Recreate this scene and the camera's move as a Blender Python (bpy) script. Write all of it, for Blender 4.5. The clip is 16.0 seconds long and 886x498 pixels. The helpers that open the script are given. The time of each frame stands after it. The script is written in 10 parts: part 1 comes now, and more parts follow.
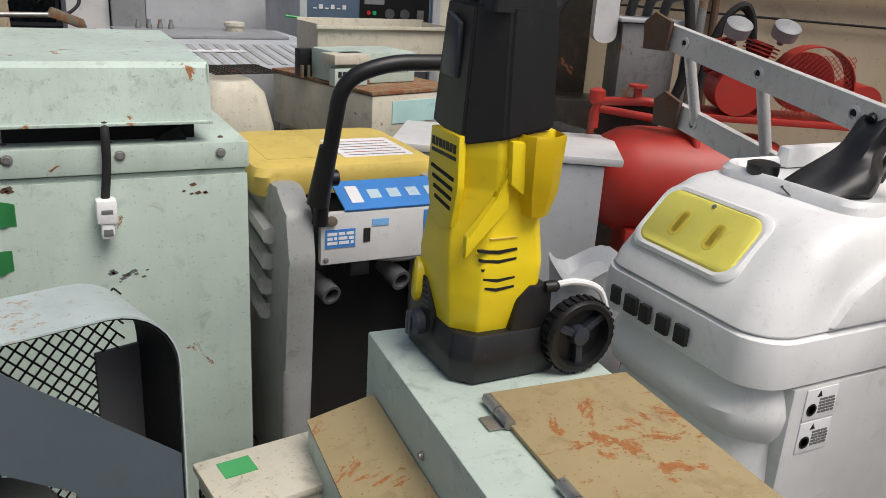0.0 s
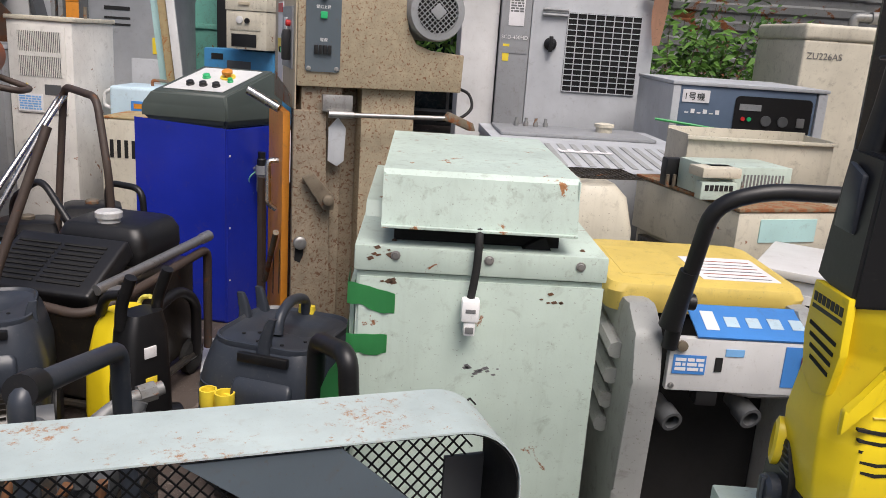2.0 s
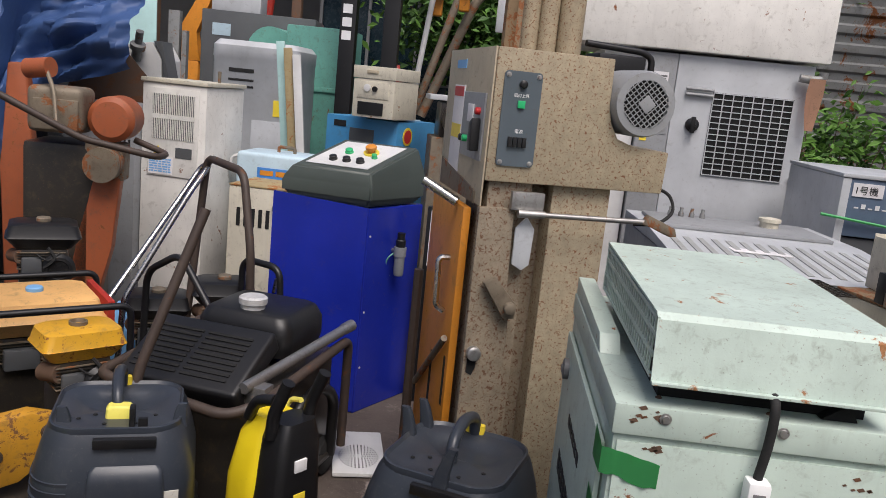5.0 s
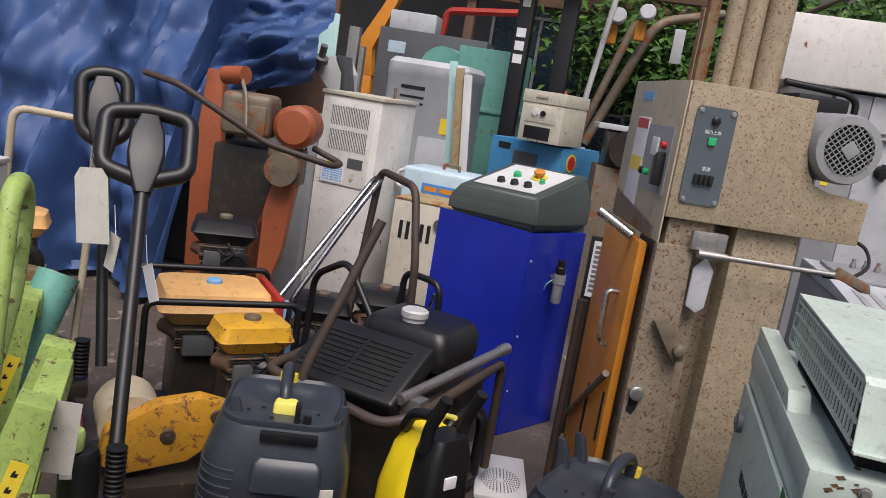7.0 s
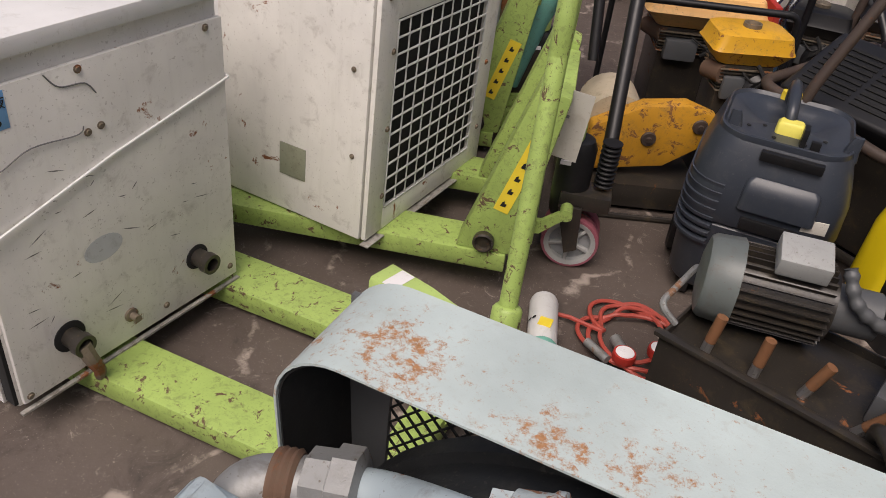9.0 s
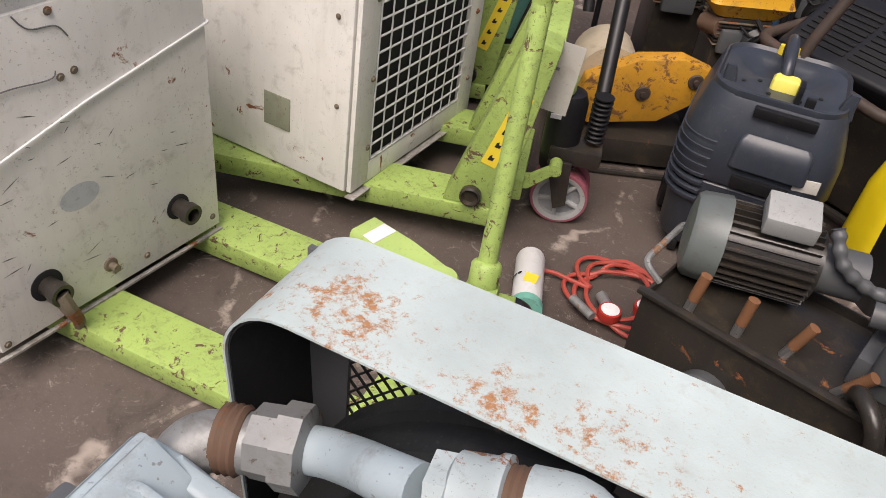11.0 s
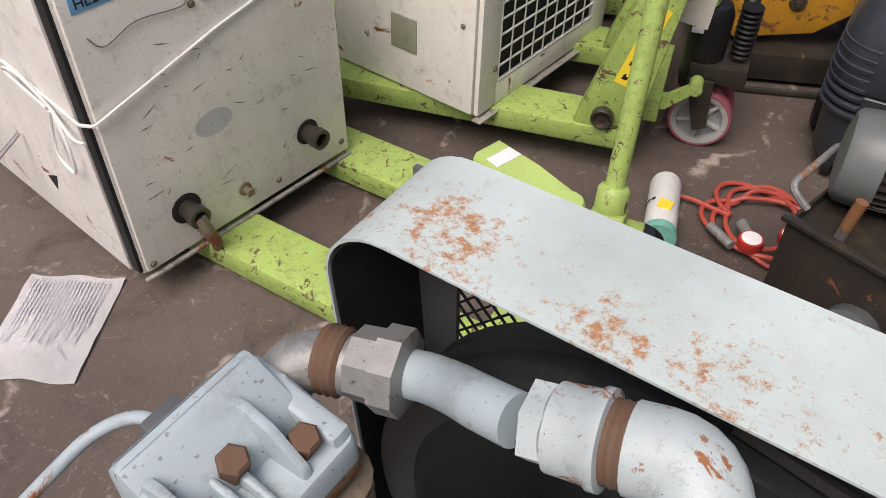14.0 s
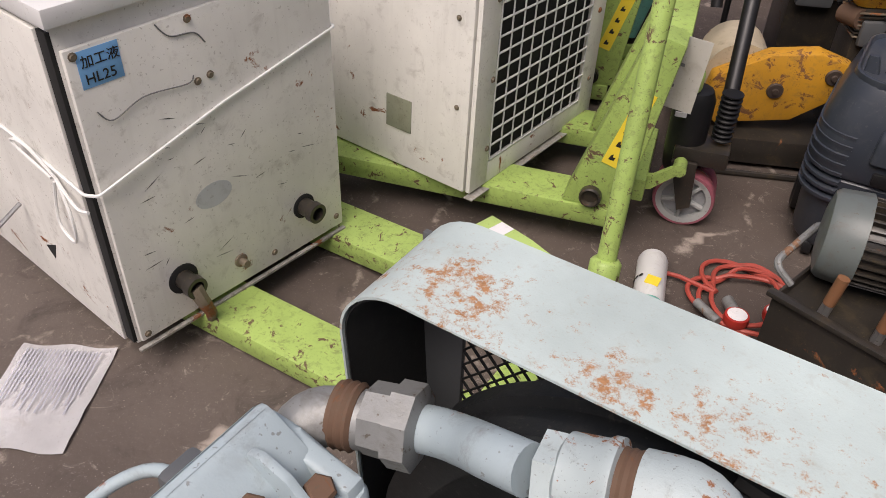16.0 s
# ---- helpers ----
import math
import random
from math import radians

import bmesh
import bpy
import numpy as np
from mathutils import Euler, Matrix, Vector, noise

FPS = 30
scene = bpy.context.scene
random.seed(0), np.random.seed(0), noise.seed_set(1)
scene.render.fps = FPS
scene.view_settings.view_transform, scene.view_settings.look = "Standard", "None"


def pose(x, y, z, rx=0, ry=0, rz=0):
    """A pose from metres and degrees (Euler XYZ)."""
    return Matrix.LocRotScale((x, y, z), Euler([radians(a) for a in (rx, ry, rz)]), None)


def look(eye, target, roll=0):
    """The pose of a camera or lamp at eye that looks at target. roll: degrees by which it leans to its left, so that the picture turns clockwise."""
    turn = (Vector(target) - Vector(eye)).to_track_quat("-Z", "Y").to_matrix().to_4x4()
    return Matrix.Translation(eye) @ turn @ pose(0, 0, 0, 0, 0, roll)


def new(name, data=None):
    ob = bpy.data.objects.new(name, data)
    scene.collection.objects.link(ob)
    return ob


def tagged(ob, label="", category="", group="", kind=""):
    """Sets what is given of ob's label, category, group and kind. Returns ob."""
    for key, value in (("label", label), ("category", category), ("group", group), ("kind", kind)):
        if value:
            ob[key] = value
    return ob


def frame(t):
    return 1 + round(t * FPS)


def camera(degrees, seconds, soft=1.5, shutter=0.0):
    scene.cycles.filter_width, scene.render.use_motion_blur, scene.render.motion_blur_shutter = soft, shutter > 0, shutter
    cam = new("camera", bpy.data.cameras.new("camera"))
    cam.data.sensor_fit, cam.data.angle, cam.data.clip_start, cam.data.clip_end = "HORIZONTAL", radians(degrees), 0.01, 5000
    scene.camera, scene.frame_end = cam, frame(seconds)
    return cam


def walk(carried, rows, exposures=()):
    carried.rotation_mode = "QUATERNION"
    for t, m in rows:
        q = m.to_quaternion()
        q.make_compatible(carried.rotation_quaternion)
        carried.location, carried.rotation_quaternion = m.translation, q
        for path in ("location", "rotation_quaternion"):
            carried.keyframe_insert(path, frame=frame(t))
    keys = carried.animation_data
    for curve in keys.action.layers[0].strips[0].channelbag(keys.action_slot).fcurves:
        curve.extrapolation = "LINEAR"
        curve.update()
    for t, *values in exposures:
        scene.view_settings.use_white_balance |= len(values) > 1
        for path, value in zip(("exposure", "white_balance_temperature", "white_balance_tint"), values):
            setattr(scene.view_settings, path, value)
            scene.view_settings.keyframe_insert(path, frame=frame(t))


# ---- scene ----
PATH = [
    (0, (0.329, -0.325, 1.584), (0.7614, 0.5144, 1.2559), 3.49),
    (0.5, (0.338, -0.345, 1.616), (0.7154, 0.5353, 1.3265), 3.62),
    (1, (0.328, -0.340, 1.628), (0.6101, 0.5825, 1.3660), 3.83),
    (1.5, (0.309, -0.321, 1.639), (0.4560, 0.6344, 1.3813), 3.99),
    (2, (0.301, -0.287, 1.655), (0.3403, 0.6798, 1.4012), 3.87),
    (2.5, (0.253, -0.224, 1.666), (0.2427, 0.7427, 1.4103), 3.75),
    (3, (0.154, -0.119, 1.705), (0.1530, 0.8505, 1.4608), 3.17),
    (3.5, (0.031, -0.019, 1.723), (0.0317, 0.9573, 1.5082), 2.69),
    (3.7, (-0.000, 0.001, 1.727), (-0.0004, 0.9809, 1.5279), 2.96),
    (5.8, (-0.136, 0.086, 1.719), (-0.2344, 1.0622, 1.5265), 8.07),
    (6, (-0.141, 0.082, 1.719), (-0.2622, 1.0562, 1.5280), 7.97),
    (6.5, (-0.181, 0.079, 1.720), (-0.3496, 1.0475, 1.5362), 7.92),
    (7, (-0.206, 0.068, 1.719), (-0.4321, 1.0233, 1.5298), 9.24),
    (7.5, (-0.272, 0.043, 1.710), (-0.5995, 0.9598, 1.4830), 11.27),
    (8, (-0.344, -0.001, 1.672), (-0.7859, 0.8327, 1.3416), 11.22),
    (8.5, (-0.438, -0.011, 1.654), (-0.9399, 0.6975, 1.1577), 8.96),
    (9, (-0.482, 0.009, 1.643), (-1.0107, 0.6359, 1.0706), 6.77),
    (9.2, (-0.488, 0.007, 1.639), (-1.0204, 0.6217, 1.0580), 6.48),
    (11.4, (-0.448, 0.101, 1.624), (-0.9478, 0.7072, 1.0053), 8.12),
    (11.5, (-0.440, 0.115, 1.606), (-0.9402, 0.7207, 0.9878), 8.15),
    (12, (-0.427, 0.094, 1.601), (-0.9571, 0.6675, 0.9756), 7.22),
    (12.5, (-0.479, 0.035, 1.592), (-1.0708, 0.5260, 0.9523), 3.99),
    (13, (-0.495, 0.036, 1.598), (-1.0994, 0.4748, 0.9336), 3.24),
    (13.5, (-0.478, 0.066, 1.598), (-1.0728, 0.4909, 0.9158), 0.86),
    (14, (-0.465, 0.102, 1.599), (-1.0321, 0.5465, 0.9057), 0.24),
    (14.5, (-0.480, 0.095, 1.624), (-1.0640, 0.5395, 0.9452), 1.75),
    (15, (-0.495, 0.076, 1.636), (-1.1381, 0.5013, 0.9997), 2.33),
    (15.5, (-0.479, 0.067, 1.634), (-1.1257, 0.5077, 1.0116), 2.25),
    (16, (-0.449, 0.054, 1.610), (-1.0546, 0.5545, 0.9912), 1.83),
]
cam = camera(57.06, 16.0, soft=0.7)
walk(cam, [(t, look(eye, target, roll)) for t, eye, target, roll in PATH], [(0, -0.02, 6500, 10), (2, 0.28, 6550, 14), (3.5, 0.22, 6500, 14), (6, 0.12, 6450, 15), (7.2, 0.16, 6450, 16), (8.2, 0.0, 6550, 14), (9, 0.03, 6850, 17), (11.5, 0.43, 6750, 17), (12.5, 0.29, 6750, 17), (14.5, 0.30, 6750, 17), (16, 0.23, 6750, 17)])

# ---------------------------------------------------------------- light
world = bpy.data.worlds.new("sky")
scene.world = world
world.use_nodes = True
wn = world.node_tree.nodes
sky = wn.new("ShaderNodeTexSky")
sky.sky_type = "NISHITA"
sky.sun_disc = False
sky.sun_elevation = radians(60)
sky.sun_rotation = radians(160)
sky.air_density, sky.dust_density, sky.ozone_density = 1.0, 5.0, 1.0
wn["Background"].inputs["Strength"].default_value = 0.088
world.node_tree.links.new(sky.outputs["Color"], wn["Background"].inputs["Color"])
sun = new("sun", bpy.data.lights.new("sun", "SUN"))
sun.data.energy = 2.6
sun.data.angle = radians(38)
sun.data.color = (1.0, 0.965, 0.92)
sun.matrix_world = look((1.8, -3.4, 9.0), (0, 1.5, 0))

# ---------------------------------------------------------------- materials
MATS = {}


def paint(name, col, rough=0.45, metal=0.0, dirt=0.25, rust=0.0, bump=0.15, scale=1.0,
          dirt_col=(0.10, 0.075, 0.05), rust_col=(0.23, 0.085, 0.03), spec=0.5, fine=90.0, spots=()):
    """Painted or moulded surface: two scales of tone, grime in patches, rust where the paint is gone."""
    if name in MATS:
        return MATS[name]
    m = bpy.data.materials.new(name)
    m.use_nodes = True
    n, l = m.node_tree.nodes, m.node_tree.links
    b = n["Principled BSDF"]
    tc = n.new("ShaderNodeTexCoord")

    def tex(s, detail, rgh, distort=0.0):
        t = n.new("ShaderNodeTexNoise")
        t.inputs["Scale"].default_value = s * scale
        t.inputs["Detail"].default_value = detail
        t.inputs["Roughness"].default_value = rgh
        t.inputs["Distortion"].default_value = distort
        l.new(tc.outputs["Object"], t.inputs["Vector"])
        return t.outputs["Fac"]

    def ramp(src, a, c):
        r = n.new("ShaderNodeMapRange")
        r.inputs["From Min"].default_value, r.inputs["From Max"].default_value = a, c
        l.new(src, r.inputs["Value"])
        return r.outputs["Result"]

    def mix(fac, a, c):
        x = n.new("ShaderNodeMix")
        x.data_type = "RGBA"
        for sock, v in ((x.inputs[0], fac), (x.inputs[6], a), (x.inputs[7], c)):
            if isinstance(v, (tuple, float, int)):
                sock.default_value = (*v, 1) if isinstance(v, tuple) else v
            else:
                l.new(v, sock)
        return x.outputs[2]

    big = tex(2.3, 4, 0.6)
    mid = tex(17, 8, 0.7, 0.4)
    small = tex(fine, 3, 0.6)
    lo = tuple(c * 0.82 for c in col)
    hi = tuple(min(c * 1.1, 0.95) for c in col)
    c = mix(ramp(big, 0.3, 0.7), lo, hi)
    r = rough
    if dirt > 0:
        g = ramp(mid, 0.60 - 0.2 * dirt, 0.80 - 0.2 * dirt)
        f = n.new("ShaderNodeMath")
        f.operation = "MULTIPLY"
        f.inputs[1].default_value = min(0.3 + 0.6 * dirt, 0.9)
        l.new(g, f.inputs[0])
        c = mix(f.outputs[0], c, dirt_col)
        # rain streaks running down and small dark specks
        mp = n.new("ShaderNodeMapping")
        mp.inputs["Scale"].default_value = (1, 1, 0.10)
        l.new(tc.outputs["Object"], mp.inputs["Vector"])
        st = n.new("ShaderNodeTexNoise")
        st.inputs["Scale"].default_value = 30
        st.inputs["Detail"].default_value = 6
        st.inputs["Roughness"].default_value = 0.65
        l.new(mp.outputs["Vector"], st.inputs["Vector"])
        for src, a0, a1, k in ((st.outputs["Fac"], 0.54, 0.80, 0.6), (tex(130, 2, 0.5), 0.66, 0.72, 1.6), (tex(48, 5, 0.75, 1.2), 0.68, 0.73, 1.3)):
            h = n.new("ShaderNodeMath")
            h.operation = "MULTIPLY"
            h.inputs[1].default_value = min(k * dirt, 0.75)
            l.new(ramp(src, a0, a1), h.inputs[0])
            c = mix(h.outputs[0], c, dirt_col)
    rough_sock = ramp(small, 0.2, 0.8)
    rr = n.new("ShaderNodeMapRange")
    rr.inputs["To Min"].default_value, rr.inputs["To Max"].default_value = rough * 0.85, min(rough * 1.2 + 0.03, 1)
    l.new(mid, rr.inputs["Value"])
    rough_out = rr.outputs["Result"]
    if rust > 0:
        k = tex(9 if rust < 0.6 else 26, 10, 0.72, 0.6) if not spots else tex(24, 12, 0.8, 0.1)
        for px, py, pz, rad, gain in spots:
            vd = n.new("ShaderNodeVectorMath")
            vd.operation = "DISTANCE"
            vd.inputs[1].default_value = (px, py, pz)
            l.new(tc.outputs["Object"], vd.inputs[0])
            mr = n.new("ShaderNodeMapRange")
            mr.inputs["From Max"].default_value = rad
            mr.inputs["To Min"].default_value, mr.inputs["To Max"].default_value = gain, 0.0
            l.new(vd.outputs["Value"], mr.inputs["Value"])
            ad = n.new("ShaderNodeMath")
            l.new(k, ad.inputs[0])
            l.new(mr.outputs["Result"], ad.inputs[1])
            k = ad.outputs[0]
        g = ramp(k, 0.665 - 0.24 * rust, (0.70 if not spots else 0.76) - 0.24 * rust)
        rc = mix(small, tuple(q * 0.5 for q in rust_col), tuple(min(q * 1.5, 1) for q in rust_col))
        c = mix(g, c, rc)
        x = n.new("ShaderNodeMix")
        l.new(g, x.inputs[0])
        l.new(rough_out, x.inputs[2])
        x.inputs[3].default_value = 0.9
        rough_out = x.outputs[0]
        if metal > 0:
            y = n.new("ShaderNodeMix")
            l.new(g, y.inputs[0])
            y.inputs[2].default_value, y.inputs[3].default_value = metal, 0.0
            l.new(y.outputs[0], b.inputs["Metallic"])
    if not (rust > 0 and metal > 0):
        b.inputs["Metallic"].default_value = metal
    l.new(c, b.inputs["Base Color"])
    l.new(rough_out, b.inputs["Roughness"])
    b.inputs["Specular IOR Level"].default_value = spec
    if bump > 0:
        bp = n.new("ShaderNodeBump")
        bp.inputs["Strength"].default_value = bump
        bp.inputs["Distance"].default_value = 0.002
        ad = n.new("ShaderNodeMath")
        ad.operation = "ADD"
        l.new(small, ad.inputs[0])
        l.new(mid, ad.inputs[1])
        l.new(ad.outputs[0], bp.inputs["Height"])
        l.new(bp.outputs["Normal"], b.inputs["Normal"])
    MATS[name] = m
    return m


MINT = paint("mint_paint", (0.50, 0.60, 0.53), 0.38, dirt=0.22, rust=0.10)
MINT_TOP = paint("pale_blue_paint", (0.53, 0.64, 0.57), 0.42, dirt=0.28, rust=0.20, scale=1.7, rust_col=(0.33, 0.15, 0.06))
GUARDBLUE = paint("guard_pale_blue_paint", (0.46, 0.54, 0.53), 0.42, dirt=0.16, rust=0.26, scale=2.6, rust_col=(0.36, 0.18, 0.08), dirt_col=(0.30, 0.25, 0.19),
                  spots=((-0.640, -0.004, 1.10, 0.075, 0.125), (-0.735, -0.02, 1.07, 0.10, 0.11), (-0.60, -0.070, 1.10, 0.12, 0.11), (-0.45, -0.070, 1.10, 0.08, 0.12), (-0.483, -0.037, 1.10, 0.05, 0.11), (-0.386, -0.007, 1.10, 0.06, 0.11), (-0.33, -0.064, 1.10, 0.10, 0.10), (-0.10, -0.064, 1.10, 0.14, 0.10), (0.12, 0.05, 1.10, 0.09, 0.12), (0.30, -0.08, 1.10, 0.13, 0.12), (0.56, 0.0, 1.10, 0.12, 0.125), (0.75, 0.0, 1.02, 0.10, 0.13)))
SLATE = paint("slate_blue_paint", (0.085, 0.11, 0.13), 0.5, dirt=0.2)
CREAM = paint("cream_paint", (0.62, 0.58, 0.47), 0.45, dirt=0.3, rust=0.05)
OFFWHITE = paint("dirty_white_paint", (0.75, 0.735, 0.69), 0.45, dirt=0.26, rust=0.14, dirt_col=(0.20, 0.17, 0.13))
FLANGE = paint("scraped_grey_sheet", (0.36, 0.35, 0.32), 0.5, metal=0.2, dirt=0.55, rust=0.25, bump=0.3)
WHITE = paint("white_paint", (0.66, 0.66, 0.65), 0.42, dirt=0.14, dirt_col=(0.3, 0.27, 0.22))
WHITE_PLASTIC = paint("white_plastic", (0.84, 0.84, 0.83), 0.33, dirt=0.12, bump=0.04, dirt_col=(0.35, 0.31, 0.25))
GREYWHITE = paint("light_grey_paint", (0.50, 0.52, 0.54), 0.4, dirt=0.15)
GREY = paint("grey_paint", (0.28, 0.29, 0.30), 0.45, dirt=0.25)
MIDGREY = paint("mid_grey_plastic", (0.36, 0.37, 0.36), 0.5, dirt=0.3, bump=0.06)
COWLGREY = paint("pale_grey_green_cowl", (0.13, 0.15, 0.145), 0.4, dirt=0.35)
DARKGREY = paint("dark_grey_paint", (0.09, 0.095, 0.10), 0.45, dirt=0.2)
YELLOW = paint("yellow_plastic", (0.90, 0.67, 0.015), 0.33, dirt=0.03, bump=0.03)
PALEYELLOW = paint("faded_yellow_plastic", (0.72, 0.54, 0.13), 0.45, dirt=0.15, bump=0.05)
LEMON = paint("lemon_plastic", (0.88, 0.79, 0.15), 0.38, dirt=0.04, bump=0.03)
# darker copy of the lemon plastic: shade of the finger holes put into colour
LEMON_SHADE = paint("shaded_lemon_plastic", (0.66, 0.52, 0.06), 0.5, dirt=0.15, bump=0.03)
BLACK = paint("black_plastic", (0.009, 0.009, 0.010), 0.40, dirt=0.12, bump=0.05, dirt_col=(0.05, 0.045, 0.04))
CHARCOAL = paint("charcoal_plastic", (0.034, 0.041, 0.054), 0.34, dirt=0.28, bump=0.06, dirt_col=(0.085, 0.085, 0.085))
FLYBLACK = paint("worn_black_casting", (0.016, 0.018, 0.020), 0.45, dirt=0.35, bump=0.2, dirt_col=(0.06, 0.055, 0.05))
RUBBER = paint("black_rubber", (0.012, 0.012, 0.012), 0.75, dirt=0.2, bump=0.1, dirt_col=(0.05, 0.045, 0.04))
# near-black base colour puts the shade of holes, slots and gaps into the material
VOID = paint("dark_interior_shade", (0.008, 0.008, 0.008), 0.9, dirt=0.0, bump=0.0)
LIME = paint("lime_paint", (0.33, 0.46, 0.12), 0.45, dirt=0.42, rust=0.37, scale=3.0, dirt_col=(0.07, 0.055, 0.03), rust_col=(0.12, 0.075, 0.045))
LIME_CLEAN = paint("lime_cover", (0.42, 0.57, 0.17), 0.4, dirt=0.15)
RUSTY = paint("rusted_steel", (0.24, 0.17, 0.10), 0.8, dirt=0.4, rust=0.7, bump=0.5)
RUSTLID = paint("rusty_olive_sheet", (0.37, 0.29, 0.15), 0.7, dirt=0.35, rust=0.46, bump=0.3, rust_col=(0.32, 0.13, 0.04), dirt_col=(0.17, 0.10, 0.045))
SPECKLED = paint("speckled_beige_paint", (0.37, 0.31, 0.21), 0.55, dirt=0.38, rust=0.46, bump=0.3, rust_col=(0.19, 0.085, 0.04), scale=12.0)
STAINED = paint("stained_speckled_casting", (0.25, 0.205, 0.145), 0.55, dirt=0.5, rust=0.52, bump=0.35, rust_col=(0.13, 0.065, 0.035), scale=8.0)
BEIGE = paint("beige_paint", (0.50, 0.43, 0.31), 0.5, dirt=0.25, rust=0.1)
BROWNSTEEL = paint("stained_steel", (0.20, 0.165, 0.12), 0.6, metal=0.3, dirt=0.5, rust=0.5, bump=0.35)
ORANGE = paint("orange_paint", (0.66, 0.25, 0.025), 0.4, dirt=0.25, rust=0.1)
PALEORANGE = paint("sun_bleached_orange", (0.82, 0.47, 0.17), 0.45, dirt=0.28, rust=0.18)
AMBER = paint("amber_tank_paint", (0.68, 0.36, 0.02), 0.4, dirt=0.32, rust=0.36)
REDOXIDE = paint("orange_red_paint", (0.33, 0.085, 0.03), 0.5, dirt=0.35, rust=0.25)
RED = paint("red_paint", (0.42, 0.030, 0.020), 0.42, dirt=0.35, rust=0.12)
BLUE = paint("royal_blue_paint", (0.014, 0.030, 0.38), 0.22, dirt=0.08, bump=0.03, spec=0.6)
SKYBLUE = paint("azure_paint", (0.06, 0.27, 0.52), 0.4, dirt=0.25)
PALEBLUE = paint("pale_blue_plastic", (0.48, 0.62, 0.70), 0.45, dirt=0.2)
STEELBLUE = paint("steel_blue_paint", (0.12, 0.17, 0.25), 0.4, dirt=0.15)
TEAL = paint("sea_green_paint", (0.16, 0.44, 0.36), 0.45, dirt=0.35, rust=0.15)
AQUA = paint("aqua_sheet", (0.45, 0.68, 0.66), 0.4, dirt=0.1)
OLIVE = paint("dark_green_grey_plastic", (0.060, 0.075, 0.066), 0.45, dirt=0.12, bump=0.05)
STEEL = paint("bare_steel", (0.42, 0.41, 0.40), 0.42, metal=0.85, dirt=0.35, rust=0.12)
ALU = paint("aluminium", (0.70, 0.70, 0.69), 0.45, metal=0.35, dirt=0.3, dirt_col=(0.2, 0.19, 0.17))
CHROME = paint("worn_chrome", (0.55, 0.54, 0.52), 0.25, metal=1.0, dirt=0.3, rust=0.12)
CASTGREY = paint("cast_blue_grey", (0.33, 0.40, 0.43), 0.5, dirt=0.35, rust=0.22, bump=0.25)
RUSTWHITE = paint("rust_streaked_paint", (0.42, 0.49, 0.50), 0.42, dirt=0.25, rust=0.34, bump=0.2, scale=3.0, rust_col=(0.26, 0.11, 0.05))
GALV = paint("galvanised_fitting", (0.26, 0.265, 0.26), 0.5, metal=0.4, dirt=0.45, rust=0.36, bump=0.35, rust_col=(0.22, 0.12, 0.07))
RUSTPIPE = paint("brown_rusted_pipe", (0.12, 0.068, 0.042), 0.75, dirt=0.4, rust=0.5, bump=0.3, rust_col=(0.15, 0.065, 0.03))
TARP = paint("blue_tarpaulin", (0.035, 0.082, 0.22), 0.55, dirt=0.2, bump=0.12, dirt_col=(0.10, 0.15, 0.26), fine=220)
PLATEGREEN = paint("grey_green_plate", (0.24, 0.25, 0.18), 0.5, dirt=0.35)
RUSTAMBER = paint("rusting_amber_paint", (0.55, 0.27, 0.02), 0.5, dirt=0.35, rust=0.46, scale=2.0, rust_col=(0.17, 0.075, 0.03))
DARKRUST = paint("dark_brown_tube", (0.055, 0.038, 0.030), 0.55, dirt=0.3, rust=0.25, rust_col=(0.12, 0.055, 0.03))
TAPE = paint("green_tape", (0.07, 0.40, 0.13), 0.35, dirt=0.05, bump=0.05)
PAPER = paint("white_paper", (0.78, 0.77, 0.78), 0.8, dirt=0.15, dirt_col=(0.4, 0.36, 0.32))
TAGPAPER = paint("weathered_card", (0.58, 0.56, 0.50), 0.8, dirt=0.3, dirt_col=(0.3, 0.25, 0.18))
STICKER_Y = paint("yellow_decal", (0.86, 0.66, 0.05), 0.4, dirt=0.05)
STICKER_B = paint("blue_decal", (0.06, 0.24, 0.62), 0.35, dirt=0.05)
STICKER_LB = paint("light_blue_label", (0.20, 0.45, 0.78), 0.5, dirt=0.05)
STICKER_R = paint("red_decal", (0.6, 0.03, 0.03), 0.4, dirt=0.05)
INK = paint("black_print", (0.015, 0.015, 0.015), 0.5, dirt=0.0, bump=0.0)
INKGREY = paint("grey_print", (0.16, 0.16, 0.16), 0.5, dirt=0.0, bump=0.0)
PALEPRINT = paint("faded_print", (0.42, 0.42, 0.48), 0.8, dirt=0.0, bump=0.0)
WHITEINK = paint("white_print", (0.8, 0.8, 0.8), 0.5, dirt=0.0, bump=0.0)
GREENBTN = paint("green_button", (0.02, 0.45, 0.16), 0.35, dirt=0.0, bump=0.0)
REDHOSE = paint("red_rubber_hose", (0.42, 0.07, 0.05), 0.5, dirt=0.2, bump=0.05)
BROWNHOSE = paint("brown_stub_hose", (0.20, 0.09, 0.04), 0.6, dirt=0.3)
STRAP = paint("blue_strap", (0.02, 0.22, 0.48), 0.6, dirt=0.1)
STRING = paint("white_string", (0.75, 0.75, 0.73), 0.6, dirt=0.1)
PINK = paint("magenta_wheel_tread", (0.30, 0.085, 0.115), 0.6, dirt=0.45)
OILY = paint("oily_black_steel", (0.030, 0.026, 0.022), 0.28, dirt=0.35, rust=0.15, bump=0.2, dirt_col=(0.10, 0.075, 0.04))
PEACH = paint("faded_peach_cloth", (0.62, 0.36, 0.24), 0.8, dirt=0.3)
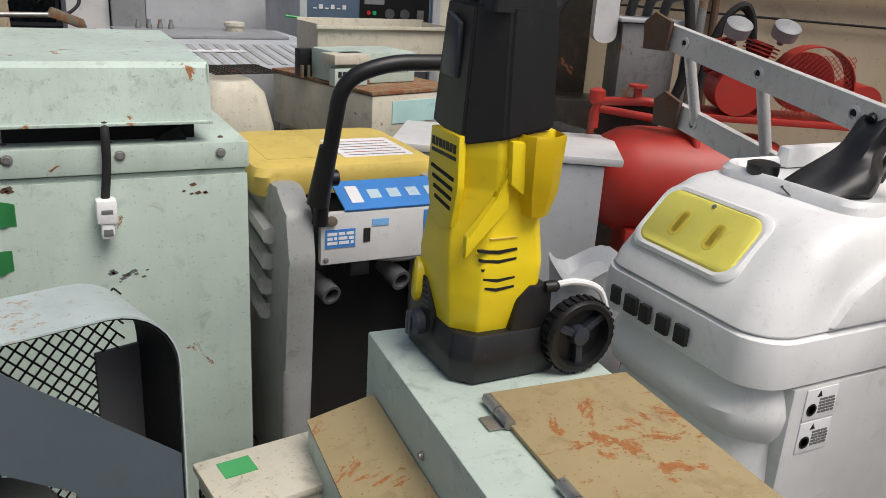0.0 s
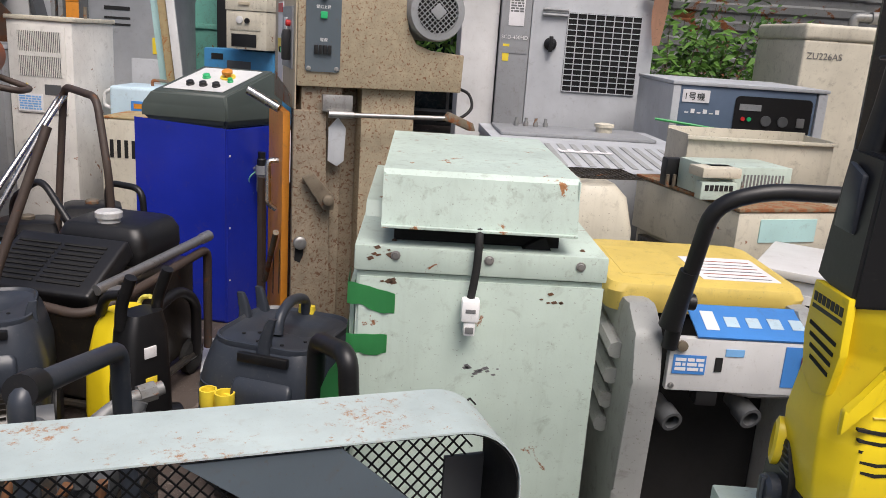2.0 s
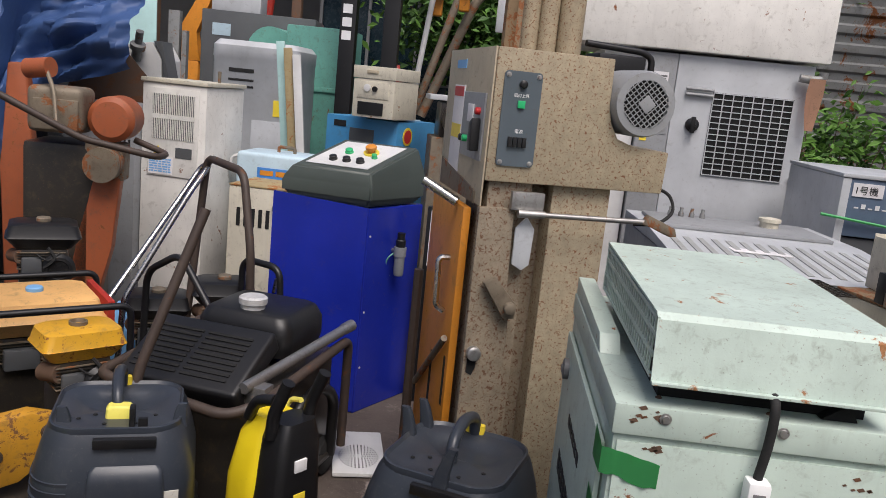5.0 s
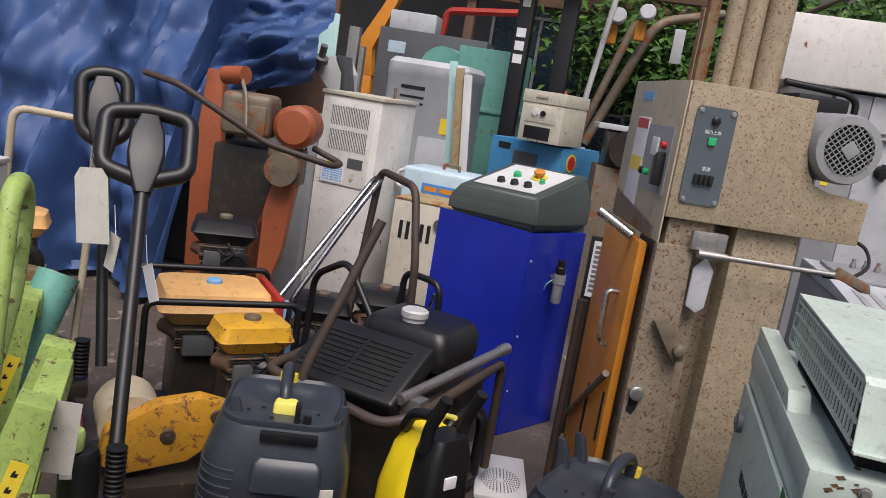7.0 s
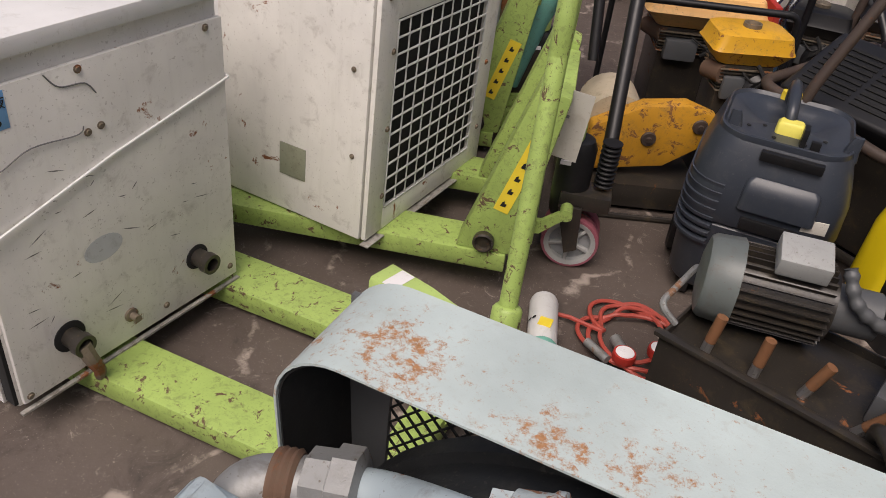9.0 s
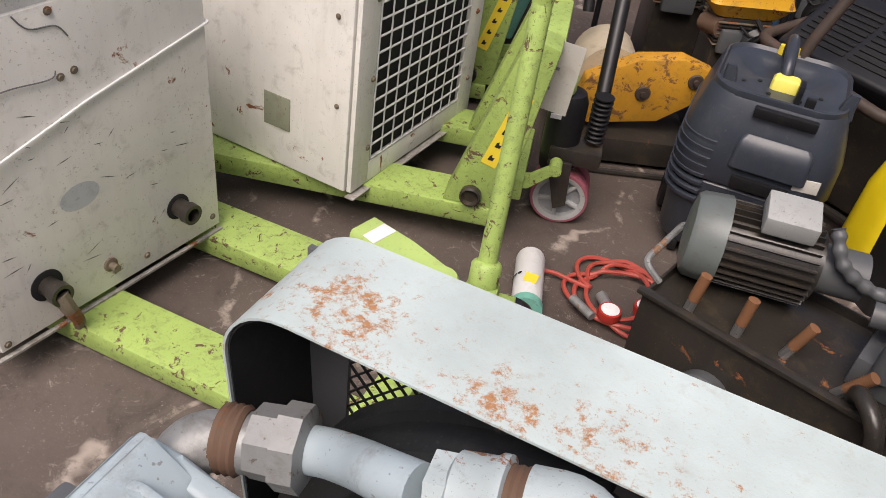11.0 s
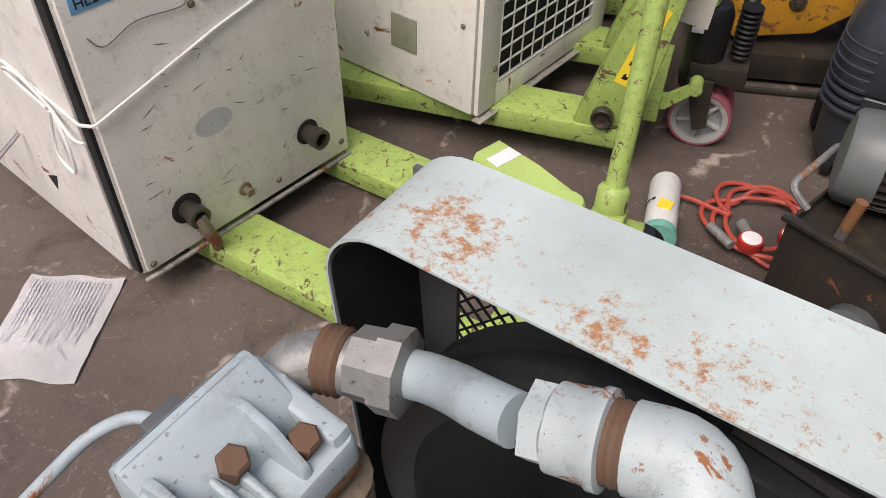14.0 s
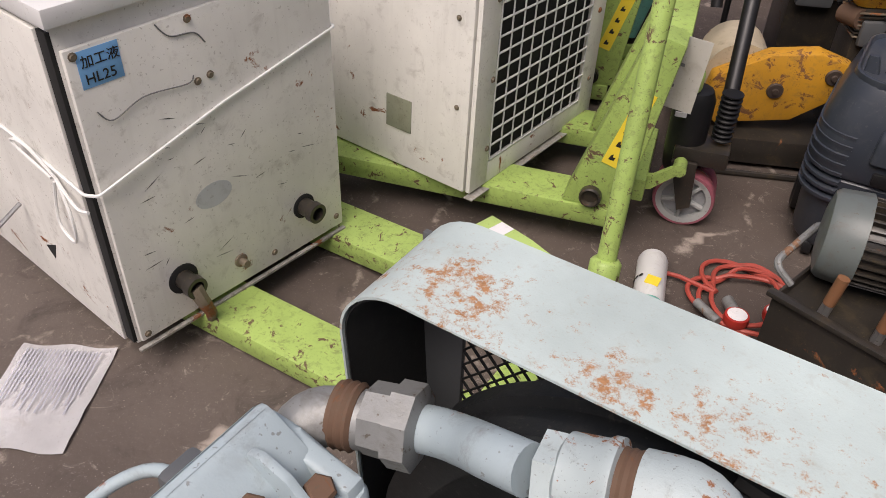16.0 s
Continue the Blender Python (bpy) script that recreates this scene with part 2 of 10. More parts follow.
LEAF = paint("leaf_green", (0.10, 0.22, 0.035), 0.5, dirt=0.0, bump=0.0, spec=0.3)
# half-bright copy of the leaf green: shade among the leaves put into colour
LEAF_SHADE = paint("shaded_leaf_green", (0.045, 0.11, 0.02), 0.5, dirt=0.0, bump=0.0, spec=0.3)
BARK = paint("bark", (0.10, 0.075, 0.05), 0.9, dirt=0.3, bump=0.4)
WALLTAN = paint("stained_tan_wall", (0.58, 0.47, 0.33), 0.85, dirt=0.28, rust=0.15, bump=0.3, scale=0.35, dirt_col=(0.14, 0.085, 0.04), rust_col=(0.2, 0.1, 0.05))
FENCE = paint("rusted_corrugated_sheet", (0.30, 0.31, 0.31), 0.6, metal=0.2, dirt=0.35, rust=0.46, bump=0.2, scale=0.3)
NAVYGLASS = paint("dark_blue_glazing", (0.010, 0.030, 0.045), 0.25, dirt=0.1, bump=0.0)


def ground_material():
    m = bpy.data.materials.new("worn_concrete")
    m.use_nodes = True
    n, l = m.node_tree.nodes, m.node_tree.links
    b = n["Principled BSDF"]
    tc = n.new("ShaderNodeTexCoord")

    def tex(s, d, r, dist=0.0):
        t = n.new("ShaderNodeTexNoise")
        for k, v in (("Scale", s), ("Detail", d), ("Roughness", r), ("Distortion", dist)):
            t.inputs[k].default_value = v
        l.new(tc.outputs["Object"], t.inputs["Vector"])
        return t.outputs["Fac"]

    def rng(src, a, c):
        r = n.new("ShaderNodeMapRange")
        r.inputs["From Min"].default_value, r.inputs["From Max"].default_value = a, c
        l.new(src, r.inputs["Value"])
        return r.outputs["Result"]

    def mix(f, a, c):
        x = n.new("ShaderNodeMix")
        x.data_type = "RGBA"
        l.new(f, x.inputs[0])
        for sock, v in ((x.inputs[6], a), (x.inputs[7], c)):
            if isinstance(v, tuple):
                sock.default_value = (*v, 1)
            else:
                l.new(v, sock)
        return x.outputs[2]

    c = mix(rng(tex(0.9, 6, 0.6), 0.35, 0.65), (0.070, 0.052, 0.043), (0.115, 0.092, 0.078))
    c = mix(rng(tex(6, 9, 0.75, 0.5), 0.52, 0.72), c, (0.045, 0.035, 0.030))
    c = mix(rng(tex(11, 12, 0.8, 1.5), 0.575, 0.67), c, (0.27, 0.23, 0.20))
    c = mix(rng(tex(55, 10, 0.8, 2.0), 0.62, 0.68), c, (0.30, 0.26, 0.23))
    c = mix(rng(tex(170, 2, 0.5), 0.66, 0.72), c, (0.24, 0.20, 0.17))
    # pale scuffs in thin crooked lines
    w = n.new("ShaderNodeTexWave")
    w.inputs["Scale"].default_value = 0.7
    w.inputs["Distortion"].default_value = 14
    w.inputs["Detail"].default_value = 5
    w.inputs["Detail Scale"].default_value = 1.4
    l.new(tc.outputs["Object"], w.inputs["Vector"])
    ml = n.new("ShaderNodeMath")
    ml.operation = "MULTIPLY"
    l.new(rng(w.outputs["Fac"], 0.97, 1.0), ml.inputs[0])
    l.new(rng(tex(5.0, 6, 0.75), 0.47, 0.58), ml.inputs[1])
    c = mix(ml.outputs[0], c, (0.33, 0.28, 0.24))
    far = n.new("ShaderNodeSeparateXYZ")
    l.new(tc.outputs["Object"], far.inputs[0])
    c = mix(rng(far.outputs["X"], -5.2, -7.5), c, (0.36, 0.31, 0.25))
    l.new(c, b.inputs["Base Color"])
    b.inputs["Roughness"].default_value = 0.72
    bp = n.new("ShaderNodeBump")
    bp.inputs["Strength"].default_value = 0.35
    bp.inputs["Distance"].default_value = 0.006
    l.new(tex(40, 8, 0.7), bp.inputs["Height"])
    l.new(bp.outputs["Normal"], b.inputs["Normal"])
    return m


# ---------------------------------------------------------------- mesh helpers
def bm_():
    return bmesh.new()


def part(name, bm, material, parent=None, label=""):
    me = bpy.data.meshes.new(name)
    bmesh.ops.recalc_face_normals(bm, faces=bm.faces)
    bm.to_mesh(me)
    bm.free()
    me.materials.append(material)
    if len(me.polygons):
        me.shade_smooth()
        me.set_sharp_from_angle(angle=radians(38))
    ob = new(name, me)
    ob.parent = parent
    if label:
        tagged(ob, label)
    return ob


def thing(name, x, y, z, rz, label, category, group="", rx=0, ry=0, kind=""):
    ob = new(name)
    ob.empty_display_size = 0.05
    ob.matrix_world = pose(x, y, z, rx, ry, rz)
    return tagged(ob, label, category, group, kind)


def box(bm, x0, x1, y0, y1, z0, z1, bev=0.004, seg=2, m=None):
    mm = Matrix.Translation(((x0 + x1) / 2, (y0 + y1) / 2, (z0 + z1) / 2)) @ Matrix.Diagonal((abs(x1 - x0), abs(y1 - y0), abs(z1 - z0), 1))
    r = bmesh.ops.create_cube(bm, size=1.0, matrix=mm)
    vs = r["verts"]
    if bev > 0:
        es = list({e for v in vs for e in v.link_edges})
        k = bmesh.ops.bevel(bm, geom=es, offset=min(bev, 0.45 * min(abs(x1 - x0), abs(y1 - y0), abs(z1 - z0))), segments=seg, profile=0.6, affect="EDGES")
        vs = list({v for f in k["faces"] for v in f.verts} | {v for v in vs if v.is_valid})
    if m is not None:
        bmesh.ops.transform(bm, matrix=m, verts=vs)
    return vs


def ringset(bm, rings, caps=True, closed=True):
    rows = [[bm.verts.new(p) for p in r] for r in rings]
    n = len(rows[0])
    for a, c in zip(rows, rows[1:]):
        for i in range(n if closed else n - 1):
            j = (i + 1) % n
            bm.faces.new((a[i], a[j], c[j], c[i]))
    if caps and closed:
        bm.faces.new(rows[0][::-1])
        bm.faces.new(rows[-1])
    return rows


def rod(bm, p, q, r, r2=None, n=16):
    p, q = Vector(p), Vector(q)
    d = (q - p).normalized()
    a = d.orthogonal().normalized()
    c = d.cross(a)
    r2 = r if r2 is None else r2
    return ringset(bm, [[pp + (a * math.cos(t) + c * math.sin(t)) * rr for t in (2 * math.pi * k / n for k in range(n))] for pp, rr in ((p, r), (q, r2))])


def fillet(pts, rad, k=5):
    """Points of a bent pipe: the corners of a polyline rounded off."""
    pts = [Vector(p) for p in pts]
    out = [pts[0]]
    for a, b, c in zip(pts, pts[1:], pts[2:]):
        u, v = (a - b), (c - b)
        r = min(rad, 0.48 * u.length, 0.48 * v.length)
        s, e = b + u.normalized() * r, b + v.normalized() * r
        for i in range(k + 1):
            t = i / k
            out.append(s * (1 - t) ** 2 + b * 2 * t * (1 - t) + e * t * t)
    out.append(pts[-1])
    return out


def tube(bm, pts, r, n=10, rad=0.05, k=5, closed=False):
    ps = fillet(pts, rad, k) if rad > 0 else [Vector(p) for p in pts]
    if closed:
        ps = ps + [ps[0]]
    rings = []
    up = None
    for i, p in enumerate(ps):
        if closed and i in (0, len(ps) - 1):
            d = (ps[1] - ps[-2]).normalized()
        else:
            d = (ps[min(i + 1, len(ps) - 1)] - ps[max(i - 1, 0)]).normalized()
        if up is None:
            up = d.orthogonal().normalized()
        up = (up - d * up.dot(d))
        up = up.normalized() if up.length > 1e-6 else d.orthogonal().normalized()
        c = d.cross(up)
        rr = r(i / (len(ps) - 1)) if callable(r) else r
        rings.append([p + (up * math.cos(t) + c * math.sin(t)) * rr for t in (2 * math.pi * q / n for q in range(n))])
    ringset(bm, rings, caps=not closed)


def curve_pts(pts, k=6):
    """Catmull-Rom through the points."""
    ps = [Vector(p) for p in pts]
    out = []
    for i in range(len(ps) - 1):
        a, b, c, d = ps[max(i - 1, 0)], ps[i], ps[i + 1], ps[min(i + 2, len(ps) - 1)]
        for j in range(k):
            t = j / k
            out.append(0.5 * ((2 * b) + (c - a) * t + (2 * a - 5 * b + 4 * c - d) * t * t + (3 * b - a - 3 * c + d) * t ** 3))
    out.append(ps[-1])
    return out


def rrect(w, d, r, cx=0.0, cy=0.0, k=4):
    r = min(r, 0.49 * w, 0.49 * d)
    out = []
    for sx, sy, a0 in ((1, 1, 0), (-1, 1, 90), (-1, -1, 180), (1, -1, 270)):
        for i in range(k + 1):
            a = radians(a0 + 90 * i / k)
            out.append((cx + sx * (w / 2 - r) + r * math.cos(a), cy + sy * (d / 2 - r) + r * math.sin(a)))
    return out


def loft(bm, secs, k=4):
    """A moulded body from rounded-rectangle sections (z, width, depth, radius, cx, cy)."""
    ringset(bm, [[Vector((x, y, s[0] + (s[6] * (y - s[5]) if len(s) > 6 else 0))) for x, y in rrect(s[1], s[2], s[3], s[4], s[5], k)] for s in secs])


def prism(bm, poly, a, b, axis="y", bev=0.0):
    """A flat outline pushed from a to b along an axis; poly in the two other axes, in order."""
    def put(p, t):
        return {"x": (t, p[0], p[1]), "y": (p[0], t, p[1]), "z": (p[0], p[1], t)}[axis]
    rows = ringset(bm, [[Vector(put(p, t)) for p in poly] for t in (a, b)])
    if bev > 0:
        es = list({e for r in rows for v in r for e in v.link_edges})
        bmesh.ops.bevel(bm, geom=es, offset=bev, segments=2, profile=0.6, affect="EDGES")


def lathe(bm, prof, n=24, m=None):
    m = m or Matrix()
    ringset(bm, [[m @ Vector((r * math.cos(t), r * math.sin(t), z)) for t in (2 * math.pi * q / n for q in range(n))] for r, z in prof])


def axis_m(p, d):
    """A frame at p whose z axis points along d."""
    return Matrix.Translation(p) @ Vector(d).to_track_quat("Z", "Y").to_matrix().to_4x4()


def band(bm, path, a, b, t):
    """A strip of sheet of thickness t that follows a path in x and z, from y = a to y = b."""
    ps = [Vector((x, 0, z)) for x, z in path]
    inner = []
    for i, p in enumerate(ps):
        d = (ps[min(i + 1, len(ps) - 1)] - ps[max(i - 1, 0)]).normalized()
        inner.append(p + Vector((d.z, 0, -d.x)) * t)
    rings = []
    for p, q in zip(ps, inner):
        rings.append([Vector((p.x, a, p.z)), Vector((p.x, b, p.z)), Vector((q.x, b, q.z)), Vector((q.x, a, q.z))])
    ringset(bm, rings)


def bars(bm, x0, x1, z0, z1, nx, nz, t, y, depth=0.006):
    for i in range(nx):
        x = x0 + (x1 - x0) * i / max(nx - 1, 1)
        box(bm, x - t / 2, x + t / 2, y - depth / 2, y + depth / 2, z0, z1, 0)
    for i in range(nz):
        z = z0 + (z1 - z0) * i / max(nz - 1, 1)
        box(bm, x0, x1, y - depth / 2 - 0.001, y + depth / 2 + 0.001, z - t / 2, z + t / 2, 0)


def bolts(parent, pts, r=0.009, d=(0, -1, 0), material=None, h=0.006, name="bolt"):
    for p in pts:
        bm = bm_()
        lathe(bm, [(r * 1.4, 0), (r * 1.4, h * 0.35), (r, h * 0.4), (r * 0.85, h)], 10, axis_m(p, d))
        part(name, bm, material or STEEL, parent)


def lettering(name, body, size, material, parent, m, label=""):
    cu = bpy.data.curves.new(name, "FONT")
    cu.body, cu.size, cu.extrude = body, size, 0.0006
    tmp = bpy.data.objects.new(name, cu)
    scene.collection.objects.link(tmp)
    me = bpy.data.meshes.new_from_object(tmp.evaluated_get(bpy.context.evaluated_depsgraph_get()))
    bpy.data.objects.remove(tmp)
    me.materials.clear()
    me.materials.append(material)
    ob = new(name, me)
    ob.parent = parent
    ob.matrix_local = m
    return tagged(ob, label) if label else ob


def face(x, y, z, rz=0):
    """Frame for writing on an upright face that looks to local -y."""
    return pose(x, y, z, 90, 0, rz)


def print_bars(name, parent, material, x0, x1, z0, z1, rows, y, seed=1, vertical=False):
    """Unreadable print as short bars on a face that looks to -y."""
    rnd = random.Random(seed)
    bm = bm_()
    h = (z1 - z0) / rows
    for i in range(rows):
        x = x0
        while x < x1 - h * 0.4:
            w = min(rnd.uniform(0.6, 2.6) * h, x1 - x)
            box(bm, x, x + w, y - 0.0012, y, z0 + i * h + 0.2 * h, z0 + (i + 1) * h - 0.15 * h, 0)
            x += w + 0.35 * h
    return part(name, bm, material, parent)

# ---------------------------------------------------------------- setting
bm = bm_()
S = 300
nseg = 2
v = [bm.verts.new((x, y, 0)) for x, y in ((-S, -S), (S, -S), (S, S), (-S, S))]
bm.faces.new(v)
tagged(part("ground", bm, ground_material()), "dark worn concrete yard with pale scuffs and stains", "ground", kind="structure")


def back_wall():
    """Stained wall behind the red compressor, with a gutter pipe and a brown rail."""
    m = thing("wall_east", 2.95, 3.25, 0, -31, "stained tan rendered wall with rust streaks", "wall", kind="structure")
    bm = bm_(); box(bm, 0, 9, 0, 0.2, 0, 4.2, 0.01); part("wall_panel", bm, WALLTAN, m)
    bm = bm_(); box(bm, 0, 9, -0.06, -0.003, 1.72, 1.80, 0.01); box(bm, 0, 9, -0.10, -0.003, 1.86, 2.05, 0.01); part("rail", bm, RUSTPIPE, m, "rusted brown rail along the wall")
    bm = bm_(); tube(bm, [(0, -0.05, 1.58), (9, -0.05, 1.50)], 0.022, 10, 0); part("pipe", bm, BEIGE, m, "thin cream plastic pipe")
    bm = bm_(); tube(bm, [(0.6, -0.04, 1.85), (0.62, -0.04, 0.2)], 0.02, 8, 0); tube(bm, [(2.6, -0.04, 1.85), (2.6, -0.04, 0.2)], 0.02, 8, 0); part("downpipe", bm, RUSTPIPE, m)
    bm = bm_(); tube(bm, [(0, -0.03, 1.45), (2, -0.03, 1.40), (9, -0.03, 1.2)], 0.006, 6, 0); part("cable", bm, RUBBER, m)


back_wall()


def corrugated_fence():
    m = thing("fence", 2.4, 11.4, 0, -3, "rusted corrugated steel fence with horizontal ribs", "fence", kind="structure")
    rnd = random.Random(4)
    for i in range(7):
        bm = bm_()
        x0, x1 = i * 1.3, i * 1.3 + 1.32
        rings = []
        z = 0.2 + rnd.uniform(-0.03, 0.03)
        prof = []
        while z < 3.6:
            prof += [(0, z), (0, z + 0.09), (-0.03, z + 0.12), (-0.03, z + 0.21)]
            z += 0.24
        for x in (x0, x1):
            rings.append([Vector((x, y - 0.012 * (i % 2), zz)) for y, zz in prof])
        rows = ringset(bm, rings, closed=False)
        bmesh.ops.solidify(bm, geom=bm.faces[:], thickness=0.004)
        part("sheet", bm, FENCE, m)
    bm = bm_()
    for i in range(8):
        rod(bm, (i * 1.3, 0.06, 0), (i * 1.3, 0.06, 3.7), 0.03, n=10)
    part("post", bm, RUSTPIPE, m)


corrugated_fence()


def far_building():
    """Open-fronted dark shed at the back with blue glazing and a beam."""
    m = thing("shed", -9.0, 12.6, 0, 0, "dark open-fronted shed with blue glazing and a rusty eaves beam", "building", kind="structure")
    bm = bm_(); box(bm, 0, 10.6, 2.5, 2.7, 0, 4.4, 0.01); part("wall", bm, DARKGREY, m)
    bm = bm_(); box(bm, 0, 10.6, 0, 2.7, 4.3, 4.45, 0.01); part("roof", bm, RUSTPIPE, m)
    bm = bm_(); box(bm, 0, 10.6, -0.1, 0.05, 3.15, 3.4, 0.01); part("eaves_beam", bm, RUSTPIPE, m)
    for i in range(6):
        bm = bm_(); x = 5.8 + i * 0.8
        box(bm, x, x + 0.76, 1.2, 1.22, 0.4, 1.75, 0.004); part("pane", bm, NAVYGLASS, m)
        bm = bm_(); box(bm, x, x + 0.76, 1.2, 1.22, 1.85, 3.1, 0.004); part("pane", bm, NAVYGLASS, m)
    bm = bm_(); bars(bm, 5.78, 10.58, 0.4, 3.1, 7, 3, 0.05, 1.18, 0.05); part("window_frame", bm, GREY, m)
    bm = bm_()
    for x in (0.1, 3.4, 5.6, 10.5):
        box(bm, x, x + 0.14, -0.05, 0.09, 0, 3.2, 0.01)
    part("post", bm, RUSTPIPE, m)
    m2 = thing("wall_north", -22, 16.2, 0, 0, "dark shed wall far behind the yard", "wall", kind="structure")
    bm = bm_(); box(bm, 0, 36, 0, 0.3, 0, 5.5, 0.02); part("wall_panel", bm, DARKGREY, m2)


far_building()


def leaves(name, mat, m, n, spread, size, seed, droop=0.3, longleaf=1.0):
    rnd = random.Random(seed)
    bm = bm_()
    for i in range(n):
        p = Vector(spread(rnd))
        a, tilt, s = rnd.uniform(0, 6.28), rnd.uniform(-0.5, 0.9), size * rnd.uniform(0.6, 1.3)
        d = Vector((math.cos(a) * math.cos(tilt), math.sin(a) * math.cos(tilt), math.sin(tilt) - droop))
        d.normalize()
        w = d.orthogonal().normalized()
        w.rotate(Matrix.Rotation(rnd.uniform(-0.9, 0.9), 3, d))
        up = d.cross(w)
        q = [p, p + d * s * 0.5 * longleaf + w * s * 0.22 + up * s * 0.04, p + d * s * longleaf - Vector((0, 0, s * 0.12)), p + d * s * 0.5 * longleaf - w * s * 0.22 + up * s * 0.04]
        vs = [bm.verts.new(x) for x in q]
        bm.faces.new((vs[0], vs[1], vs[2]))
        bm.faces.new((vs[0], vs[2], vs[3]))
    me = bpy.data.meshes.new(name)
    bm.to_mesh(me); bm.free()
    me.materials.append(mat)
    ob = new(name, me); ob.parent = m
    return ob


def bush(x, y, h, w, seed, label):
    m = thing("bush", x, y, 0, 0, label, "bush", "weeds by the fence")
    rnd = random.Random(seed)
    bm = bm_()
    tips = []
    for i in range(26):
        a, r = rnd.uniform(0, 6.28), w * rnd.uniform(0.15, 0.55)
        top = (math.cos(a) * r, math.sin(a) * r * 0.7, h * rnd.uniform(0.55, 1.0))
        tube(bm, curve_pts([(math.cos(a) * r * 0.2, math.sin(a) * r * 0.2, 0), (top[0] * 0.6, top[1] * 0.6, top[2] * 0.55), top], 4), lambda t: 0.012 * (1 - 0.8 * t), 5, 0)
        tips.append(top)
    part("stem", bm, BARK, m)

    def spread(r):
        tp = r.choice(tips); t = r.uniform(0.25, 1.02)
        k = 0.6 + 0.4 * t
        return (tp[0] * k + r.gauss(0, 0.09), tp[1] * k + r.gauss(0, 0.09), tp[2] * t + r.gauss(0, 0.06))
    leaves("foliage", LEAF, m, 2600, spread, 0.11, seed + 1)
    # darker leaves paint the shade within the bush
    leaves("shaded_foliage", LEAF_SHADE, m, 1500, spread, 0.10, seed + 2)


bush(2.75, 7.7, 2.15, 1.5, 11, "bright green leafy weeds growing beside the fence")
bush(3.6, 8.2, 2.0, 1.5, 17, "bright green leafy weeds growing beside the fence")


def grass_tuft(x, y):
    m = thing("grass", x, y, 0, 0, "tall arching green grass blades", "grass", kind="stuff")
    rnd = random.Random(9)
    bm = bm_()
    for i in range(150):
        a, r, h = rnd.uniform(0, 6.28), rnd.uniform(0.2, 0.7), rnd.uniform(1.0, 1.9)
        d = Vector((math.cos(a), math.sin(a), 0)); s = d.cross(Vector((0, 0, 1))) * 0.010
        pts = [d * r * t * t + Vector((0, 0, h * (t - 0.25 * t * t * t))) + d * 0.1 for t in (0, 0.35, 0.7, 1.0)]
        lo = [bm.verts.new(p - s * (1 - i2 * 0.3)) for i2, p in enumerate(pts)]
        hi = [bm.verts.new(p + s * (1 - i2 * 0.3)) for i2, p in enumerate(pts)]
        for k in range(3):
            bm.faces.new((lo[k], lo[k + 1], hi[k + 1], hi[k]))
    me = bpy.data.meshes.new("blades"); bm.to_mesh(me); bm.free(); me.materials.append(LEAF)
    ob = new("blades", me); ob.parent = m


grass_tuft(3.15, 6.9)


def tree(x, y, h, seed):
    m = thing("tree", x, y, 0, 0, "leafy green tree behind the machines", "tree", "trees behind the yard")
    rnd = random.Random(seed)
    bm = bm_()
    tube(bm, curve_pts([(0, 0, 0), (0.1, 0.05, h * 0.4), (0, 0.1, h * 0.75)], 5), lambda t: 0.14 * (1 - 0.6 * t), 9, 0)
    ends = []
    for i in range(14):
        a, z = rnd.uniform(0, 6.28), h * rnd.uniform(0.35, 0.7)
        e = (math.cos(a) * rnd.uniform(0.9, 2.0), math.sin(a) * rnd.uniform(0.9, 2.0), z + rnd.uniform(0.0, 1.4))
        tube(bm, curve_pts([(0.05, 0.05, z), (e[0] * 0.5, e[1] * 0.5, z + 0.5), e], 4), lambda t: 0.05 * (1 - 0.8 * t), 6, 0)
        ends.append(e)
    part("trunk", bm, BARK, m)

    def spread(r):
        e = r.choice(ends); t = r.uniform(0.45, 1.1)
        return (e[0] * t + r.gauss(0, 0.3), e[1] * t + r.gauss(0, 0.3), e[2] - (1 - t) * 0.5 + r.gauss(0, 0.33))
    # darker leaves carry the crown's shade in their colour
    leaves("crown", LEAF_SHADE, m, 5200, spread, 0.16, seed + 1, 0.5)
    leaves("outer_crown", LEAF, m, 2800, spread, 0.15, seed + 2, 0.5)


tree(0.9, 11.6, 4.6, 31)
tree(3.4, 12.6, 4.8, 37)
tree(-0.6, 13.6, 4.6, 41)

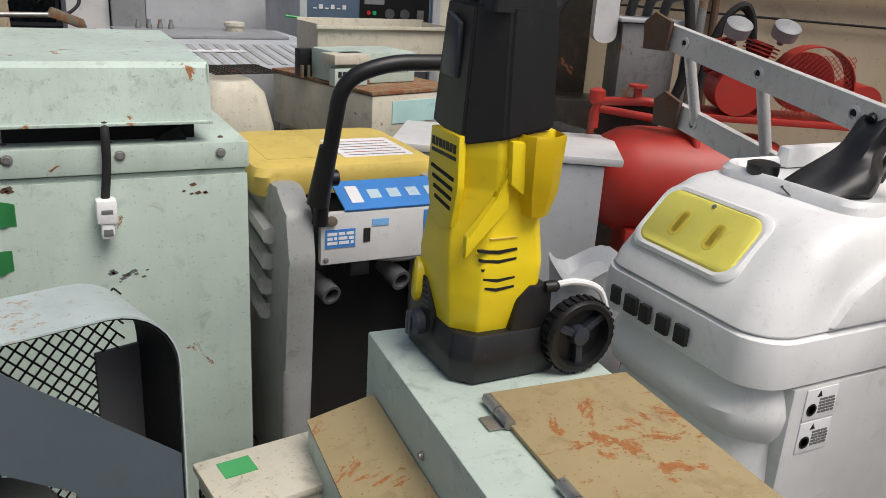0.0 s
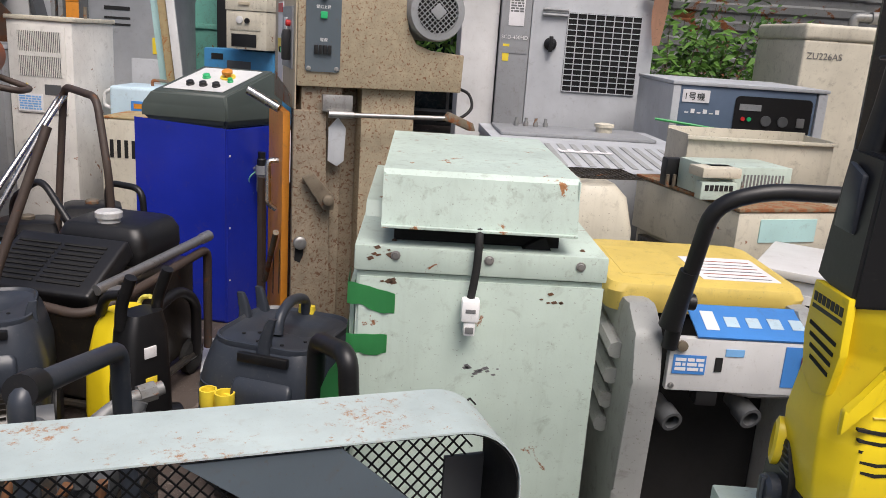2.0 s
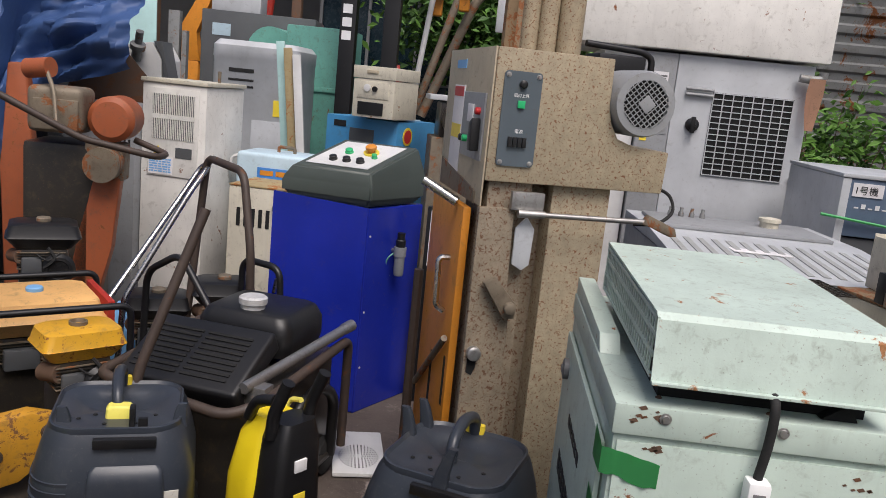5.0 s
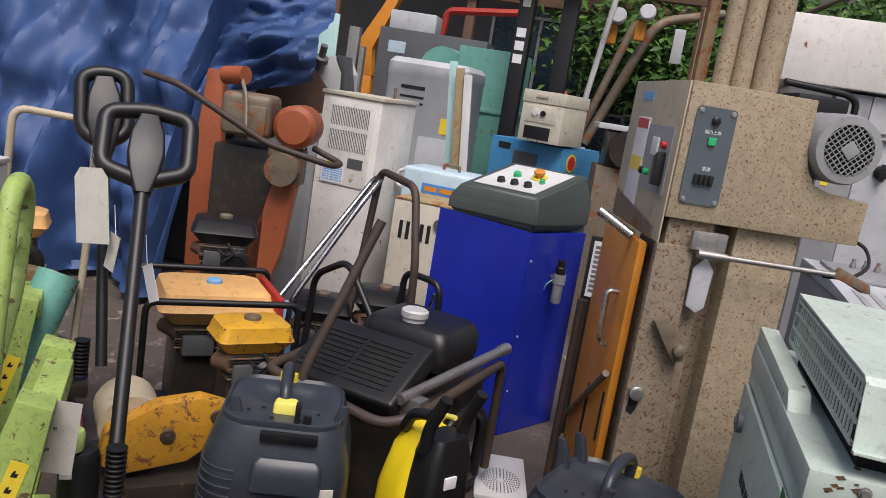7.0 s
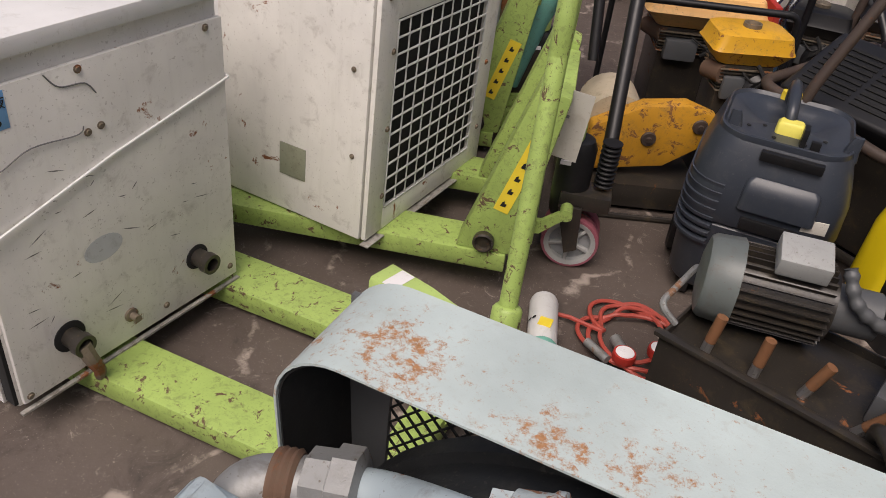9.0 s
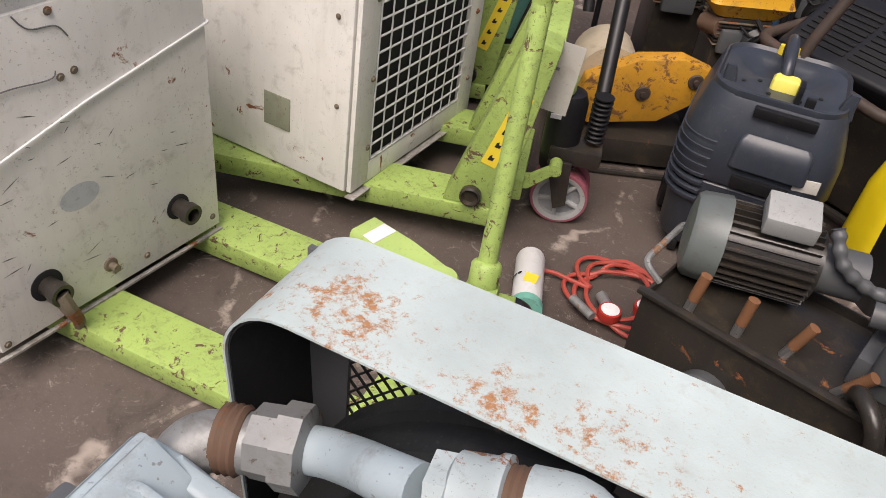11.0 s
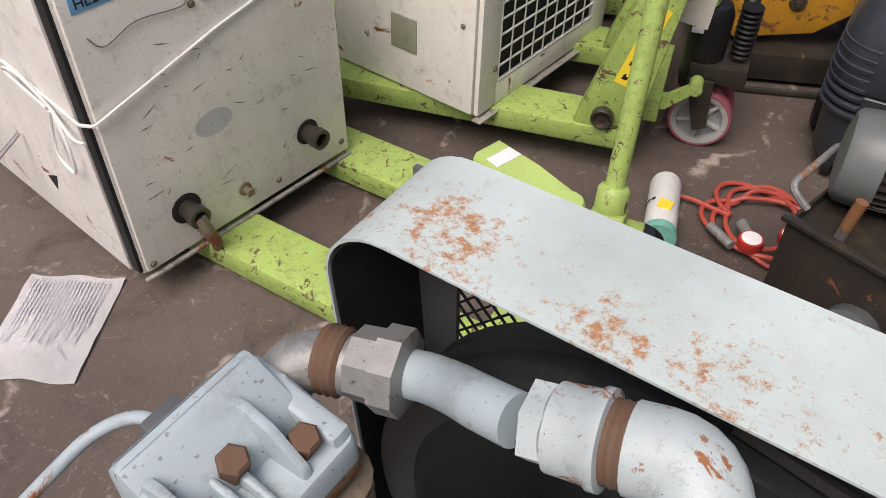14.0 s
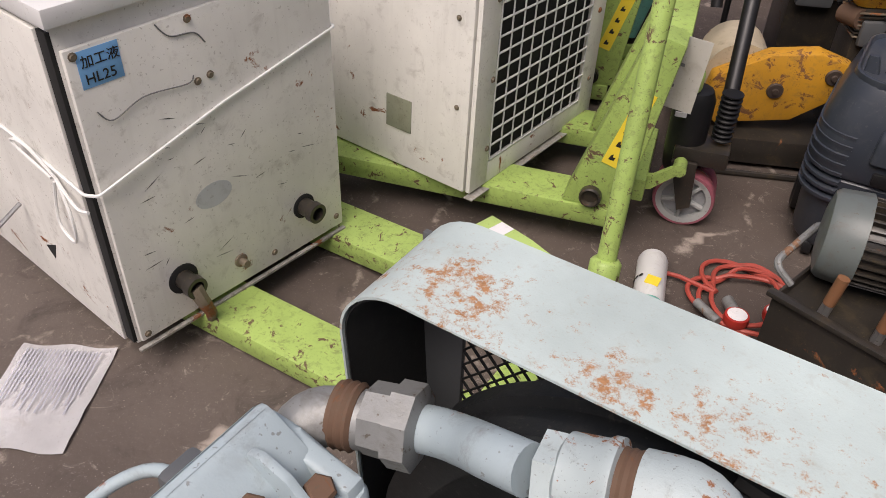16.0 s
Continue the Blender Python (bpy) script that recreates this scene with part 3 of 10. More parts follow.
# ---------------------------------------------------------------- near machines
def mint_cabinet():
    m = thing("compressor_cabinet", 0.17, 1.58, 0, 0, "mint green sheet-metal package compressor with a raised hood and green tape", "compressor")
    W_, D, H_ = 0.603, 0.88, 1.10
    bm = bm_(); box(bm, 0.004, W_ - 0.004, 0.006, D, 0.04, H_, 0.006); part("body", bm, MINT, m)
    bm = bm_(); box(bm, 0.012, W_ - 0.002, -0.001, 0.006, 0.06, H_ - 0.012, 0.002); part("front_panel", bm, MINT, m)
    bm = bm_(); box(bm, -0.002, W_ + 0.002, -0.006, D + 0.004, H_ + 0.003, H_ + 0.066, 0.006); part("top_cap", bm, MINT, m)
    bm = bm_(); box(bm, -0.012, 0.0, 0.05, D - 0.05, 0.10, H_ - 0.04, 0.004); part("side_panel", bm, MINT, m)
    # raised rim at the back left
    bm = bm_(); prism(bm, [(0.30, H_ + 0.066), (D, H_ + 0.066), (D, H_ + 0.115), (0.34, H_ + 0.105)], 0.002, 0.05, "x", 0.003); part("rim", bm, MINT, m)
    # hood: folded sheet, open below, louvred at the left
    h0, h1 = H_ + 0.112, H_ + 0.245
    hood = bm_()
    x0, x1, y0, y1 = 0.058, 0.522, 0.0, 0.76
    prism(hood, [(y0 - 0.005, h0), (y0 + 0.02, h1 - 0.012), (y0 + 0.035, h1), (y1, h1 + 0.004), (y1, h0), (y1 - 0.004, h0), (y1 - 0.004, h1 - 0.002), (y0 + 0.037, h1 - 0.005), (y0 + 0.025, h1 - 0.016), (y0, h0)], x0, x1, "x", 0.0)
    box(hood, x1 - 0.004, x1, y0 + 0.012, y1, h0, h1 - 0.004, 0.0015)
    box(hood, x0, x1, y0 - 0.016, y0 - 0.003, h0, h0 + 0.006, 0.001)
    ho = part("hood", hood, MINT_TOP, m, "pale hood with chipped corners")
    bm = bm_()
    for i in range(26):
        y = y0 + 0.04 + i * 0.026
        box(bm, x0 + 0.001, x0 + 0.004, y, y + 0.010, h0 + 0.004, h1 - 0.014, 0)
    for z in (h0 + 0.004, h0 + 0.045, h0 + 0.085, h1 - 0.016):
        box(bm, x0, x0 + 0.005, y0 + 0.02, y1, z, z + 0.008, 0)
    part("louvre", bm, MINT, ho)
    # near-black block fills the space below the hood as painted shade
    bm = bm_(); box(bm, x0 + 0.03, x1 - 0.03, y0 + 0.06, y1 - 0.03, H_ + 0.0665, h1 - 0.012, 0.002); part("hood_shade_block", bm, VOID, m)
    for x, y in ((0.10, 0.1), (0.46, 0.1), (0.10, 0.7), (0.46, 0.7)):
        bm = bm_(); rod(bm, (x, y, H_ + 0.06), (x, y, h0 + 0.1), 0.012, n=8); part("stud", bm, STEEL, m)
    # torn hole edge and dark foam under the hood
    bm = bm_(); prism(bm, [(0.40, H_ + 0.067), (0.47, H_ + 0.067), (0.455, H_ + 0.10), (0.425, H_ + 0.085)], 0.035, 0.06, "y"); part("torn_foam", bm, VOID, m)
    bolts(m, [(0.096, -0.007, H_ + 0.045), (0.318, -0.007, H_ + 0.045), (0.538, -0.007, H_ + 0.042)], 0.0085)
    bolts(m, [(0.09, 0.05, H_ + 0.066), (0.55, 0.05, H_ + 0.066), (0.30, 0.03, H_ + 0.066)], 0.005, (0, 0, 1), RUSTPIPE, 0.004)
    # chipped patches where the paint came off
    rnd = random.Random(5)
    for (cx, cz, w, n) in ((0.06, H_ + 0.045, 0.05, 9), (0.46, H_ - 0.05, 0.05, 6), (0.30, 0.86, 0.06, 12), (0.08, H_ - 0.02, 0.04, 5)):
        for i in range(n):
            x, z, s = cx + rnd.gauss(0, w * 0.4), cz + rnd.gauss(0, 0.008), rnd.uniform(0.004, 0.011)
            yy = -0.0068 if z > H_ else -0.0018
            bm = bm_(); prism(bm, [(x - s, z), (x - 0.3 * s, z - s * 0.6), (x + s, z - 0.2 * s), (x + 0.4 * s, z + 0.5 * s)], yy, yy + 0.002, "y")
            part("chip", bm, RUSTPIPE if cz > 1.0 else INKGREY, m)
    # lead and connector hanging from the hood
    bm = bm_(); tube(bm, curve_pts([(0.292, 0.03, H_ + 0.12), (0.290, -0.02, H_ + 0.10), (0.288, -0.026, H_ + 0.03), (0.280, -0.024, H_ - 0.045)], 6), 0.0095, 10, 0); part("lead", bm, RUBBER, m, "short grey power lead")
    bm = bm_(); box(bm, 0.258, 0.302, -0.05, -0.008, H_ - 0.10, H_ - 0.045, 0.008); box(bm, 0.266, 0.294, -0.046, -0.012, H_ - 0.135, H_ - 0.098, 0.006); plug = part("connector", bm, WHITE_PLASTIC, m, "white plastic connector")
    bm = bm_(); box(bm, 0.270, 0.290, -0.0475, -0.044, H_ - 0.128, H_ - 0.112, 0.001); part("contact", bm, INKGREY, plug)
    bm = bm_(); box(bm, 0.268, 0.292, -0.0515, -0.048, H_ - 0.075, H_ - 0.066, 0.001); part("contact", bm, INKGREY, plug)
    # green tape over the front left edge
    for (z, w, hh, tilt) in ((H_ - 0.055, 0.10, 0.055, -14), (H_ - 0.185, 0.085, 0.052, 2)):
        bm = bm_()
        rows = []
        for i in range(9):
            t = i / 8
            x = 0.0 + t * w
            rows.append([Vector((x, -0.004 - 0.002 * math.sin(i * 1.7), z + hh / 2 + math.sin(radians(tilt)) * x)), Vector((x, -0.004 - 0.003 * math.cos(i * 2.1), z - hh / 2 + math.sin(radians(tilt)) * x + 0.004 * math.sin(i)))])
        rows = [[Vector((-0.016, 0.09, z + hh / 2 + 0.012)), Vector((-0.016, 0.09, z - hh / 2 - 0.004))], [Vector((-0.015, 0.0, z + hh / 2)), Vector((-0.015, 0.0, z - hh / 2))]] + rows
        ringset(bm, rows, closed=False); bmesh.ops.solidify(bm, geom=bm.faces[:], thickness=0.001); part("tape", bm, TAPE, m, "strip of bright green tape")
    bm = bm_(); ringset(bm, [[Vector((-0.02 - 0.05 * t * (1 - t) * 4, -0.01 - 0.03 * math.sin(3 * t), H_ - 0.21 - 0.2 * t)), Vector((-0.015 - 0.02 * t, 0.03 + 0.01 * t, H_ - 0.20 - 0.22 * t))] for t in (0, 0.2, 0.4, 0.6, 0.8, 1.0)], closed=False)
    bmesh.ops.solidify(bm, geom=bm.faces[:], thickness=0.001); part("tape_end", bm, TAPE, m, "loose hanging end of green tape")
    # model name on the left side, as plain bars
    for k, (y0b, z0b, z1b, s) in enumerate(((0.30, 0.70, 0.76, 3), (0.30, 0.60, 0.66, 4), (0.30, 0.88, 0.91, 5))):
        bm = bm_(); y = y0b; rr = random.Random(s)
        for i in range(7 if k == 0 else 5):
            box(bm, -0.0135, -0.0122, y, y + 0.042, z0b, z1b, 0); y += 0.055
        part("name_bars", bm, INK, m)
    bm = bm_(); lathe(bm, [(0.03, 0), (0.03, 0.014), (0.012, 0.018), (0.012, 0.02)], 14, axis_m((-0.012, 0.72, 0.98), (-1, 0, 0))); part("knob", bm, INKGREY, m)
    for x in (0.03, W_ - 0.09):
        for y in (0.05, D - 0.12):
            bm = bm_(); box(bm, x, x + 0.06, y, y + 0.06, 0, 0.042, 0.004); part("foot", bm, DARKGREY, m)


mint_cabinet()


def expanded_mesh(bm, x0, x1, z0, z1, y, cell=0.034, t=0.0028):
    """Diamond wire mesh as thin crossing strands."""
    h = cell * 0.55
    n = int((x1 - x0) / cell) + 1
    rowsn = int((z1 - z0) / h) + 1
    for j in range(rowsn):
        for i in range(n):
            xa = x0 + i * cell + (cell / 2 if j % 2 else 0)
            za = z0 + j * h
            for dx in (-cell / 2, cell / 2):
                p, q = Vector((xa, y, za)), Vector((xa + dx, y, za + h))
                if not (x0 - 0.001 <= q.x <= x1 + 0.001) or q.z > z1 + 0.01:
                    continue
                rod(bm, p, q, t, n=4)


def belt_compressor():
    m = thing("air_compressor", -0.28, 0.651, 0, 17.4, "old pale blue piston air compressor with a rust-spotted belt guard", "air compressor")
    L, hw, hn, top, bot = 0.785, 0.080, 0.070, 1.10, 0.50
    # guard band: a bent strip with rounded ends
    r1, r2 = 0.075, 0.105
    LL = 0.755
    path = [(-LL + 0.03, bot)]
    for i in range(9):
        a = radians(180 - 90 * i / 8); path.append((-LL + r1 + r1 * math.cos(a), top - r1 + r1 * math.sin(a)))
    for i in range(9):
        a = radians(90 - 90 * i / 8); path.append((L - r2 + r2 * math.cos(a), top - r2 + r2 * math.sin(a)))
    path.append((L, bot))
    bm = bm_(); band(bm, path, -hn, hw, 0.003)
    guard = part("belt_guard", bm, GUARDBLUE, m, "pale blue sheet guard with rust patches")
    # added black strip under the band paints the shade inside the guard
    bm = bm_(); band(bm, [(x * 0.996, z - 0.004) for x, z in path], -hn + 0.004, hw - 0.004, 0.002); part("inner_shade", bm, RUBBER, guard, "black sheet for the shade inside the guard")
    bm = bm_(); expanded_mesh(bm, -LL + 0.03, L - 0.03, bot, top - 0.02, hw - 0.008, 0.023, 0.0019); part("mesh", bm, RUBBER, guard, "dark expanded metal mesh")
    for (xa, xb, zb) in ((L - 0.075, L - 0.004, top - 0.12), (-LL + 0.006, -LL + 0.065, top - 0.03)):
        bm = bm_(); box(bm, xa, xb, hw - 0.012, hw - 0.004, bot, zb, 0.001); part("mesh_frame", bm, DARKGREY, guard)
    # slate cover plate on the near side, with a sloping edge
    bm = bm_(); prism(bm, [(0.29, top - 0.010), (0.505, top - 0.010), (L - 0.005, top - 0.26), (L - 0.005, bot), (0.62, bot), (0.62, top - 0.26)], -hn + 0.006, -hn + 0.010, "y"); part("cover_plate", bm, SLATE, guard, "slate grey side plate")
    # flywheel and motor pulley
    c = Vector((-0.39, -0.01, 0.70)); ra, rb, w = 0.33, 0.28, 0.042
    bm = bm_(); lathe(bm, [(rb, -w), (ra, -w), (ra, -w * 0.4), (ra - 0.012, -w * 0.3), (ra - 0.012, w * 0.3), (ra, w * 0.4), (ra, w), (rb, w), (rb, -w)], 56, axis_m(c, (0, 1, 0))); fw = part("flywheel", bm, FLYBLACK, m, "dark spoked flywheel")
    for i in range(5):
        d = Vector((math.cos(2 * math.pi * i / 5), 0, math.sin(2 * math.pi * i / 5)))
        bm = bm_(); rod(bm, c + d * 0.05, c + d * 0.29, 0.03, 0.022, 8); part("spoke", bm, FLYBLACK, fw)
    bm = bm_(); rod(bm, (c.x, -0.09, c.z), (c.x, 0.05, c.z), 0.06, n=20); part("flywheel_hub", bm, FLYBLACK, fw)
    bm = bm_(); lathe(bm, [(0.02, -0.04), (0.11, -0.04), (0.10, 0), (0.11, 0.04), (0.02, 0.04)], 28, axis_m((0.52, -0.01, 0.74), (0, 1, 0))); part("motor_pulley", bm, OILY, m)
    for z in (-1, 1):
        bm = bm_(); tube(bm, [(-0.36 + 0.0, -0.01, 0.70 + z * 0.32), (0.52, -0.01, 0.74 + z * 0.105)], 0.009, 6, 0); part("belt", bm, RUBBER, m)
    # crankcase and twin cylinder block on the near side
    bm = bm_(); box(bm, -0.62, -0.22, -0.42, -0.11, 0.52, 0.78, 0.04, 3); part("crankcase", bm, CASTGREY, m)
    bm = bm_(); rod(bm, (-0.36, -0.12, 0.70), (-0.36, 0.0, 0.70), 0.03, n=14); part("crankshaft", bm, STEEL, m)
    bm = bm_(); box(bm, -0.75, -0.645, -0.34, -0.195, 0.76, 0.93, 0.01); cyl = part("cylinder", bm, CASTGREY, m, "finned cast cylinder")
    for i in range(7):
        z = 0.770 + i * 0.023
        bm = bm_(); loft(bm, [(z, 0.158, 0.215, 0.04, -0.697, -0.265), (z + 0.004, 0.164, 0.222, 0.042, -0.697, -0.265), (z + 0.007, 0.156, 0.212, 0.04, -0.697, -0.265)], 4); part("cooling_fin", bm, BROWNSTEEL, cyl, "rusty cooling fin")
    bm = bm_(); loft(bm, [(0.930, 0.128, 0.180, 0.014, -0.695, -0.262), (0.948, 0.130, 0.182, 0.014, -0.695, -0.262)], 4); part("gasket_plate", bm, RUSTY, cyl, "rust-stained flange")
    bm = bm_(); loft(bm, [(0.949, 0.130, 0.180, 0.014, -0.695, -0.262), (0.974, 0.128, 0.178, 0.014, -0.695, -0.262), (0.979, 0.122, 0.172, 0.012, -0.695, -0.262)], 4); hd = part("cylinder_head", bm, CASTGREY, m, "pale blue cast head with webs")
    bm = bm_(); prism(bm, [(-0.757, 0.960), (-0.757, 1.022), (-0.749, 1.031), (-0.738, 1.031), (-0.690, 1.000), (-0.672, 0.960)], -0.338, -0.186, "y", 0.009); part("valve_chamber", bm, CASTGREY, hd)
    bm = bm_(); prism(bm, [(-0.757, 0.960), (-0.757, 1.004), (-0.748, 1.012), (-0.715, 1.005), (-0.640, 0.990), (-0.634, 0.965)], -0.200, -0.176, "y", 0.007); part("end_lug", bm, CASTGREY, hd)
    for (y, w, zt) in ((-0.232, 0.011, 1.030), (-0.268, 0.008, 1.006), (-0.288, 0.008, 1.006), (-0.326, 0.011, 1.030)):
        bm = bm_(); prism(bm, [(-0.728, 0.975), (-0.638, 0.975), (-0.642, 0.988), (-0.676, zt - 0.010), (-0.706, zt), (-0.722, zt - 0.004)], y - w / 2, y + w / 2, "y", 0.004); part("web", bm, CASTGREY, hd)
    bm = bm_(); tube(bm, [(-0.757, -0.268, 0.978), (-0.815, -0.266, 0.970), (-0.853, -0.300, 0.948), (-0.852, -0.410, 0.930), (-0.862, -0.62, 0.77)], 0.0068, 12, 0.045); part("air_line", bm, CASTGREY, m, "thin painted air line")
    bm = bm_(); box(bm, -0.785, -0.757, -0.290, -0.245, 0.965, 1.004, 0.008); part("union", bm, DARKGREY, m)
    for (x, y, z) in ((-0.662, -0.214, 0.989), (-0.690, -0.268, 1.000), (-0.655, -0.345, 0.980)):
        bm = bm_(); lathe(bm, [(0.015, -0.012), (0.015, 0.012), (0.012, 0.015), (0.0, 0.015)], 6, axis_m((x, y, z), (0.35, 0, 1))); part("head_bolt", bm, RUSTPIPE, m, "rusty hexagon bolt")
    # delivery pipe with elbows and unions
    e1 = Vector((-0.715, -0.145, 0.985)); e2 = Vector((-0.60, -0.125, 1.00)); p3 = Vector((-0.47, -0.150, 1.055)); p4 = Vector((-0.36, -0.175, 1.085))
    bm = bm_(); tube(bm, [(-0.735, -0.185, 0.955), (-0.730, -0.145, 0.985), (-0.675, -0.122, 0.99)], 0.030, 18, 0.05); el = part("elbow", bm, GALV, m, "galvanised elbow")
    bm = bm_(); lathe(bm, [(0.033, -0.016)] + [(0.035 if i % 2 else 0.033, -0.014 + i * 0.004) for i in range(6)] + [(0.031, 0.010)], 20, axis_m((-0.694, -0.128, 0.989), (1, 0.3, 0.05))); part("thread_ring", bm, RUSTPIPE, el)
    bm = bm_(); lathe(bm, [(0.030, -0.035), (0.036, -0.033), (0.037, -0.008), (0.043, -0.006), (0.043, 0.018), (0.030, 0.022)], 8, axis_m((-0.645, -0.112, 0.995), (1, 0.25, 0.1))); part("union_nut", bm, GALV, m, "large worn union nut")
    bm = bm_(); tube(bm, curve_pts([(-0.64, -0.110, 0.995), (-0.605, -0.104, 1.003), (-0.57, -0.112, 1.022), (-0.54, -0.126, 1.045), (-0.50, -0.133, 1.060)], 6), 0.0235, 18, 0); part("delivery_pipe", bm, CASTGREY, m, "curved painted delivery pipe")
    ud = Vector((1, 0.14, 0.22)).normalized(); u0 = Vector((-0.492, -0.128, 1.062))
    bm = bm_(); lathe(bm, [(0.024, 0.0), (0.0345, 0.002), (0.0345, 0.022), (0.026, 0.024)], 6, axis_m(u0, ud)); part("hexagon_end", bm, RUSTWHITE, m, "rust-edged hexagon end")
    bm = bm_(); lathe(bm, [(0.030, 0.018), (0.036, 0.022), (0.037, 0.052), (0.040, 0.056), (0.040, 0.064), (0.032, 0.066)], 26, axis_m(u0, ud)); part("pipe_union", bm, RUSTWHITE, m, "rust-streaked pipe union")
    bm = bm_(); lathe(bm, [(0.030, 0.060)] + [(0.034 if i % 2 else 0.0325, 0.062 + i * 0.0035) for i in range(8)] + [(0.030, 0.092)], 22, axis_m(u0, ud)); part("threads", bm, RUSTPIPE, m)
    e0 = u0 + ud * 0.082
    bm = bm_(); tube(bm, [e0, e0 + ud * 0.045, e0 + ud * 0.062 + Vector((0.008, -0.035, -0.018)), e0 + Vector((0.072, -0.075, -0.12))], 0.036, 20, 0.05); part("lower_elbow", bm, RUSTWHITE, m, "painted pipe elbow")
    bm = bm_()
    box(bm, -0.36, -0.23, -0.32, -0.16, 0.76, 0.945, 0.01)
    for i in range(7):
        box(bm, -0.38, -0.21, -0.345, -0.14, 0.775 + i * 0.024, 0.782 + i * 0.024, 0.002)
    part("second_cylinder", bm, CASTGREY, m)
    # receiver, motor, cradle
    bm = bm_(); rod(bm, (-0.75, -0.05, 0.30), (0.75, -0.05, 0.30), 0.2, n=32)
    lathe(bm, [(0.2, 0), (0.17, 0.06), (0.09, 0.1), (0.01, 0.11)], 32, axis_m((0.75, -0.05, 0.30), (1, 0, 0))); lathe(bm, [(0.2, 0), (0.17, 0.06), (0.09, 0.1), (0.01, 0.11)], 32, axis_m((-0.75, -0.05, 0.30), (-1, 0, 0)))
    part("receiver_tank", bm, MINT_TOP, m)
    bm = bm_(); rod(bm, (0.52, -0.12, 0.70), (0.52, -0.45, 0.70), 0.11, n=26); part("motor", bm, SLATE, m)
    bm = bm_(); box(bm, -0.62, 0.7, -0.42, 0.09, 0.49, 0.52, 0.006); part("bedplate", bm, SLATE, m)
    bm = bm_()
    for x in (-0.6, 0.6):
        for y in (-0.2, 0.1):
            rod(bm, (x, y, 0), (x, y, 0.2), 0.03, n=10)
    part("leg", bm, SLATE, m)


belt_compressor()


def green_box():
    """Mint bin with a hinged rusty lid that carries the pressure washer."""
    m = thing("steel_bin", 0.839, 0.709, 0, -4, "mint green steel bin with a hinged rusty lid", "bin")
    # local x across, y away; the left edge runs from the far corner towards the camera
    bm = bm_(); box(bm, 0.0, 0.37, -0.42, 0.29, 0.03, 0.915, 0.006); part("body", bm, MINT, m)
    bm = bm_(); box(bm, 0.106, 0.385, -0.43, -0.006, 0.9165, 0.9245, 0.002); part("lid", bm, RUSTLID, m, "rust-stained flat lid")
    for y in (-0.06, -0.30):
        bm = bm_(); rod(bm, (0.105, y - 0.05, 0.926), (0.105, y - 0.01, 0.926), 0.0095, n=12); rod(bm, (0.105, y - 0.008, 0.926), (0.105, y + 0.035, 0.926), 0.0095, n=12); hi = part("hinge", bm, STEEL, m, "plated barrel hinge")
        bm = bm_(); box(bm, 0.072, 0.10, y - 0.045, y - 0.005, 0.917, 0.919, 0.0005); part("hinge_leaf", bm, STEEL, hi)
    bm = bm_(); prism(bm, [(-0.128, 0.765), (-0.001, 0.80), (-0.001, 0.02), (-0.128, 0.02)], -0.32, 0.235, "y", 0.004); part("side_step", bm, MINT, m)
    bm = bm_(); prism(bm, [(-0.130, 0.769), (-0.002, 0.804), (-0.002, 0.8085), (-0.130, 0.7735)], -0.322, 0.237, "y"); part("step_cover", bm, RUSTLID, m, "gritty stained step top")
    bolts(m, [(-0.002, -0.02, 0.835)], 0.006, (-1, 0, 0))


green_box()


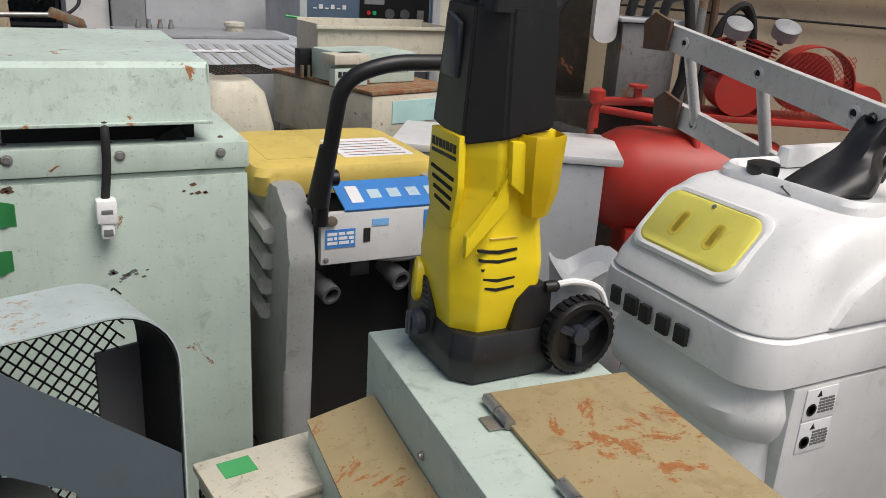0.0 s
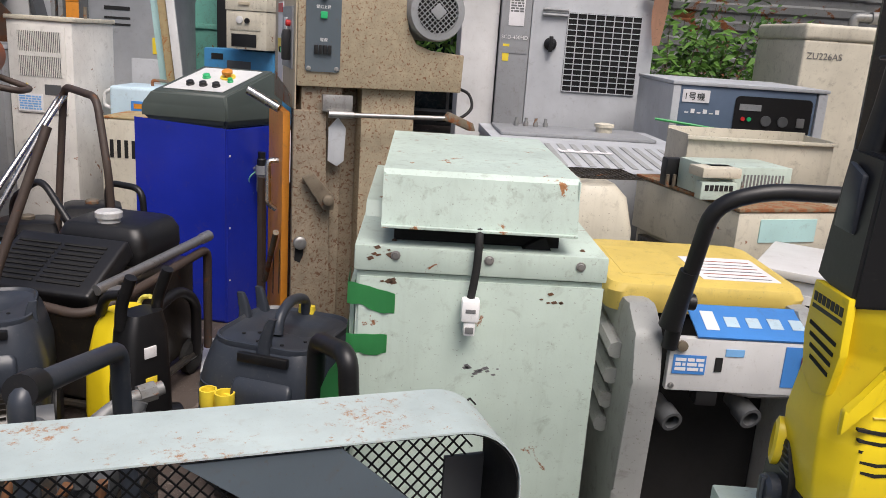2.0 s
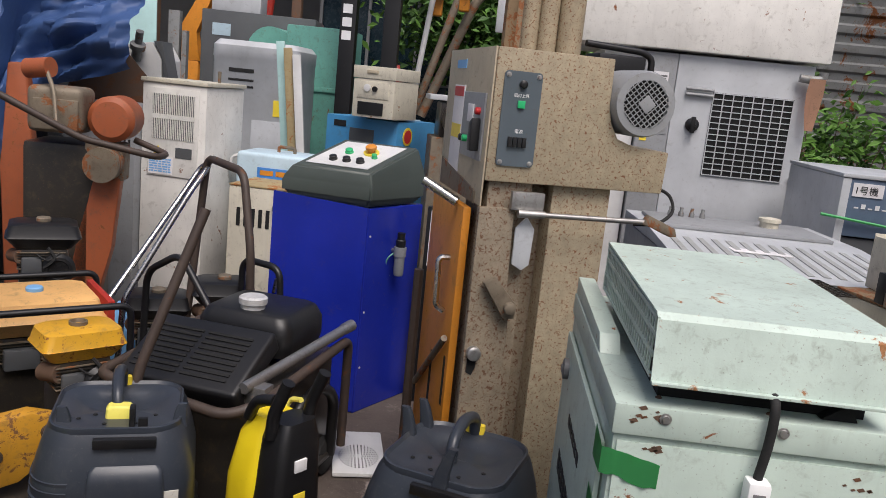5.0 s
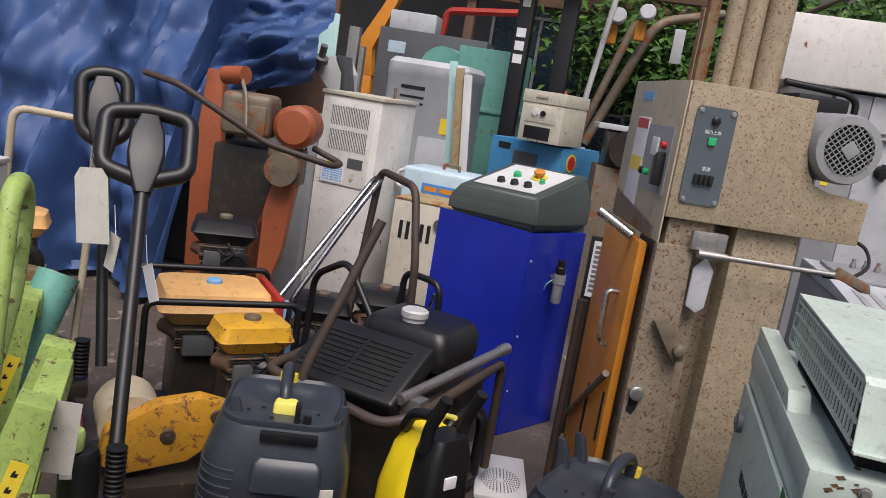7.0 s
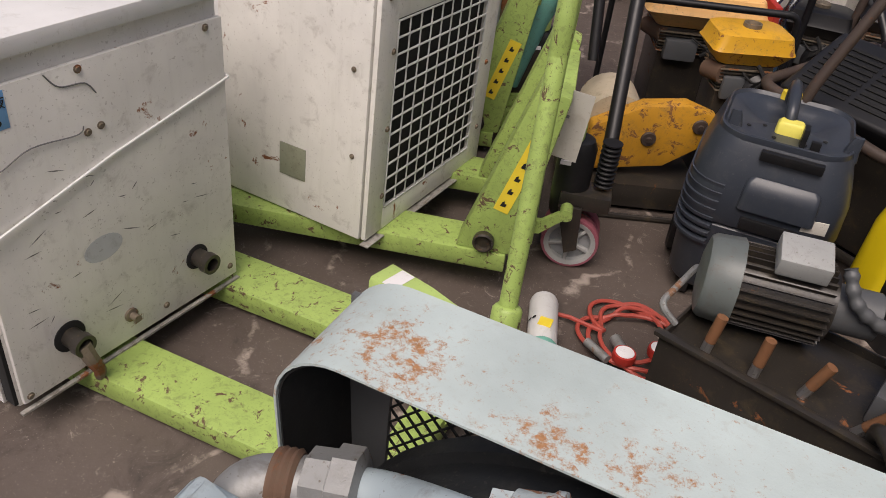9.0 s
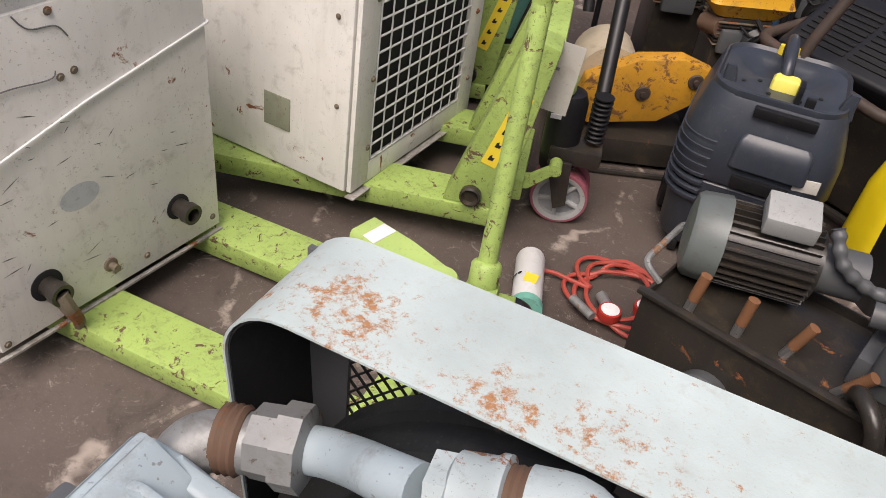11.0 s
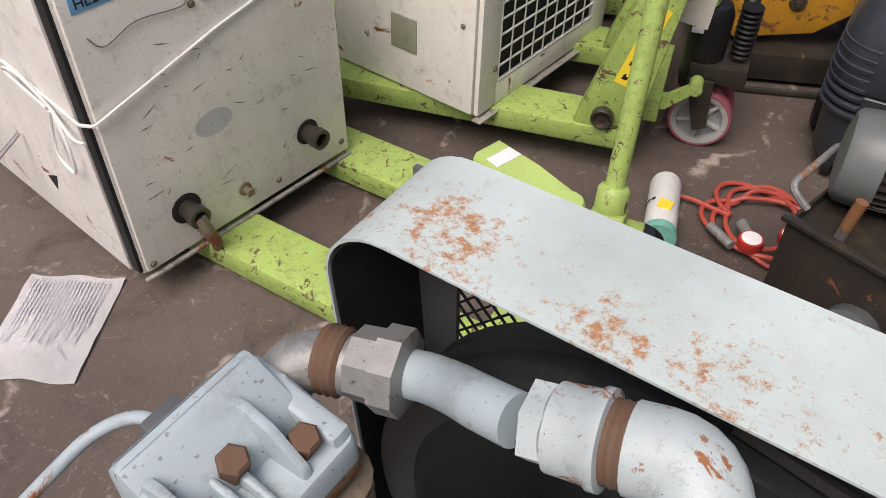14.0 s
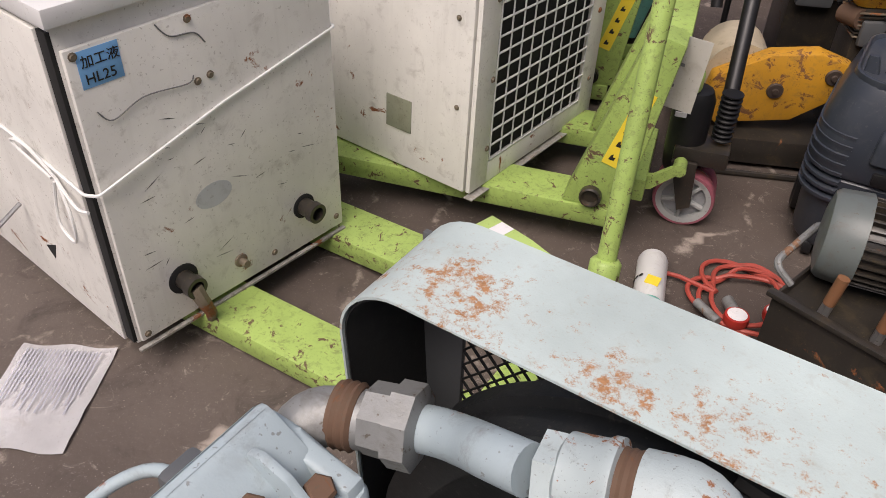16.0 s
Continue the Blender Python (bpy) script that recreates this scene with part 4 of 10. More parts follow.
def pressure_washer(x, y, z, rz):
    """Upright yellow and black pressure washer with tall handle legs."""
    m = thing("pressure_washer", x, y, z, rz, "yellow and black upright pressure washer standing on a steel bin", "pressure washer")

    def hexbody(bm, secs):
        # chamfered plan: front edge, two cheeks, back
        rings = []
        for zz, x0, x1, y0, y1, ch in secs:
            rings.append([Vector((px, py, zz)) for px, py in ((x0, y0 + ch * 0.5), (x0 + ch * 0.6, y0), (x1 - ch, y0), (x1, y0 + ch), (x1, y1 - ch * 0.4), (x1 - ch * 0.4, y1), (x0 + ch * 0.4, y1), (x0, y1 - ch * 0.4))])
        ringset(bm, rings)
        bmesh.ops.bevel(bm, geom=bm.edges[:], offset=0.005, segments=2, profile=0.6, affect="EDGES")
    # front looks to -y, the open flank to +x
    bm = bm_(); hexbody(bm, [(0.0, -0.108, 0.112, -0.098, 0.10, 0.03), (0.045, -0.112, 0.116, -0.102, 0.105, 0.03), (0.085, -0.100, 0.105, -0.092, 0.10, 0.03)]); base = part("base", bm, BLACK, m, "black plastic foot")
    bm = bm_(); prism(bm, [(-0.005, 0.05), (0.085, 0.05), (0.080, 0.158), (0.035, 0.165), (0.012, 0.14)], 0.02, 0.104, "x", 0.008); part("rear_shell", bm, BLACK, base)
    bm = bm_()
    hexbody(bm, [(0.072, -0.030, 0.088, -0.088, 0.02, 0.035), (0.15, -0.072, 0.098, -0.098, 0.064, 0.04), (0.20, -0.078, 0.100, -0.100, 0.066, 0.042), (0.27, -0.072, 0.094, -0.094, 0.060, 0.05), (0.33, -0.060, 0.090, -0.088, 0.070, 0.05), (0.385, -0.058, 0.098, -0.088, 0.074, 0.045), (0.425, -0.056, 0.096, -0.084, 0.070, 0.04)])
    body = part("body", bm, YELLOW, m, "glossy yellow shell")
    # raised tongue with the badge and the upper vents
    bm = bm_(); prism(bm, [(-0.040, 0.415), (0.062, 0.415), (0.066, 0.33), (0.050, 0.262), (0.010, 0.250), (-0.030, 0.268), (-0.046, 0.33)], -0.0975, -0.084, "y", 0.004); tg = part("front_tongue", bm, YELLOW, body)
    for i in range(4):
        bm = bm_(); zz = 0.298 + i * 0.0165; w = 0.006 * (3 - i)
        prism(bm, [(-0.030 + w, zz), (0.052 - w * 0.4, zz - 0.008), (0.052 - w * 0.4, zz - 0.002), (-0.030 + w, zz + 0.006)], -0.0990, -0.0960, "y"); part("vent", bm, VOID, tg, "dark vent slot")
    bm = bm_(); box(bm, -0.032, 0.056, -0.0985, -0.0965, 0.374, 0.380, 0); part("underline", bm, INK, tg)
    for i in range(7):
        bm = bm_(); box(bm, -0.032 + i * 0.0128, -0.0225 + i * 0.0128, -0.0985, -0.0965, 0.385, 0.399, 0); part("logo_bar", bm, INK, tg)
    # flank crease running down from the cup, and the lower vents
    bm = bm_(); prism(bm, [(-0.094, 0.222), (-0.060, 0.262), (-0.020, 0.300), (-0.020, 0.372), (-0.028, 0.372), (-0.040, 0.318), (-0.094, 0.262)], 0.088, 0.1015, "x", 0.005); part("crease", bm, YELLOW, body)
    for i in range(5):
        bm = bm_(); zz = 0.160 + i * 0.0165; o = 0.004 * i
        prism(bm, [(-0.052 - o, zz + 0.006), (-0.030, zz), (0.004, zz + 0.004), (0.004, zz + 0.008), (-0.030, zz + 0.006), (-0.052 - o, zz + 0.010)], 0.0925, 0.0995, "x"); part("vent", bm, VOID, body, "dark vent slot")
    bm = bm_(); box(bm, 0.0900, 0.0985, -0.048, 0.004, 0.252, 0.2535, 0); part("parting_line", bm, PALEYELLOW, body)
    # open gun cup at the rear shoulder
    cup = [(0.098, -0.012), (0.132, 0.000), (0.138, 0.035), (0.118, 0.066), (0.082, 0.070)]
    bm = bm_(); ringset(bm, [[Vector((px * k + 0.10 * (1 - k), py * k + 0.03 * (1 - k), zz)) for px, py in cup] for zz, k in ((0.290, 0.55), (0.330, 0.85), (0.420, 1.0), (0.424, 0.93), (0.34, 0.78))], closed=False); bmesh.ops.solidify(bm, geom=bm.faces[:], thickness=0.003); part("gun_cup", bm, YELLOW, body, "open yellow gun cup")
    bm = bm_(); prism(bm, [(-0.030, 0.415), (0.004, 0.412), (0.006, 0.355), (0.000, 0.325), (-0.026, 0.345)], 0.094, 0.112, "x", 0.005); part("cup_lip", bm, YELLOW, body)
    # inlet ring, control panel, knob on the front left
    bm = bm_(); lathe(bm, [(0.026, 0), (0.038, 0.003), (0.038, 0.016), (0.028, 0.020), (0.025, 0.006)], 26, axis_m((-0.056, -0.088, 0.132), (-0.35, -0.93, 0.05)) @ Matrix.Diagonal((0.75, 1.1, 1, 1))); part("inlet_ring", bm, YELLOW, m, "yellow oval inlet ring")
    bm = bm_(); lathe(bm, [(0.001, 0), (0.027, 0.001), (0.026, 0.010), (0.001, 0.012)], 20, axis_m((-0.056, -0.088, 0.132), (-0.35, -0.93, 0.05)) @ Matrix.Diagonal((0.75, 1.1, 1, 1))); part("inlet", bm, BLACK, m)
    bm = bm_(); prism(bm, [(-0.085, 0.03), (0.012, 0.03), (0.004, 0.095), (-0.022, 0.150), (-0.040, 0.150), (-0.085, 0.085)], -0.102, -0.080, "y", 0.006); cp = part("control_panel", bm, BLACK, m)
    for i in range(5):
        bm = bm_(); box(bm, -0.030, 0.000 - i * 0.003, -0.1035, -0.1015, 0.098 + i * 0.010, 0.101 + i * 0.010, 0); part("panel_rib", bm, CHARCOAL, cp)
    bm = bm_(); lathe(bm, [(0.024, 0), (0.024, 0.016), (0.018, 0.022)], 12, axis_m((-0.032, -0.102, 0.062), (0, -1, 0))); box(bm, -0.038, -0.026, -0.130, -0.118, 0.040, 0.084, 0.003); part("switch_knob", bm, CHARCOAL, m)
    # wheels at the rear, with spokes cut to a curve
    for (px, sgn) in ((0.100, 1), (-0.112, -1)):
        c = Vector((px, 0.130, 0.068))
        bm = bm_(); lathe(bm, [(0.003, 0.004), (0.052, 0.004), (0.064, 0.002), (0.068, 0.008), (0.068, 0.034), (0.064, 0.040), (0.054, 0.040), (0.052, 0.010), (0.003, 0.009)], 36, axis_m(c, (sgn, 0, 0))); w = part("wheel", bm, BLACK, m)
        bm = bm_(); lathe(bm, [(0.003, 0.012), (0.053, 0.010), (0.053, 0.016), (0.003, 0.018)], 28, axis_m(c, (sgn, 0, 0))); part("wheel_disc", bm, BLACK, w)
        bm = bm_(); lathe(bm, [(0.003, 0.016), (0.018, 0.018), (0.016, 0.036), (0.003, 0.038)], 18, axis_m(c, (sgn, 0, 0))); part("wheel_hub", bm, CHARCOAL, w)
        for i in range(3):
            bm = bm_(); box(bm, 0.016, 0.030, 0.012, 0.054, -0.007, 0.007, 0.002, m=Matrix.Translation(c) @ Matrix.Rotation(2 * math.pi * i / 3 + 0.6, 4, "X") @ Matrix.Diagonal((sgn, 1, 1, 1))); part("wheel_spoke", bm, CHARCOAL, w)
        bm = bm_()
        for i in range(30):
            box(bm, -0.012, 0.012, -0.0035, 0.0035, -0.002, 0.003, 0, m=Matrix.Translation(c) @ Matrix.Rotation(2 * math.pi * i / 30, 4, "X") @ Matrix.Translation((sgn * 0.022, 0, 0.068)))
        tagged(part("tread", bm, BLACK, w), kind="stuff")
    # black upper housing that splits into two handle legs
    bm = bm_()
    ringset(bm, [[Vector(p) + Vector((0, 0, zz)) for p in q] for zz, q in (
        (0.0, ((-0.058, -0.088, 0.418), (0.060, -0.092, 0.398), (0.108, -0.040, 0.416), (0.104, 0.050, 0.430), (-0.050, 0.060, 0.430))),
        (0.12, ((-0.054, -0.080, 0.418), (0.056, -0.084, 0.410), (0.102, -0.040, 0.416), (0.098, 0.048, 0.430), (-0.046, 0.056, 0.430))),
        (0.20, ((-0.050, -0.074, 0.418), (0.052, -0.078, 0.414), (0.098, -0.038, 0.416), (0.094, 0.046, 0.420), (-0.042, 0.052, 0.420))))])
    bmesh.ops.bevel(bm, geom=bm.edges[:], offset=0.005, segments=2, affect="EDGES")
    up = part("upper_housing", bm, BLACK, m, "black plastic upper housing")
    bm = bm_(); prism(bm, [(-0.034, 0.50), (0.022, 0.498), (0.020, 0.585), (-0.024, 0.600)], -0.090, -0.078, "y", 0.006); part("badge_strip", bm, CHARCOAL, up, "worn dark panel")
    for x0, x1, y0, y1 in ((-0.048, 0.004, -0.072, 0.05), (0.034, 0.096, -0.070, 0.045)):
        bm = bm_()
        ringset(bm, [[Vector((cx + px, cy + py, zz)) for px, py in rrect(w, d, 0.010, 0, 0, 3)] for zz, cx, cy, w, d in ((0.605, (x0 + x1) / 2, (y0 + y1) / 2, x1 - x0, y1 - y0), (0.68, (x0 + x1) / 2, -0.012, (x1 - x0) * 0.86, 0.100), (0.80, (x0 + x1) / 2 + 0.002, -0.008, (x1 - x0) * 0.78, 0.085), (0.96, (x0 + x1) / 2 + 0.002, -0.004, (x1 - x0) * 0.70, 0.066))])
        part("handle_leg", bm, BLACK, m)
    bm = bm_(); tube(bm, [(-0.020, -0.004, 0.93), (-0.020, -0.004, 0.98), (0.066, -0.004, 0.98), (0.066, -0.004, 0.93)], 0.021, 12, 0.03); part("grip", bm, BLACK, m)
    bm = bm_(); tube(bm, [(-0.080, -0.03, 0.745), (-0.046, -0.062, 0.745), (0.006, -0.058, 0.748), (0.012, 0.0, 0.75)], 0.003, 6, 0.01); part("tie", bm, BLACK, m, "black cable tie")
    bm = bm_(); tube(bm, curve_pts([(0.104, 0.070, 0.158), (0.112, 0.12, 0.165), (0.118, 0.17, 0.145), (0.118, 0.195, 0.09)], 5), 0.006, 8, 0); part("hose", bm, WHITE_PLASTIC, m, "clear detergent hose")
    bm = bm_(); lathe(bm, [(0.010, 0), (0.011, 0.018), (0.006, 0.024)], 12, axis_m((0.102, 0.066, 0.158), (0.3, 1, 0.1))); part("hose_nipple", bm, BLACK, m)


pressure_washer(1.015, 0.847, 0.919, -90)


def floor_scrubber():
    m = thing("floor_scrubber", 1.505, 0.88, 0, 0, "white walk-behind floor scrubber with yellow inset panels", "floor scrubber")

    def shell(bm, secs, k=6):
        # front at x0, back at 1.12, rounded corners, nose bowed outwards
        rings = []
        for zz, x0, hw, r, bow in secs:
            rings.append([Vector((px - bow * max(0.0, 1 - (py / hw) ** 2) * max(0.0, 1 - (px - x0) / 0.25), py, zz)) for px, py in rrect(1.12 - x0, 2 * hw, r, (1.12 + x0) / 2, 0, k)])
        ringset(bm, rings)
    # front looks to -x; length along +x
    bm = bm_()
    shell(bm, [(0.10, 0.06, 0.22, 0.10, 0.0), (0.30, 0.04, 0.24, 0.11, 0.01), (0.62, 0.03, 0.245, 0.11, 0.02), (0.70, 0.045, 0.240, 0.11, 0.02), (0.735, 0.015, 0.252, 0.11, 0.03), (0.775, 0.005, 0.256, 0.11, 0.03), (0.805, 0.018, 0.250, 0.11, 0.03), (0.838, 0.030, 0.235, 0.10, 0.02)], 8)
    part("lower_tank", bm, WHITE_PLASTIC, m, "white lower tank")
    bm = bm_()
    shell(bm, [(0.842, 0.012, 0.250, 0.07, 0.02), (0.850, 0.000, 0.262, 0.075, 0.025), (0.90, -0.002, 0.266, 0.075, 0.025), (0.945, 0.004, 0.262, 0.075, 0.025), (0.950, 0.012, 0.255, 0.07, 0.025)], 8)
    ring = part("bumper_ring", bm, WHITE_PLASTIC, m, "white moulded band with black maker's bars")
    bm = bm_()
    shell(bm, [(0.952, 0.014, 0.250, 0.07, 0.025), (0.958, 0.008, 0.256, 0.08, 0.025), (0.985, 0.018, 0.252, 0.08, 0.022), (1.02, 0.040, 0.246, 0.085, 0.018), (1.08, 0.085, 0.240, 0.09, 0.014), (1.125, 0.125, 0.232, 0.09, 0.010), (1.150, 0.165, 0.222, 0.09, 0.006), (1.160, 0.20, 0.205, 0.08, 0.0)], 8)
    hood = part("hood", bm, WHITE_PLASTIC, m, "white moulded hood")
    # wheel-arch bulge on the flank, inset panel on the sloping front
    bm = bm_(); prism(bm, [(0.16, 0.962), (0.22, 1.03), (0.30, 1.075), (0.42, 1.10), (1.08, 1.10), (1.08, 0.962)], -0.268, -0.225, "y", 0.012); part("flank_bulge", bm, WHITE_PLASTIC, hood)
    bm = bm_(); prism(bm, [(0.34, 1.112), (0.40, 1.145), (0.98, 1.145), (0.98, 1.085), (0.36, 1.085)], -0.274, -0.240, "y", 0.006); part("side_panel", bm, LEMON, hood, "yellow side panel")
    fm = Matrix.Translation((0.085, 0.035, 1.072)) @ Euler((0, radians(-48), 0)).to_matrix().to_4x4()
    bm = bm_(); ringset(bm, [[fm @ Vector((px, py, zz)) for px, py in rrect(0.175 - ins, 0.315 - ins, 0.04, 0, 0, 5)] for zz, ins in ((-0.03, 0.0), (0.012, 0.0), (0.018, 0.014), (0.017, 0.030), (0.010, 0.036))]); part("panel_surround", bm, WHITE_PLASTIC, hood)
    bm = bm_(); ringset(bm, [[fm @ Vector((px, py, zz)) for px, py in rrect(0.142 - ins, 0.282 - ins, 0.030, 0, 0, 5)] for zz, ins in ((0.0, 0.0), (0.015, 0.0), (0.019, 0.008))]); pn = part("front_panel", bm, LEMON, hood, "yellow inset panel with two finger holes")
    for py in (-0.052, 0.052):
        # almost flat ovals; the darker yellow paints the shade inside the holes
        bm = bm_(); ringset(bm, [[fm @ Vector((px, qy + py, zz)) for px, qy in rrect(0.068 - ins, 0.034 - ins, 0.017, -0.004, 0, 5)] for zz, ins in ((0.0192, 0.0), (0.0198, 0.003), (0.0194, 0.008), (0.0192, 0.016))]); part("finger_hole", bm, LEMON_SHADE, pn, "finger hole in shaded yellow")
    bm = bm_(); lathe(bm, [(0.005, 0.018), (0.005, 0.022)], 8, fm @ Matrix.Translation((0.060, 0, 0))); part("screw", bm, STEEL, pn)
    # maker's name as plain bars along the front of the band
    for i, w in enumerate((0.040, 0.052, 0.040, 0.046, 0.046)):
        w *= 0.74; y0 = 0.178 - i * 0.056; yc = y0 - w / 2
        xf = -0.0275 + 0.36 * yc * yc
        bm = bm_(); box(bm, xf - 0.003, xf + 0.008, y0 - w, y0, 0.872, 0.912, 0.001); part("name_bar", bm, INK, ring, "heavy black maker's bar")
    # open top with rim, black boot and cap
    bm = bm_(); ringset(bm, [[Vector((px, py, zz)) for px, py in rrect(0.80 * k, 0.40 * k, 0.06, 0.66, 0.0, 5)] for zz, k in ((1.13, 1.03), (1.175, 1.02), (1.188, 0.99), (1.184, 0.945), (1.165, 0.92))], caps=False); part("recess_rim", bm, WHITE_PLASTIC, hood)
    bm = bm_(); box(bm, 0.46, 1.06, 0.165, 0.205, 1.16, 1.215, 0.015); part("rear_rail", bm, WHITE_PLASTIC, hood)
    bm = bm_(); rings = []
    for i in range(13):
        t = i / 12; rr = 0.082 * (1 - 0.66 * t) + 0.008 * math.sin(9 * t)
        rings.append([Vector((0.37 + 0.17 * t + rr * (1.5 + 0.25 * math.sin(5 * t + a)) * math.cos(a) * (1 - 0.4 * t), -0.03 + 0.02 * t + rr * math.sin(a) * (0.9 + 0.12 * math.sin(4 * a + 6 * t)), 1.165 + 0.155 * t + 0.012 * math.sin(3 * a + 2 * t))) for a in (2 * math.pi * q / 18 for q in range(18))])
    ringset(bm, rings); bt = part("dust_boot", bm, BLACK, m, "crumpled black rubber boot")
    bm = bm_(); tube(bm, curve_pts([(0.50, 0.0, 1.31), (0.56, 0.0, 1.335), (0.60, -0.01, 1.31), (0.58, -0.02, 1.24), (0.53, -0.03, 1.18)], 6), 0.014, 10, 0); part("boot_handle", bm, BLACK, bt)
    bm = bm_(); lathe(bm, [(0.030, 0), (0.034, 0.02), (0.036, 0.026), (0.036, 0.046), (0.026, 0.050), (0.0, 0.050)], 20, axis_m((0.29, 0.085, 1.158), (0, 0, 1))); part("filler_cap", bm, BLACK, m)
    # flank panel with warning labels, lower skirt
    bm = bm_(); box(bm, 0.10, 1.10, -0.262, -0.225, 0.22, 0.842, 0.012); fp = part("flank_panel", bm, WHITE, m, "off-white flank panel")
    for z0 in (0.690, 0.765):
        bm = bm_(); box(bm, 0.135, 0.225, -0.2645, -0.2615, z0, z0 + 0.070, 0.001); lb = part("warning_label", bm, PAPER, fp, "white warning label")
        print_bars("label_print", lb, INKGREY, 0.175, 0.220, z0 + 0.012, z0 + 0.048, 5, -0.2645, 3)
        bm = bm_(); lathe(bm, [(0.010, 0), (0.014, 0), (0.014, 0.001), (0.010, 0.001), (0.010, 0)], 18, axis_m((0.156, -0.2645, z0 + 0.024), (0, -1, 0))); part("label_ring", bm, INK, lb)
        bm = bm_(); prism(bm, [(0.165, z0 + 0.052), (0.179, z0 + 0.052), (0.172, z0 + 0.065)], -0.2655, -0.2645, "y"); part("label_triangle", bm, INK, lb)
    bm = bm_(); box(bm, 0.10, 1.0, -0.20, 0.20, 0.05, 0.14, 0.02); part("chassis", bm, DARKGREY, m)
    for x in (0.15, 0.85):
        for y in (-0.24, 0.24):
            bm = bm_(); lathe(bm, [(0.02, -0.025), (0.09, -0.025), (0.10, -0.012), (0.10, 0.012), (0.09, 0.025), (0.02, 0.025)], 24, axis_m((x, y, 0.10), (0, 1, 0))); part("wheel", bm, RUBBER, m)


floor_scrubber()

# ---------------------------------------------------------------- chiller cabinets on pallet trucks
def chiller_one():
    m = thing("chiller_cabinet", -2.073, 0.397, 0.10, 100.9, "scuffed off-white chiller cabinet tied with string, resting on lime forks", "chiller")
    # front looks to local -y (into the yard), width along x
    W_, D, H_ = 0.716, 0.86, 0.855
    bm = bm_(); box(bm, 0.004, W_ - 0.004, 0.012, D, 0, H_, 0.006); part("body", bm, OFFWHITE, m)
    bm = bm_(); box(bm, 0.012, W_, -0.004, 0.011, 0.012, H_ - 0.05, 0.004); part("front_panel", bm, OFFWHITE, m, "scratched front panel")
    bm = bm_(); box(bm, -0.012, W_ + 0.008, -0.012, D + 0.01, H_ + 0.003, H_ + 0.045, 0.006); part("lid", bm, WHITE, m)
    bm = bm_(); box(bm, -0.010, 0.002, 0.05, D, 0.0, H_ - 0.01, 0.004); part("side_panel", bm, OFFWHITE, m)
    bm = bm_(); box(bm, -0.004, 0.006, 0.012, 0.048, 0.01, H_ - 0.01, 0.001); part("seam", bm, VOID, m, "dark open seam")
    bm = bm_(); box(bm, -0.002, W_ + 0.004, -0.011, 0.002, -0.012, -0.004, 0.001); part("bottom_flange", bm, FLANGE, m, "bent scuffed bottom flange")
    for (x, z, r) in ((0.158, 0.135, 0.043), (0.570, 0.150, 0.038)):
        bm = bm_(); lathe(bm, [(r, 0), (r, 0.003), (r * 0.9, 0.004)], 22, axis_m((x, -0.004, z), (0, -1, 0))); rim = part("port_ring", bm, VOID, m)
        bm = bm_(); lathe(bm, [(0.0, 0.03), (0.020, 0.03), (0.020, 0.062), (0.030, 0.062), (0.031, 0.04), (0.026, 0.036), (0.026, 0.0)], 20, axis_m((x, -0.004, z), (0, -1, 0))); part("pipe_stub", bm, OILY, m, "dark threaded pipe stub")
    bm = bm_(); tube(bm, curve_pts([(0.158, -0.05, 0.13), (0.168, -0.062, 0.085), (0.19, -0.05, 0.03), (0.198, -0.035, -0.01)], 4), lambda t: 0.022 - 0.008 * t, 8, 0); part("torn_hose", bm, BROWNSTEEL, m, "torn hose end")
    bm = bm_(); lathe(bm, [(0.020, 0), (0.020, 0.006), (0.011, 0.008), (0.011, 0.03)], 12, axis_m((0.335, -0.004, 0.090), (0, -1, 0))); part("drain_stub", bm, BROWNSTEEL, m)
    # patch, tape label with writing
    bm = bm_(); ringset(bm, [[Vector((0.29 + 0.055 * math.cos(a), y, 0.33 + 0.035 * math.sin(a))) for a in (2 * math.pi * q / 20 for q in range(20))] for y in (-0.0042, -0.0048)]); part("grey_patch", bm, GREYWHITE, m)
    bm = bm_(); box(bm, 0.035, 0.130, -0.0055, -0.004, 0.715, 0.797, 0.0005); tp = part("tape_label", bm, STICKER_LB, m, "blue tape label with handwriting")
    lettering("writing", "加工液", 0.029, INK, tp, face(0.042, -0.0062, 0.762))
    lettering("writing", "HL25", 0.032, INK, tp, face(0.044, -0.0062, 0.724))
    # string round the cabinet with a bow
    bm = bm_()
    tube(bm, [(W_ + 0.006, 0.3, 0.66), (W_ + 0.008, -0.010, 0.645), (0.35, -0.009, 0.565), (0.0, -0.016, 0.475), (-0.016, 0.02, 0.47), (-0.014, 0.30, 0.50), (-0.014, D, 0.52)], 0.0042, 6, 0.01); part("string", bm, STRING, m, "white plastic string")
    bm = bm_()
    tube(bm, curve_pts([(-0.018, 0.14, 0.46), (-0.03, 0.09, 0.38), (-0.03, 0.11, 0.30), (-0.03, 0.17, 0.33), (-0.02, 0.15, 0.45)], 5), 0.004, 6, 0)
    tube(bm, curve_pts([(-0.018, 0.14, 0.46), (-0.03, 0.22, 0.52), (-0.03, 0.30, 0.50), (-0.02, 0.16, 0.455)], 5), 0.004, 6, 0)
    tube(bm, curve_pts([(-0.018, 0.14, 0.46), (-0.03, 0.05, 0.43), (-0.028, -0.005, 0.44)], 5), 0.004, 6, 0)
    part("bow", bm, STRING, m)
